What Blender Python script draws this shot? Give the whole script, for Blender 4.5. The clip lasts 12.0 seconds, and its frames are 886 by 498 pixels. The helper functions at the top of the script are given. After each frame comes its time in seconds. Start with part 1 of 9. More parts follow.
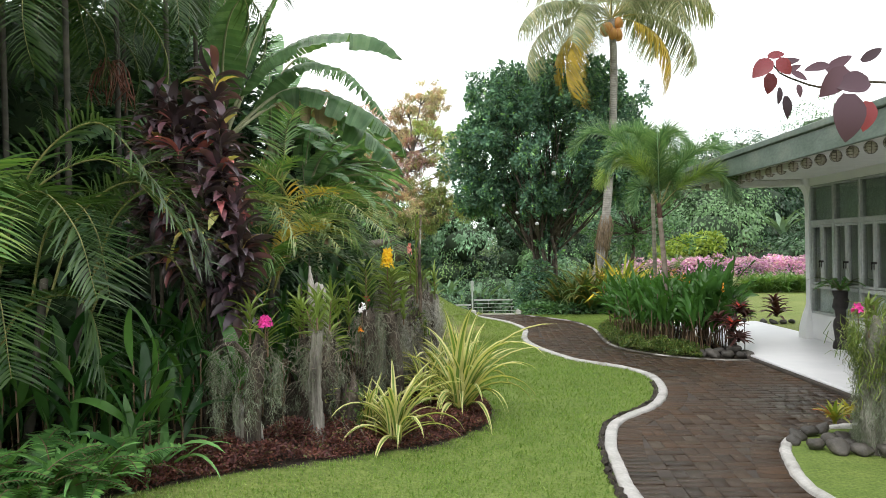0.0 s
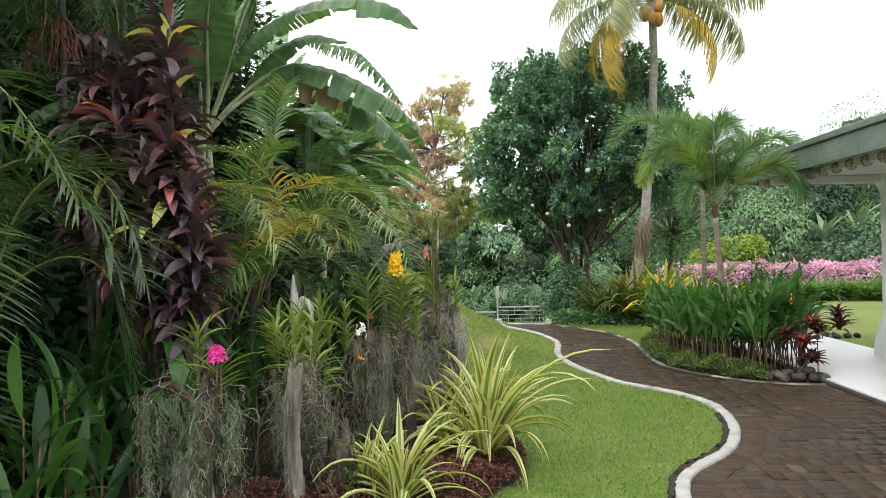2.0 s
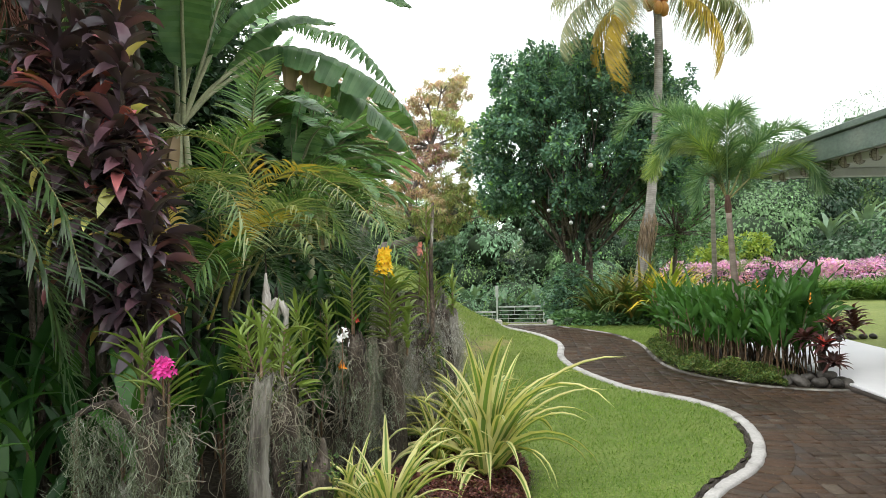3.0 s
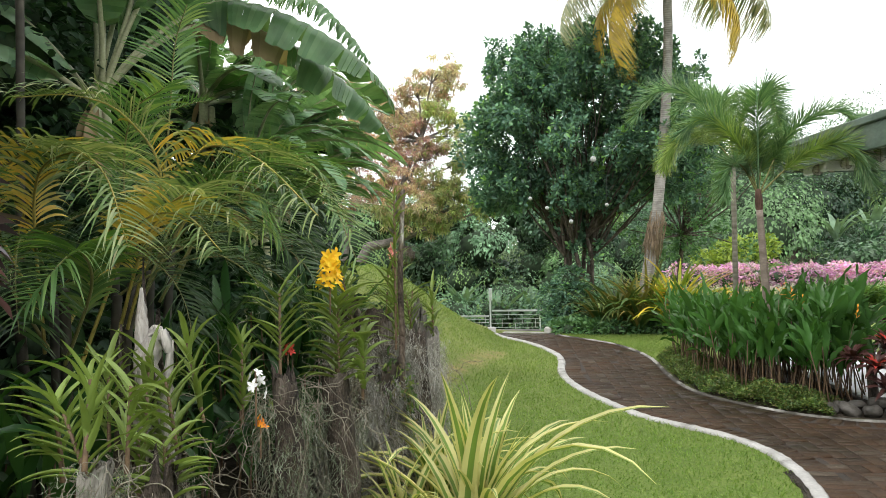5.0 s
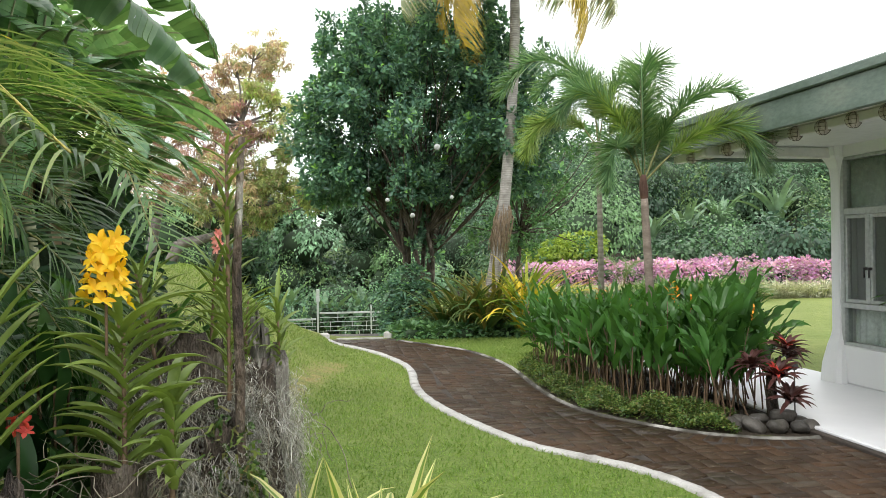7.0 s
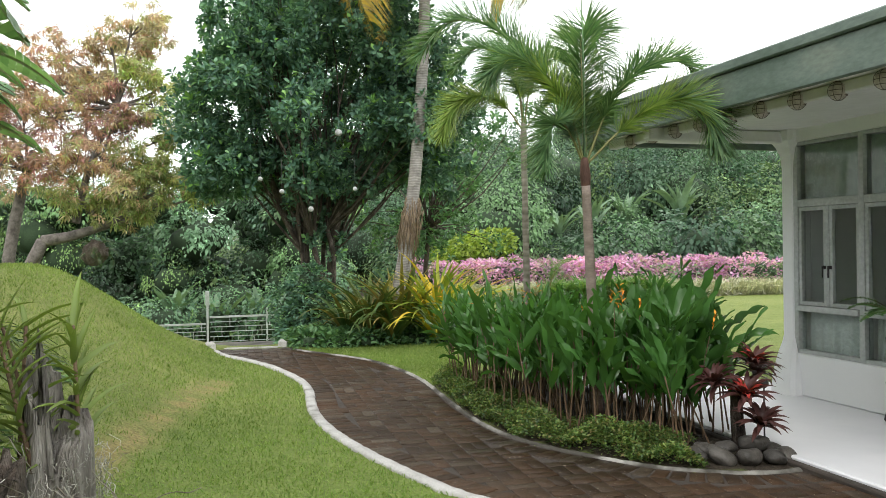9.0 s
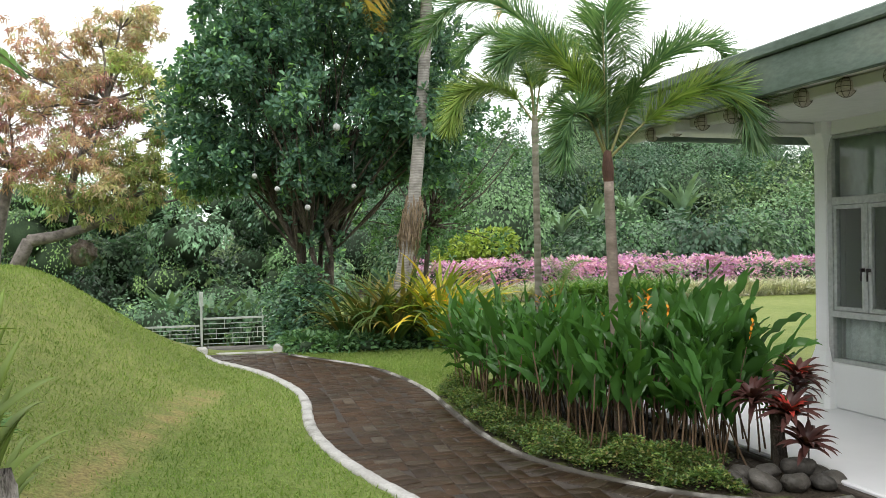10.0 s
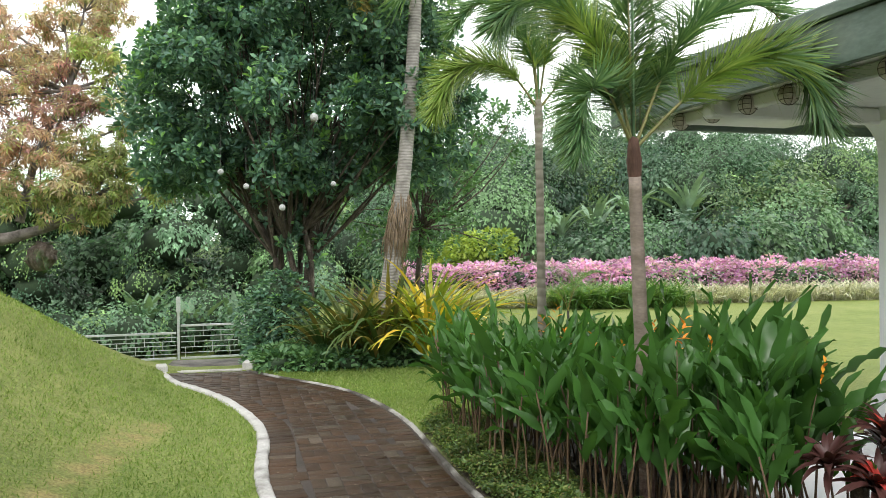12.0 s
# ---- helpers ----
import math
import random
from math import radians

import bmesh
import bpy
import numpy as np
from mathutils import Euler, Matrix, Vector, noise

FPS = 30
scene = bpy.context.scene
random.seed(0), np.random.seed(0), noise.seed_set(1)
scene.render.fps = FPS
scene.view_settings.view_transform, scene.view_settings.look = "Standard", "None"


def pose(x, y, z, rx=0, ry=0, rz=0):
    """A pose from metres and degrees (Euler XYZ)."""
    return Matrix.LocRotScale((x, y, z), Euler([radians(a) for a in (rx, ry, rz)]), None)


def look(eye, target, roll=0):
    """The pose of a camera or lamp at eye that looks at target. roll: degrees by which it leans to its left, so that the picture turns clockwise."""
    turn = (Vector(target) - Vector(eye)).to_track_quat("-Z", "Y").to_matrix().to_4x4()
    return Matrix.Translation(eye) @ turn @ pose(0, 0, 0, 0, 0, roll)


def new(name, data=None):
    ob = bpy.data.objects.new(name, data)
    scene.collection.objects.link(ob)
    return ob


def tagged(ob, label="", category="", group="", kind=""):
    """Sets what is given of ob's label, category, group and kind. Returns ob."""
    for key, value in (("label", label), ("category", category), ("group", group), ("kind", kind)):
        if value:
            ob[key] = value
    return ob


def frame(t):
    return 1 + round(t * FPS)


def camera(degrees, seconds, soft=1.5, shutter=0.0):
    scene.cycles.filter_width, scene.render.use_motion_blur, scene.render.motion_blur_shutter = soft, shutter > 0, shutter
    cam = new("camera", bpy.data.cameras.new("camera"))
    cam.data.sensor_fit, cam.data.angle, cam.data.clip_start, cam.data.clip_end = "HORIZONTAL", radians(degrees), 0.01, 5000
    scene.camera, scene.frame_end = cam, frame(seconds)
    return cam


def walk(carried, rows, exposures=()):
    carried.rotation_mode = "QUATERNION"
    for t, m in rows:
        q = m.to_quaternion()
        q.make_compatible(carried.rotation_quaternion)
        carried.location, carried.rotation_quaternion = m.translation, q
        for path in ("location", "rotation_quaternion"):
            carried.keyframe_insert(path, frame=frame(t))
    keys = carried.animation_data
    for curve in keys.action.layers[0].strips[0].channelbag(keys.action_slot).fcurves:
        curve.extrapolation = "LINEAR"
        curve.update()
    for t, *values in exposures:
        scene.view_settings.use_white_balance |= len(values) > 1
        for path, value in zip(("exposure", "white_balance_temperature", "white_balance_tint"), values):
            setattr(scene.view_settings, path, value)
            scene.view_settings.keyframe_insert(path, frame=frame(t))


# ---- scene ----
cam = camera(56.6, 12.0, soft=0.8)
PATH = [
    (0, (1.11, -3.621, 1.584), (0.816, -1.643, 1.585), -1.0),
    (0.5, (1.065, -3.365, 1.583), (0.738, -1.392, 1.587), -0.9),
    (1, (1.008, -2.932, 1.595), (0.668, -0.961, 1.603), -0.9),
    (1.5, (0.942, -2.494, 1.589), (0.597, -0.524, 1.599), -0.9),
    (2, (0.891, -2.097, 1.592), (0.54, -0.128, 1.602), -0.8),
    (2.5, (0.848, -1.772, 1.574), (0.496, 0.197, 1.584), -0.8),
    (3, (0.81, -1.466, 1.566), (0.461, 0.503, 1.575), -0.9),
    (5, (0.66, 0.022, 1.588), (0.325, 1.994, 1.596), -0.6),
    (5.5, (0.574, 0.419, 1.594), (0.241, 2.391, 1.6), -0.6),
    (6, (0.447, 0.814, 1.591), (0.116, 2.786, 1.597), -0.5),
    (6.5, (0.331, 1.216, 1.562), (0.108, 3.204, 1.567), -0.5),
    (7, (0.223, 1.643, 1.551), (0.325, 3.64, 1.552), -0.7),
    (7.5, (0.189, 2.008, 1.567), (0.449, 3.991, 1.565), -0.7),
    (9.5, (0.305, 3.362, 1.533), (0.646, 5.332, 1.526), -0.8),
    (10, (0.297, 3.647, 1.559), (0.642, 5.617, 1.55), -0.8),
    (10.5, (0.339, 3.981, 1.572), (0.686, 5.95, 1.563), -0.8),
    (11, (0.437, 4.281, 1.581), (0.782, 6.251, 1.573), -0.7),
    (11.5, (0.547, 4.601, 1.598), (0.893, 6.571, 1.59), -0.7),
    (12, (0.642, 4.953, 1.637), (0.990, 6.923, 1.626), -0.6),
]
walk(cam, [(t, look(e, a, r)) for t, e, a, r in PATH], [(0, 0.36), (2, 0.40), (3, 0.40), (5, 0.43), (6, 0.49), (7, 0.55), (7.7, 0.54), (9.3, 0.36), (10.5, 0.38), (12, 0.52)])

# ---- world, sun, exposure ----
world = bpy.data.worlds.new("overcast_sky")
scene.world = world
world.use_nodes = True
wn, wl = world.node_tree.nodes, world.node_tree.links
wn.clear()
SUN_EL, SUN_AZ = radians(58), radians(215)
w_sky = wn.new("ShaderNodeTexSky")
w_sky.sky_type, w_sky.sun_disc = "NISHITA", False
w_sky.sun_elevation, w_sky.sun_rotation = SUN_EL, SUN_AZ
w_gain = wn.new("ShaderNodeVectorMath")
w_gain.operation = "SCALE"
w_gain.inputs["Scale"].default_value = 0.10
wl.new(w_sky.outputs["Color"], w_gain.inputs[0])
w_co = wn.new("ShaderNodeTexCoord")
w_noise = wn.new("ShaderNodeTexNoise")
w_noise.inputs["Scale"].default_value, w_noise.inputs["Detail"].default_value = 2.2, 6
wl.new(w_co.outputs["Generated"], w_noise.inputs["Vector"])
w_ramp = wn.new("ShaderNodeValToRGB")
w_ramp.color_ramp.elements[0].position, w_ramp.color_ramp.elements[0].color = 0.30, (0.86, 0.93, 0.97, 1)
w_ramp.color_ramp.elements[1].position, w_ramp.color_ramp.elements[1].color = 0.52, (1.12, 1.12, 1.11, 1)
wl.new(w_noise.outputs["Fac"], w_ramp.inputs["Fac"])
w_mix = wn.new("ShaderNodeMix")
w_mix.data_type = "RGBA"
w_mix.inputs["Factor"].default_value = 0.88
wl.new(w_gain.outputs[0], w_mix.inputs["A"])
wl.new(w_ramp.outputs["Color"], w_mix.inputs["B"])
w_bg = wn.new("ShaderNodeBackground")
w_bg.inputs["Strength"].default_value = 1.55
wl.new(w_mix.outputs["Result"], w_bg.inputs["Color"])
w_out = wn.new("ShaderNodeOutputWorld")
wl.new(w_bg.outputs[0], w_out.inputs["Surface"])

sun = new("sun", bpy.data.lights.new("sun", "SUN"))
sun.data.energy, sun.data.angle, sun.data.color = 1.2, radians(25), (1.0, 0.96, 0.9)
sun.matrix_world = look((-6, -9, 18), (0, 6, 0))


# ---- materials ----
def shader(name):
    m = bpy.data.materials.new(name)
    m.use_nodes = True
    nt = m.node_tree
    return m, nt, nt.nodes["Principled BSDF"], nt.nodes["Material Output"]


def ramp_node(nt, fac, stops):
    r = nt.nodes.new("ShaderNodeValToRGB")
    el = r.color_ramp.elements
    while len(el) < len(stops):
        el.new(0.5)
    for e, (p, c) in zip(el, stops):
        e.position, e.color = p, (*c, 1)
    nt.links.new(fac, r.inputs["Fac"])
    return r.outputs["Color"]


def noise_node(nt, scale, detail=4, space="Object", rough=0.55, stretch=None):
    co = nt.nodes.new("ShaderNodeTexCoord")
    n = nt.nodes.new("ShaderNodeTexNoise")
    n.inputs["Scale"].default_value, n.inputs["Detail"].default_value = scale, detail
    n.inputs["Roughness"].default_value = rough
    src = co.outputs[space]
    if stretch:
        mp = nt.nodes.new("ShaderNodeMapping")
        mp.inputs["Scale"].default_value = stretch
        nt.links.new(src, mp.inputs["Vector"])
        src = mp.outputs["Vector"]
    nt.links.new(src, n.inputs["Vector"])
    return n.outputs["Fac"]


def world_noise(nt, scale, detail=4, stretch=None):
    geo = nt.nodes.new("ShaderNodeNewGeometry")
    n = nt.nodes.new("ShaderNodeTexNoise")
    n.inputs["Scale"].default_value, n.inputs["Detail"].default_value = scale, detail
    src = geo.outputs["Position"]
    if stretch:
        mp = nt.nodes.new("ShaderNodeMapping")
        mp.inputs["Scale"].default_value = stretch
        nt.links.new(src, mp.inputs["Vector"])
        src = mp.outputs["Vector"]
    nt.links.new(src, n.inputs["Vector"])
    return n.outputs["Fac"]


def mix_col(nt, fac, a, b, blend="MIX"):
    mx = nt.nodes.new("ShaderNodeMix")
    mx.data_type, mx.blend_type = "RGBA", blend
    for key, val in (("Factor", fac), ("A", a), ("B", b)):
        if isinstance(val, (int, float)):
            mx.inputs[key].default_value = val
        elif isinstance(val, tuple):
            mx.inputs[key].default_value = (*val, 1)
        else:
            nt.links.new(val, mx.inputs[key])
    return mx.outputs["Result"]


def bump(nt, p, height, strength=0.3, dist=0.01):
    b = nt.nodes.new("ShaderNodeBump")
    b.inputs["Strength"].default_value, b.inputs["Distance"].default_value = strength, dist
    nt.links.new(height, b.inputs["Height"])
    nt.links.new(b.outputs["Normal"], p.inputs["Normal"])


def leaf_tone(c, gain):
    """A leaf's colour, brought up by gain; greens a little purer."""
    r, g, b = (min(0.85, v * gain * 1.03) for v in c)
    return (r * 0.955, g * 1.04, b * 1.0) if g > r and g > b else (r, g, b)


def leaf_mat(name, stops, rough=0.45, trans=0.25, patch=0.35, scale=3.0, by_object=False, gain=1.25):
    """Foliage: each leaf takes its own tone out of stops; large soft patches and a thin, light-passing blade."""
    m, nt, p, out = shader(name)
    geo = nt.nodes.new("ShaderNodeNewGeometry")
    rnd = geo.outputs["Random Per Island"]
    if by_object:
        rnd = nt.nodes.new("ShaderNodeObjectInfo").outputs["Random"]
    col = ramp_node(nt, rnd, [(q, leaf_tone(c, gain)) for q, c in stops])
    pat = ramp_node(nt, world_noise(nt, scale, 3), [(0.3, (1 - patch,) * 3), (0.7, (1 + patch * 0.5,) * 3)])
    col = mix_col(nt, 1.0, col, pat, "MULTIPLY")
    nt.links.new(col, p.inputs["Base Color"])
    p.inputs["Roughness"].default_value = rough
    p.inputs["Specular IOR Level"].default_value = 0.35
    tr = nt.nodes.new("ShaderNodeBsdfTranslucent")
    tcol = mix_col(nt, 1.0, col, (1.3, 1.35, 0.6), "MULTIPLY")
    nt.links.new(tcol, tr.inputs["Color"])
    mx = nt.nodes.new("ShaderNodeMixShader")
    mx.inputs["Fac"].default_value = trans
    nt.links.new(p.outputs[0], mx.inputs[1])
    nt.links.new(tr.outputs[0], mx.inputs[2])
    nt.links.new(mx.outputs[0], out.inputs["Surface"])
    return m


def solid_mat(name, stops, rough=0.8, scale=6, detail=6, bumps=0.3, bdist=0.01, stretch=None, metal=0.0, space="Object", random=0.0, fine=0, grain=(0.8, 1.12)):
    """A solid surface: colours by noise, a second finer grain, relief."""
    m, nt, p, out = shader(name)
    fac = noise_node(nt, scale, detail, space, stretch=stretch)
    col = ramp_node(nt, fac, stops)
    g = noise_node(nt, fine or scale * 9, 3, space, stretch=stretch)
    col = mix_col(nt, 1.0, col, ramp_node(nt, g, [(0.3, (grain[0],) * 3), (0.7, (grain[1],) * 3)]), "MULTIPLY")
    if random:
        o = nt.nodes.new("ShaderNodeObjectInfo")
        col = mix_col(nt, 1.0, col, ramp_node(nt, o.outputs["Random"], [(0, (1 - random,) * 3), (1, (1 + random,) * 3)]), "MULTIPLY")
    nt.links.new(col, p.inputs["Base Color"])
    p.inputs["Roughness"].default_value, p.inputs["Metallic"].default_value = rough, metal
    if bumps:
        bump(nt, p, g, bumps, bdist)
    return m


M_concrete = solid_mat("pale_concrete", [(0.3, (0.24, 0.23, 0.21)), (0.42, (0.40, 0.39, 0.37)), (0.66, (0.52, 0.51, 0.49))], 0.85, 4, bumps=0.5, fine=60)
M_kerb_old = solid_mat("stained_concrete", [(0.38, (0.040, 0.036, 0.030)), (0.62, (0.15, 0.14, 0.12))], 0.85, 2.2, bumps=0.5)
M_kerb_mid = solid_mat("half_stained_concrete", [(0.44, (0.055, 0.050, 0.040)), (0.58, (0.36, 0.35, 0.32))], 0.85, 1.6, bumps=0.5)
M_white = solid_mat("white_paint", [(0.3, (0.75, 0.76, 0.76)), (0.7, (0.80, 0.80, 0.79))], 0.6, 1.2, bumps=0.03, fine=90, grain=(0.96, 1.02))
M_soffit = solid_mat("soffit_paint", [(0.3, (0.66, 0.66, 0.62)), (0.7, (0.76, 0.76, 0.73))], 0.7, 1.5, bumps=0.05, grain=(0.95, 1.03))
M_fascia = solid_mat("mossy_fascia", [(0.30, (0.085, 0.125, 0.095)), (0.5, (0.135, 0.18, 0.15)), (0.72, (0.20, 0.235, 0.19))], 0.6, 1.6, bumps=0.15, stretch=(1, 1, 2.5))
M_frame = solid_mat("grey_window_frame", [(0.3, (0.36, 0.38, 0.36)), (0.7, (0.46, 0.48, 0.46))], 0.5, 3, bumps=0.05)
M_bark = solid_mat("bark", [(0.34, (0.045, 0.033, 0.025)), (0.48, (0.13, 0.095, 0.07)), (0.58, (0.22, 0.18, 0.145)), (0.66, (0.42, 0.40, 0.35))], 0.9, 14, bumps=1.0, bdist=0.03, stretch=(1, 1, 0.4), fine=70, grain=(0.55, 1.3))
M_darkbark = solid_mat("dark_bark", [(0.3, (0.03, 0.024, 0.02)), (0.55, (0.10, 0.078, 0.06)), (0.72, (0.20, 0.17, 0.14))], 0.9, 13, bumps=1.0, bdist=0.02, stretch=(1, 1, 0.4), grain=(0.6, 1.3))
M_greylog = solid_mat("weathered_log", [(0.30, (0.07, 0.06, 0.052)), (0.45, (0.22, 0.20, 0.175)), (0.6, (0.36, 0.335, 0.30)), (0.75, (0.52, 0.50, 0.46))], 0.9, 16, bumps=1.0, bdist=0.03, stretch=(1, 1, 0.14), fine=60)
M_rock = solid_mat("river_stone", [(0.3, (0.032, 0.029, 0.025)), (0.7, (0.095, 0.086, 0.074))], 0.6, 7, bumps=0.5, random=0.5)
M_soil = solid_mat("bed_soil", [(0.3, (0.025, 0.019, 0.014)), (0.7, (0.07, 0.055, 0.04))], 0.95, 9, bumps=0.9, bdist=0.03)
M_metal = solid_mat("galvanised_steel", [(0.3, (0.52, 0.54, 0.55)), (0.7, (0.68, 0.70, 0.71))], 0.5, 8, bumps=0.05, metal=0.25)
M_black = solid_mat("dark_carved_wood", [(0.3, (0.012, 0.010, 0.010)), (0.7, (0.035, 0.028, 0.026))], 0.6, 14, bumps=0.6)
M_wire = solid_mat("dark_wire", [(0.3, (0.05, 0.05, 0.05)), (0.7, (0.12, 0.12, 0.11))], 0.6, 9, bumps=0)


def ring_mat(name, stops, rings, rough=0.85):
    """A palm trunk: noise colours with narrow leaf-scar rings along its height."""
    m, nt, p, out = shader(name)
    col = ramp_node(nt, noise_node(nt, 7, 5), stops)
    geo = nt.nodes.new("ShaderNodeNewGeometry")
    wv = nt.nodes.new("ShaderNodeTexWave")
    wv.bands_direction = "Z"
    wv.inputs["Scale"].default_value, wv.inputs["Distortion"].default_value = rings, 3.0
    wv.inputs["Detail"].default_value = 2
    nt.links.new(geo.outputs["Position"], wv.inputs["Vector"])
    ring = ramp_node(nt, wv.outputs["Fac"], [(0.0, (0.80, 0.78, 0.76)), (0.3, (1, 1, 1))])
    col = mix_col(nt, 1.0, col, ring, "MULTIPLY")
    nt.links.new(col, p.inputs["Base Color"])
    p.inputs["Roughness"].default_value = rough
    bump(nt, p, wv.outputs["Fac"], 0.5, 0.01)
    return m


M_coco = ring_mat("coconut_trunk", [(0.3, (0.17, 0.16, 0.145)), (0.7, (0.36, 0.34, 0.315))], 7.5)
M_foxtrunk = solid_mat("foxtail_trunk", [(0.3, (0.19, 0.15, 0.12)), (0.7, (0.33, 0.27, 0.23))], 0.85, 5, bumps=0.4, stretch=(1, 1, 2.2), fine=30)
M_cane = ring_mat("palm_cane", [(0.3, (0.028, 0.028, 0.021)), (0.7, (0.075, 0.066, 0.05))], 2.5)


def tiles_mat():
    """Glossy white terrace tiles with faint joints."""
    m, nt, p, out = shader("white_terrace_tile")
    col = ramp_node(nt, noise_node(nt, 1.1, 4), [(0.3, (0.62, 0.63, 0.65)), (0.7, (0.72, 0.72, 0.74))])
    nt.links.new(col, p.inputs["Base Color"])
    rr = ramp_node(nt, noise_node(nt, 2.3, 4), [(0.3, (0.34,) * 3), (0.7, (0.5,) * 3)])
    nt.links.new(rr, p.inputs["Roughness"])
    return m


M_tile = tiles_mat()


def glass_mat():
    m, nt, p, out = shader("window_glass")
    p.inputs["Base Color"].default_value = (0.86, 0.90, 0.88, 1)
    p.inputs["Roughness"].default_value = 0.03
    p.inputs["Transmission Weight"].default_value = 1.0
    p.inputs["IOR"].default_value = 1.22
    return m


M_glass = glass_mat()


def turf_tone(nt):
    """Turf tint by place: greener on low ground near the start of the walk; paler with height on the bank and towards
    the gate.
    """
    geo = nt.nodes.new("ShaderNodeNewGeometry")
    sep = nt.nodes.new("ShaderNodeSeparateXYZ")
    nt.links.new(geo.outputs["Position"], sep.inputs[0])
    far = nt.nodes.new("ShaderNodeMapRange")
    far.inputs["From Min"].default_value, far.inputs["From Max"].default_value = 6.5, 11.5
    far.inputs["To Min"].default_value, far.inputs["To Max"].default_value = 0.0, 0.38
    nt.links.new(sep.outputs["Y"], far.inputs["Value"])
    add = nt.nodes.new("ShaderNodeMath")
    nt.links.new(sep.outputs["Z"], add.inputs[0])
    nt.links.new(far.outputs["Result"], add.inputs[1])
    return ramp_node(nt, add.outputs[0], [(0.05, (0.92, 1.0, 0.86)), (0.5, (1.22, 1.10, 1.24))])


def ground_mat():
    """Mown lawn and, under the planting, dark leaf litter; a dry, straw-coloured seam where new turf meets old."""
    m, nt, p, out = shader("lawn_turf")
    a = world_noise(nt, 0.55, 4)
    b = world_noise(nt, 38, 4)
    c = world_noise(nt, 4.5, 4)
    col = ramp_node(nt, a, [(0.3, (0.140, 0.195, 0.050)), (0.7, (0.195, 0.240, 0.075))])
    col = mix_col(nt, 1.0, col, ramp_node(nt, b, [(0.25, (0.6, 0.64, 0.55)), (0.75, (1.3, 1.25, 1.2))]), "MULTIPLY")
    col = mix_col(nt, 1.0, col, ramp_node(nt, c, [(0.3, (0.82, 0.88, 0.8)), (0.7, (1.12, 1.08, 1.1))]), "MULTIPLY")
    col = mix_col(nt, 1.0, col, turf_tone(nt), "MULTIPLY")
    att = nt.nodes.new("ShaderNodeAttribute")
    att.attribute_name = "cover"
    sep = nt.nodes.new("ShaderNodeSeparateColor")
    nt.links.new(att.outputs["Color"], sep.inputs[0])
    dry = mix_col(nt, 1.0, (0.30, 0.245, 0.10), ramp_node(nt, b, [(0.25, (0.55,) * 3), (0.75, (1.3,) * 3)]), "MULTIPLY")
    soil = mix_col(nt, 1.0, (0.045, 0.036, 0.026), ramp_node(nt, b, [(0.25, (0.4,) * 3), (0.75, (1.6,) * 3)]), "MULTIPLY")
    rough_edge = nt.nodes.new("ShaderNodeMath")
    rough_edge.operation = "MULTIPLY"
    nt.links.new(sep.outputs[1], rough_edge.inputs[0])
    nt.links.new(ramp_node(nt, c, [(0.35, (0.25,) * 3), (0.6, (1.0,) * 3)]), rough_edge.inputs[1])
    col = mix_col(nt, rough_edge.outputs[0], col, dry)
    col = mix_col(nt, sep.outputs[0], col, soil)
    nt.links.new(col, p.inputs["Base Color"])
    p.inputs["Roughness"].default_value = 0.85
    p.inputs["Specular IOR Level"].default_value = 0.2
    bump(nt, p, b, 0.9, 0.03)
    return m


M_ground = ground_mat()


def brick_mat():
    m, nt, p, out = shader("worn_paving_brick")
    o = nt.nodes.new("ShaderNodeObjectInfo")
    g = nt.nodes.new("ShaderNodeNewGeometry")
    add = nt.nodes.new("ShaderNodeMath")
    add.operation = "ADD"
    nt.links.new(o.outputs["Random"], add.inputs[0])
    nt.links.new(g.outputs["Random Per Island"], add.inputs[1])
    fr = nt.nodes.new("ShaderNodeMath")
    fr.operation = "FRACT"
    nt.links.new(add.outputs[0], fr.inputs[0])
    col = ramp_node(nt, fr.outputs[0], [(0.0, (0.032, 0.019, 0.010)), (0.3, (0.045, 0.026, 0.013)), (0.6, (0.058, 0.032, 0.016)), (0.9, (0.050, 0.035, 0.021)), (1.0, (0.088, 0.070, 0.050))])
    st = world_noise(nt, 0.7, 5)
    col = mix_col(nt, 1.0, col, ramp_node(nt, st, [(0.32, (0.50, 0.50, 0.48)), (0.62, (1.15, 1.1, 1.08))]), "MULTIPLY")
    fn = world_noise(nt, 60, 4)
    col = mix_col(nt, 1.0, col, ramp_node(nt, fn, [(0.3, (0.65,) * 3), (0.7, (1.3,) * 3)]), "MULTIPLY")
    grit = world_noise(nt, 34, 2)
    col = mix_col(nt, ramp_node(nt, grit, [(0.67, (0.0,) * 3), (0.74, (0.8,) * 3)]), col, (0.26, 0.22, 0.16))
    nt.links.new(col, p.inputs["Base Color"])
    p.inputs["Specular IOR Level"].default_value = 0.28
    rr = ramp_node(nt, st, [(0.35, (0.42,) * 3), (0.65, (0.70,) * 3)])
    nt.links.new(rr, p.inputs["Roughness"])
    bump(nt, p, fn, 0.5, 0.006)
    return m


M_brick = brick_mat()
M_mortar = solid_mat("dark_joint_sand", [(0.3, (0.030, 0.024, 0.019)), (0.7, (0.062, 0.048, 0.038))], 0.9, 4, bumps=0.5)


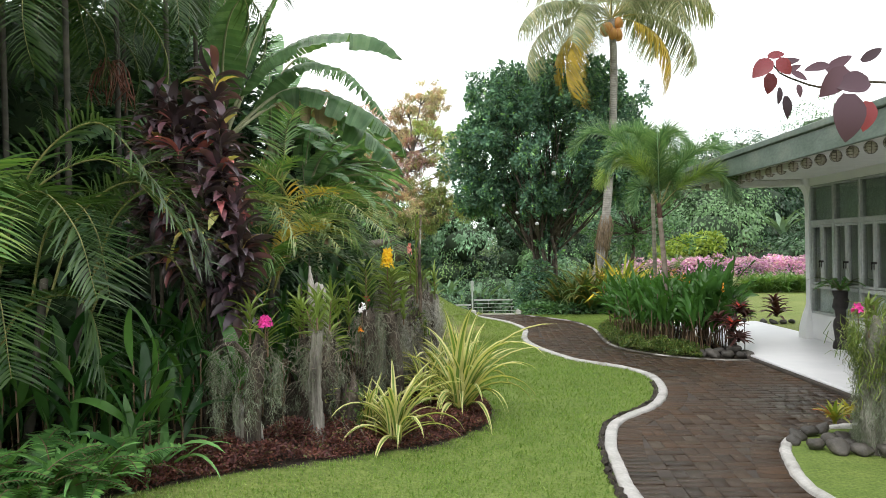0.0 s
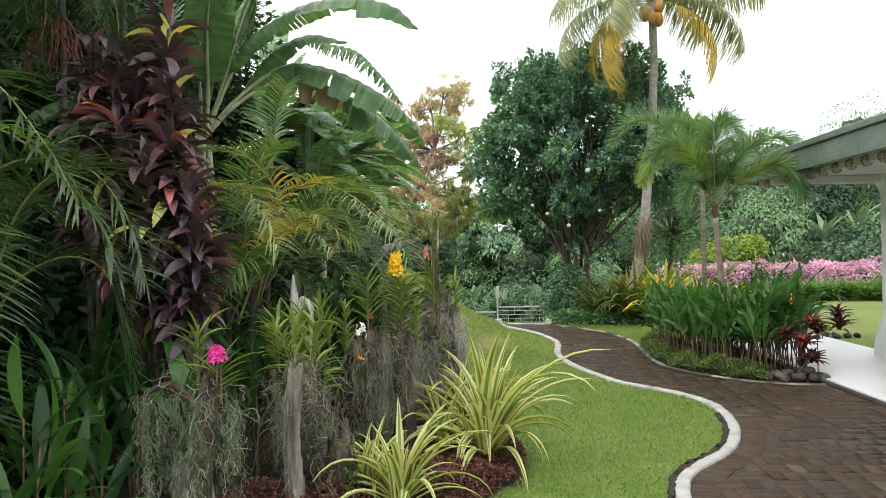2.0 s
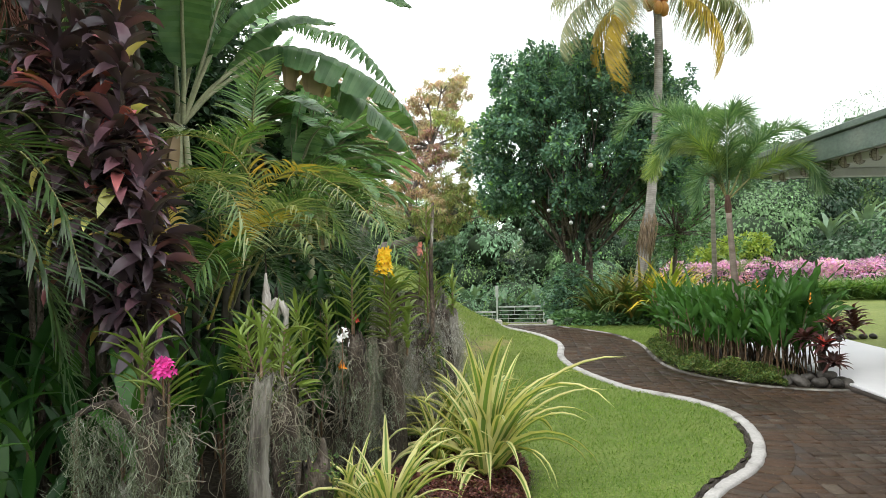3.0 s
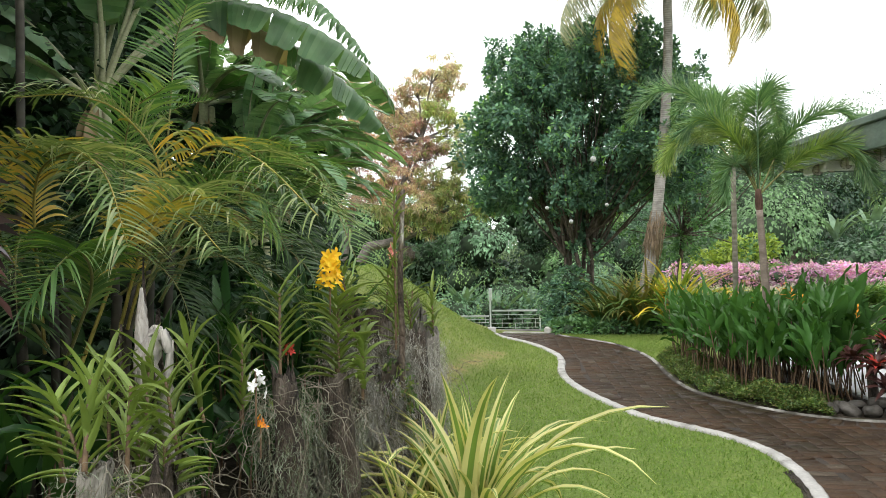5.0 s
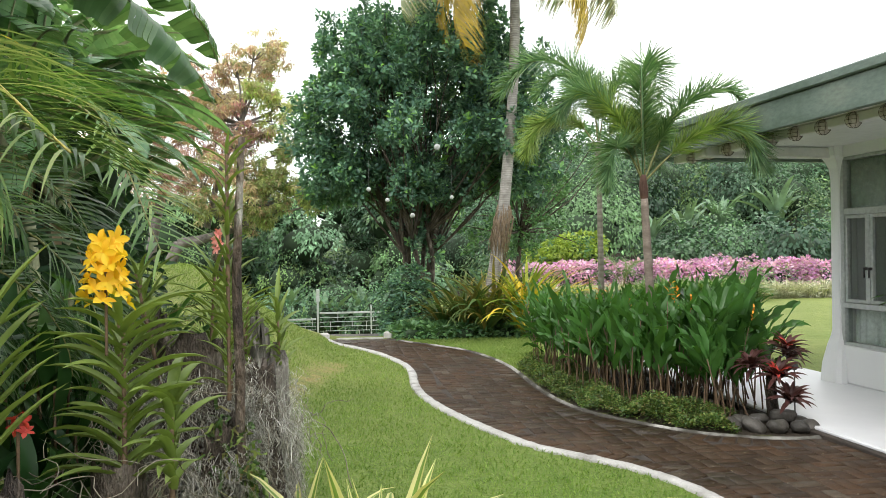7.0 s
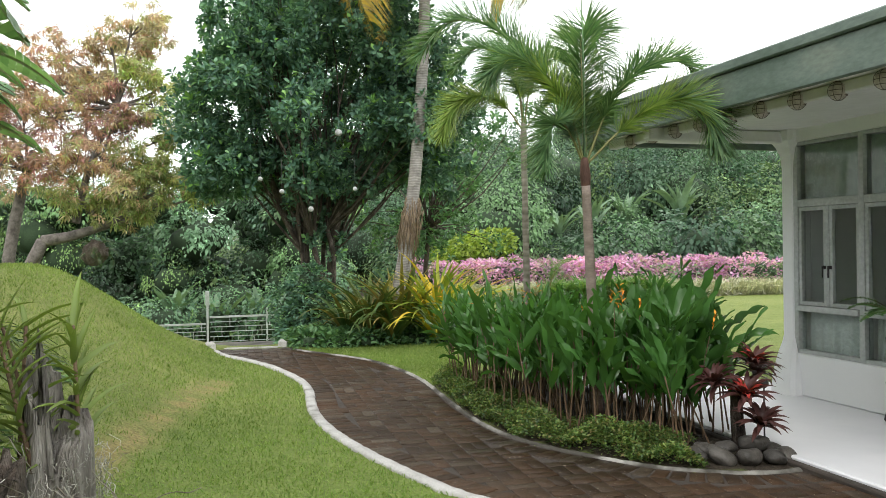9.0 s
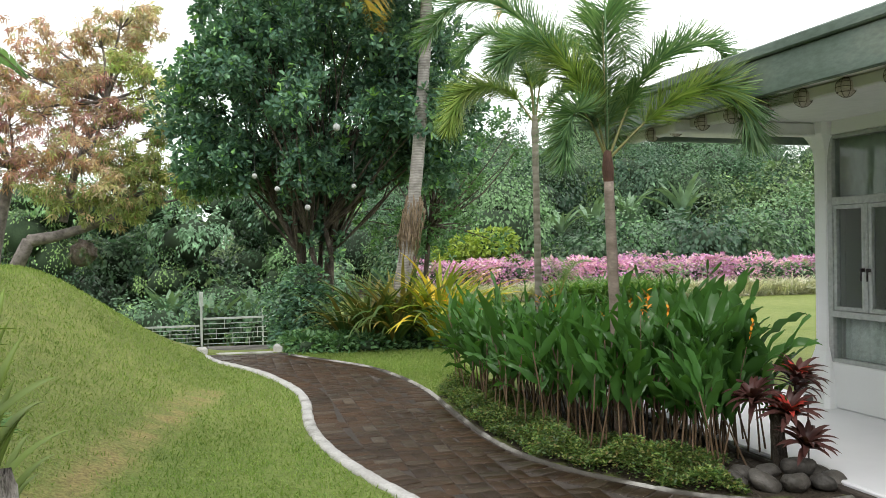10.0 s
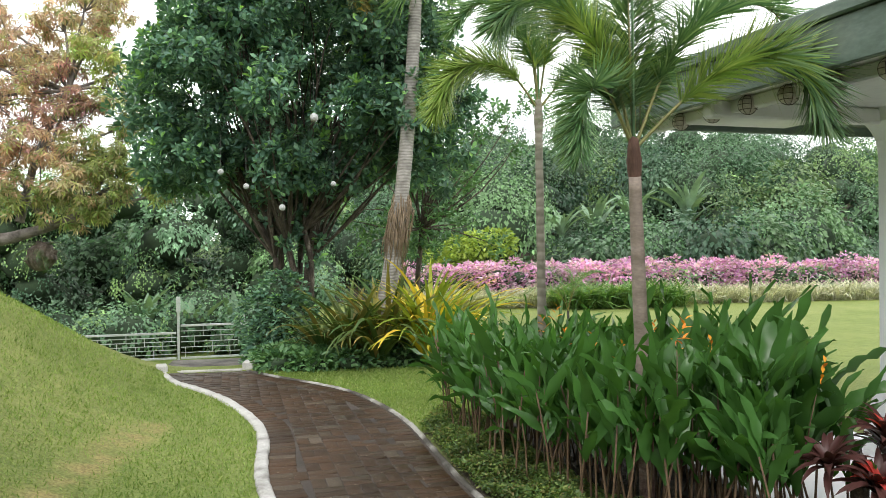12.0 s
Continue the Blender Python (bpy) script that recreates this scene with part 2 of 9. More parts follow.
# ---- mesh tools ----
def fast_mesh(name, V, F, mats):
    V, F = np.asarray(V, np.float32), np.asarray(F, np.int32)
    me = bpy.data.meshes.new(name)
    me.vertices.add(len(V))
    me.vertices.foreach_set("co", V.ravel())
    me.loops.add(F.size)
    me.loops.foreach_set("vertex_index", F.ravel())
    me.polygons.add(len(F))
    me.polygons.foreach_set("loop_start", np.arange(0, F.size, F.shape[1], dtype=np.int32))
    me.update(calc_edges=True)
    for mt in (mats if isinstance(mats, (list, tuple)) else [mats]):
        me.materials.append(mt)
    return me


def smooth(me):
    me.polygons.foreach_set("use_smooth", np.ones(len(me.polygons), bool))
    return me


def join(pieces):
    """Several (V, F) with quads into one."""
    Vs, Fs, n = [], [], 0
    for V, F in pieces:
        Vs.append(np.asarray(V, float)), Fs.append(np.asarray(F, int) + n)
        n += len(V)
    return np.concatenate(Vs), np.concatenate(Fs)


def thing(name, label, category, group="", kind="", at=(0, 0, 0), rz=0.0):
    e = new(name)
    e.matrix_world = pose(*at, 0, 0, rz)
    e.empty_display_size = 0.1
    return tagged(e, label, category, group, kind)


def piece(name, me, parent, m=None, label=""):
    ob = new(name, me)
    ob.parent = parent
    if m is not None:
        ob.matrix_basis = m
    if label:
        ob["label"] = label
    return ob


def bm_mesh(bm, mats, smoothed=False):
    me = bpy.data.meshes.new("m")
    bm.to_mesh(me)
    bm.free()
    for mt in (mats if isinstance(mats, (list, tuple)) else [mats]):
        me.materials.append(mt)
    return smooth(me) if smoothed else me


def part(name, bm, material, parent, label="", smoothed=False):
    return piece(name, bm_mesh(bm, material, smoothed), parent, None, label)


def add_box(bm, x0, y0, z0, x1, y1, z1, bevel=0.0):
    r = bmesh.ops.create_cube(bm, size=1)
    bmesh.ops.scale(bm, vec=(x1 - x0, y1 - y0, z1 - z0), verts=r["verts"])
    bmesh.ops.translate(bm, vec=((x0 + x1) / 2, (y0 + y1) / 2, (z0 + z1) / 2), verts=r["verts"])
    if bevel:
        ed = list({e for v in r["verts"] for e in v.link_edges})
        bmesh.ops.bevel(bm, geom=ed, offset=bevel, segments=1, affect="EDGES")
    return bm


def box(*a, bevel=0.0):
    return add_box(bmesh.new(), *a, bevel=bevel)


def catmull(pts, step=0.06):
    P = [np.array(p, float) for p in pts]
    P = [2 * P[0] - P[1]] + P + [2 * P[-1] - P[-2]]
    out = []
    for i in range(1, len(P) - 2):
        n = max(2, int(np.linalg.norm(P[i + 1] - P[i]) / step))
        for k in range(n):
            t = k / n
            out.append(0.5 * (2 * P[i] + (P[i + 1] - P[i - 1]) * t + (2 * P[i - 1] - 5 * P[i] + 4 * P[i + 1] - P[i + 2]) * t * t
                              + (3 * P[i] - P[i - 1] - 3 * P[i + 1] + P[i + 2]) * t ** 3))
    out.append(P[-2])
    return np.array(out)


def tube(pts, radii, sides=8, rough=0.0, rng=None, cap=True):
    """Quads of a tube along pts, with its own radius at each."""
    pts = np.asarray(pts, float)
    n = len(pts)
    radii = np.broadcast_to(np.asarray(radii, float), (n,))
    T = np.gradient(pts, axis=0)
    T /= np.linalg.norm(T, axis=1)[:, None] + 1e-9
    ref = np.array([1.0, 0.0, 0.0]) if abs(T[0][0]) < 0.9 else np.array([0.0, 1.0, 0.0])
    A = np.cross(T, ref)
    A /= np.linalg.norm(A, axis=1)[:, None] + 1e-9
    B = np.cross(T, A)
    ang = np.linspace(0, 2 * np.pi, sides, endpoint=False)
    R = radii[:, None] * (1 + (rough * rng.standard_normal((n, sides)) if rough else 0))
    V = pts[:, None, :] + R[:, :, None] * (np.cos(ang)[None, :, None] * A[:, None, :] + np.sin(ang)[None, :, None] * B[:, None, :])
    F = []
    for i in range(n - 1):
        for k in range(sides):
            j = (k + 1) % sides
            F.append((i * sides + k, i * sides + j, (i + 1) * sides + j, (i + 1) * sides + k))
    V = V.reshape(-1, 3)
    if cap:
        c = len(V)
        V = np.concatenate([V, pts[-1:] + T[-1:] * radii[-1] * 0.4])
        b = (n - 1) * sides
        for k in range(0, sides - 1, 2):
            F.append((b + k, b + (k + 1) % sides, b + (k + 2) % sides, c))
    return V, np.array(F)


def blade(L, W, n=5, bend=0.6, fold=0.25, a0=0.0, widest=0.4, twist=0.0, base=0.15, curl=1.0):
    """A leaf along +y that starts at the angle a0 over the ground and bends down; three points across, folded at its midrib."""
    s = np.linspace(0, 1, n + 1)
    ang = a0 - bend * s ** curl
    d = L / n
    y = np.concatenate([[0], np.cumsum(np.cos((ang[1:] + ang[:-1]) / 2) * d)])
    z = np.concatenate([[0], np.cumsum(np.sin((ang[1:] + ang[:-1]) / 2) * d)])
    w = np.where(s < widest, base + (1 - base) * np.sin(np.pi / 2 * s / widest), np.cos(np.pi / 2 * (s - widest) / (1 - widest)) ** 0.8)
    w = np.maximum(w, 0.02) * W / 2
    tw = twist * s
    V = np.zeros((n + 1, 3, 3))
    up = np.stack([np.zeros(n + 1), -np.sin(ang), np.cos(ang)], 1)
    for k, sg in enumerate((-1, 0, 1)):
        side = np.stack([np.cos(tw) * sg * w, np.zeros(n + 1), np.zeros(n + 1)], 1) + up * (np.sin(tw) * sg * w)[:, None]
        V[:, k] = np.stack([np.zeros(n + 1), y, z], 1) + side + up * (abs(sg) * fold * w)[:, None]
    F = []
    for i in range(n):
        for k in range(2):
            F.append((i * 3 + k, i * 3 + k + 1, (i + 1) * 3 + k + 1, (i + 1) * 3 + k))
    return V.reshape(-1, 3), np.array(F)


def rot_rows(yaw, pitch, roll):
    """Rotation matrices, row by row: roll about y, then pitch about x, then yaw about z."""
    cy, sy, cp, sp, cr, sr = np.cos(yaw), np.sin(yaw), np.cos(pitch), np.sin(pitch), np.cos(roll), np.sin(roll)
    o, l = np.zeros_like(yaw), np.ones_like(yaw)
    Rz = np.stack([cy, -sy, o, sy, cy, o, o, o, l], -1).reshape(-1, 3, 3)
    Rx = np.stack([l, o, o, o, cp, -sp, o, sp, cp], -1).reshape(-1, 3, 3)
    Ry = np.stack([cr, o, sr, o, l, o, -sr, o, cr], -1).reshape(-1, 3, 3)
    return Rz @ Rx @ Ry


def scatter(tmpl, P, R, S):
    """Copies of a template (V, F) at places P, turned by R, scaled by S, as one (V, F)."""
    V0, F0 = tmpl
    V = np.einsum("nij,nvj->nvi", R, V0[None] * np.asarray(S).reshape(-1, 1, 1)) + P[:, None, :]
    F = F0[None] + (np.arange(len(P)) * len(V0))[:, None, None]
    return V.reshape(-1, 3), F.reshape(-1, F0.shape[1])


SMALL_LEAF = blade(1.0, 0.5, 2, 0.5, 0.2, 0.15, 0.45)
LEAF6 = (np.array([(0, 0, 0), (-0.24, 0.3, 0.06), (-0.22, 0.68, 0.03), (0, 1, -0.12), (0.22, 0.68, 0.03), (0.24, 0.3, 0.06)], float), np.array([(0, 3, 2, 1), (0, 5, 4, 3)]))
NARROW_CARD = (np.array([(-0.11, 0.4, 0.02), (0, 0, 0), (0.11, 0.42, 0.02), (0, 1, -0.2)], float), np.array([(0, 1, 2, 3)]))
CARD_LEAF = (np.array([(-0.3, 0.35, 0.03), (0, 0, 0), (0.3, 0.4, 0.03), (0, 1, -0.1)], float), np.array([(0, 1, 2, 3)]))


def cloud_leaves(rng, centres, radii, count, size, tmpl, flat=0.8, shell=0.55, droop=0.2, low_cut=-0.75):
    """Leaves on clumps: each clump is a ball squashed by flat; leaves sit near its skin and point outwards."""
    centres, radii = np.asarray(centres, float), np.asarray(radii, float)
    idx = rng.choice(len(centres), count, p=radii ** 2 / (radii ** 2).sum())
    u = rng.standard_normal((count, 3))
    u /= np.linalg.norm(u, axis=1)[:, None]
    u[:, 2] = np.where(u[:, 2] < low_cut, -u[:, 2], u[:, 2])
    r = radii[idx] * (shell + (1.08 - shell) * rng.random(count) ** 0.5)
    P = centres[idx] + u * r[:, None] * np.array([1, 1, flat])
    yaw = np.arctan2(-u[:, 0], u[:, 1]) + rng.normal(0, 0.7, count)
    pitch = np.arcsin(np.clip(u[:, 2], -1, 1)) * 0.6 - droop + rng.normal(0, 0.4, count)
    R = rot_rows(yaw, pitch, rng.normal(0, 0.6, count))
    return scatter(tmpl, P, R, size * rng.uniform(0.7, 1.3, count))


# ---- plan of the garden ----
KERB_L = [(3.4, -2.6), (2.7, -1.6), (2.0, -0.4), (1.66, 0.8), (1.51, 1.66), (1.46, 2.35), (1.44, 3.0), (1.50, 3.75), (1.65, 4.16), (1.92, 4.66), (2.08, 5.22), (2.15, 5.85),
          (2.13, 6.5), (2.02, 6.95), (1.84, 7.30), (1.60, 7.60), (1.28, 7.96), (1.06, 8.38), (0.85, 8.90), (0.66, 9.45), (0.50, 10.05), (0.39, 10.7), (0.355, 11.3), (0.345, 11.9), (0.29, 12.5),
          (0.18, 13.0), (0.03, 13.5), (-0.18, 14.08), (-0.52, 14.75), (-0.84, 15.3), (-1.10, 16.05)]
KERB_R = [(-0.03, 16.1), (0.40, 15.44), (0.88, 14.80), (1.24, 14.15), (1.50, 13.25), (1.63, 12.5), (1.685, 11.8), (1.71, 11.2), (1.745, 10.6), (1.81, 10.0), (1.93, 9.5), (2.12, 9.08), (2.38, 8.72), (2.62, 8.44), (2.90, 8.24), (3.3, 8.10), (3.70, 8.14)]
KERB_N = [(4.16, 3.7), (3.75, 3.92), (3.40, 3.84), (3.18, 3.71), (3.00, 3.54), (2.86, 3.32), (2.75, 2.98), (2.69, 2.6), (2.65, 2.2), (2.68, 1.77), (2.95, 1.0), (3.4, 0.2), (4.1, -0.6)]
LINE_L, LINE_R, LINE_N = catmull(KERB_L), catmull(KERB_R), catmull(KERB_N)
PATH_POLY = np.concatenate([LINE_L[::-1], [(4.2, -1.6)], LINE_N[::-1], [(4.16, 3.7), (3.66, 8.16)], LINE_R[::-1]])


def inside(poly, x, y):
    x, y = np.asarray(x, float), np.asarray(y, float)
    res = np.zeros(x.shape, bool)
    for (x0, y0), (x1, y1) in zip(poly, np.roll(poly, -1, axis=0)):
        if y0 != y1:
            res ^= ((y0 > y) != (y1 > y)) & (x < (x1 - x0) * (y - y0) / (y1 - y0) + x0)
    return res


def line_dist(line, x, y):
    """The smallest distance of each point to a polyline."""
    x, y = np.asarray(x, float), np.asarray(y, float)
    best = np.full(x.shape, 1e9)
    for (x0, y0), (x1, y1) in zip(line[:-1], line[1:]):
        dx, dy = x1 - x0, y1 - y0
        t = np.clip(((x - x0) * dx + (y - y0) * dy) / (dx * dx + dy * dy + 1e-12), 0, 1)
        best = np.minimum(best, np.hypot(x - x0 - t * dx, y - y0 - t * dy))
    return best


def sstep(a):
    a = np.clip(a, 0, 1)
    return a * a * (3 - 2 * a)


def height(x, y):
    """The ground: level by the path, a bank under the planting, a round grass mound, a fall to the gate, a wooded hillside behind."""
    x, y = np.asarray(x, float), np.asarray(y, float)
    z = 0.24 * sstep((0.7 - x) / 1.7) * (1 - sstep((y - 4.5) / 4))
    z = z + 1.38 * sstep((-0.30 - 0.45 * sstep((y - 11.5) / 4) - x) / (3.5 - 0.9 * sstep((y - 10.5) / 4))) * sstep((y - 4.5) / 5.5) * (1 - sstep((y - 14.5) / 4.5))
    z = z - 1.15 * sstep((y - 16.3) / 5) * sstep((1.6 - x) / 2.5)
    z = z + 0.24 * np.clip(y - 31, 0, 30) * sstep((y - 31) / 12) * (0.35 + 0.65 * sstep((x + 1) / 9)) + 0.10 * np.clip(-x - 14, 0, 40)
    return z


BED_EDGE = [(-2.3, -0.6), (-1.6, 0.35), (-1.13, 0.92), (-0.80, 1.25), (-0.43, 1.77), (-0.10, 2.30), (0.16, 2.80), (0.36, 3.42), (0.42, 3.95), (0.30, 4.6), (-0.05, 5.2), (-0.7, 5.7), (-1.6, 6.0), (-2.8, 6.4), (-4.2, 7.6), (-6, 9.5), (-8, 13)]
LINE_BED = catmull(BED_EDGE, 0.15)
BED_POLY = np.concatenate([LINE_BED, [(-30, 13), (-30, -12), (-2.8, -12), (-2.6, -3)]])
HELI_POLY = np.concatenate([LINE_R[(LINE_R[:, 1] < 12.1)], [(3.72, 8.3), (3.55, 10.6), (2.9, 12.0), (2.2, 12.6)]])


SEAM = np.array([(-0.66, 12.7), (-0.76, 11.9), (-0.84, 11.1), (-0.91, 10.3), (-0.98, 9.7), (-1.04, 9.1), (-1.12, 8.4), (-1.2, 7.6)])


def build_ground():
    fx = np.arange(-3.0, 6.01, 0.12)
    fy = np.arange(-4.0, 18.01, 0.12)
    xs = np.concatenate([[-400, -200, -100, -60], np.arange(-40, -12, 2.0), np.arange(-12, -3.1, 0.4), fx, np.arange(6.4, 20, 0.5), np.arange(20, 61, 4), [100, 200, 400]])
    ys = np.concatenate([[-400, -200, -100, -50, -30, -20, -15, -12, -10, -8, -6], np.arange(-5, -4.1, 0.5), fy, np.arange(18.4, 34, 0.5), np.arange(34, 70, 3), [80, 100, 140, 200, 400]])
    X, Y = np.meshgrid(xs, ys)
    Z = height(X, Y)
    d = np.minimum(np.minimum(line_dist(LINE_L, X, Y), line_dist(LINE_R, X, Y)), line_dist(LINE_N, X, Y))
    ins = inside(PATH_POLY, X, Y)
    Z = np.where(ins, -0.05 * sstep(d / 0.12), Z)
    rngg = np.random.default_rng(5)
    Z = Z + np.where(ins, 0, rngg.normal(0, 0.004, Z.shape))
    nx, ny = len(xs), len(ys)
    i = np.arange(ny - 1)[:, None] * nx + np.arange(nx - 1)[None]
    F = np.stack([i, i + 1, i + nx + 1, i + nx], -1).reshape(-1, 4)
    me = smooth(fast_mesh("ground", np.stack([X, Y, Z], -1).reshape(-1, 3), F, M_ground))
    soil = np.maximum(inside(BED_POLY, X, Y), inside(HELI_POLY, X, Y)).astype(float)
    soil = np.maximum(soil, sstep((Y - 27.5) / 2)) * 1.0
    dry = np.clip(1.25 - line_dist(SEAM, X, Y) / 0.17, 0, 1)
    col = np.stack([soil, dry, np.zeros_like(soil), np.ones_like(soil)], -1).reshape(-1, 4)
    at = me.color_attributes.new("cover", "FLOAT_COLOR", "POINT")
    at.data.foreach_set("color", col.astype(np.float32).ravel())
    ob = new("ground", me)
    return tagged(ob, "mown green lawn rising to a smooth grass mound", "lawn", kind="structure")


build_ground()


def ribbon(line, w, z0, z1, mat, closed=False, wob=0.0, seed=1):
    """A kerb: a rounded bar of width w that follows line."""
    rng = np.random.default_rng(seed)
    n = len(line)
    T = np.gradient(line, axis=0)
    T /= np.linalg.norm(T, axis=1)[:, None]
    Nn = np.stack([-T[:, 1], T[:, 0]], 1)
    prof = [(-w / 2, z0), (-w / 2, z1 - 0.015), (-w / 2 + 0.015, z1), (w / 2 - 0.015, z1), (w / 2, z1 - 0.015), (w / 2, z0)]
    V = np.zeros((n, 6, 3))
    for k, (o, z) in enumerate(prof):
        V[:, k, :2] = line + Nn * (o + rng.normal(0, wob, n))[:, None]
        V[:, k, 2] = z + rng.normal(0, wob * 0.6, n) * (z > z0)
    F = [(i * 6 + k, i * 6 + k + 1, i * 6 + k + 7, i * 6 + k + 6) for i in range(n - 1) for k in range(5)]
    F += [(0, 1, 4, 5), (1, 2, 3, 4), tuple((n - 1) * 6 + q for q in (5, 4, 1, 0)), tuple((n - 1) * 6 + q for q in (4, 3, 2, 1))]
    return fast_mesh("kerb", V.reshape(-1, 3), F, mat)


for nm, ln, kw, km in (("kerb_1", LINE_L, 0.102, M_concrete), ("kerb_2", LINE_R, 0.05, M_kerb_mid), ("kerb_3", LINE_N, 0.085, M_concrete)):
    tagged(new(nm, ribbon(ln, kw, -0.08, 0.024 if kw > 0.06 else 0.012, km, wob=0.003, seed=len(ln))), "narrow weathered concrete kerb along the brick path", "kerb", kind="structure")

# bare soil between turf and kerb
edge_line = LINE_L[(LINE_L[:, 1] > -2.0) & (LINE_L[:, 1] < 6.2)]
edge_n = np.gradient(edge_line, axis=0)
edge_n = np.stack([-edge_n[:, 1], edge_n[:, 0]], 1) / np.linalg.norm(edge_n, axis=1)[:, None]
tagged(new("soil_edge", ribbon(edge_line + edge_n * 0.072, 0.045, -0.08, 0.026, M_soil, wob=0.012, seed=4)), "thin dark strip of bare soil beside the kerb", "soil", kind="structure")

# end of the brick path: two white blocks, a sill, a lower landing
def path_end():
    for (x, y, r) in ((-1.13, 16.2, 12), (-0.02, 16.3, -6)):
        b = new("kerb_block", bm_mesh(box(-0.07, -0.12, -0.2, 0.07, 0.12, 0.10, bevel=0.015), M_concrete))
        b.matrix_world = pose(x, y, 0, 0, 0, r)
        tagged(b, "low pale concrete block ending the kerb", "kerb block", "path end blocks", "structure")
    b = new("path_sill", bm_mesh(box(-1.05, 16.14, -0.2, -0.10, 16.24, 0.012, bevel=0.008), M_concrete))
    tagged(b, "pale concrete sill across the end of the brick path", "sill", kind="structure")
    b = new("landing", bm_mesh(box(-1.35, 16.24, -0.6, 0.1, 18.6, -0.16, bevel=0.02), M_kerb_old))
    tagged(b, "damp concrete landing below the path end", "landing", kind="structure")


path_end()

mort = bmesh.new()
mort.faces.new([mort.verts.new((x, y, -0.006)) for x, y in PATH_POLY[::2]])
bmesh.ops.triangulate(mort, faces=mort.faces[:])
road = tagged(new("path", bm_mesh(mort, M_mortar)), "winding path of worn dark red-brown paving bricks", "brick path", kind="structure")

# ---- house ----
HM = Matrix(((0.125, 0.992, 0, 5.0), (-0.992, 0.125, 0, 10.43), (0, 0, 1, 0), (0, 0, 0, 1)))


def at_house(u, w, z):
    return HM @ Vector((u, w, z))


terr = new("terrace", bm_mesh(box(-3.1, -1.63, -0.25, 14.5, 0.25, 0.05, bevel=0.012), M_tile))
terr.matrix_world = HM
tagged(terr, "glossy white tiled terrace floor", "terrace", kind="structure")
tedge = new("terrace_edge", bm_mesh(box(-3.1, -1.70, -0.25, 14.5, -1.635, 0.03, bevel=0.01), M_mortar))
tedge.matrix_world = HM
tagged(tedge, "dark stone edging of the terrace", "edging", kind="structure")

BAY, U_END = 0.82, 14.0


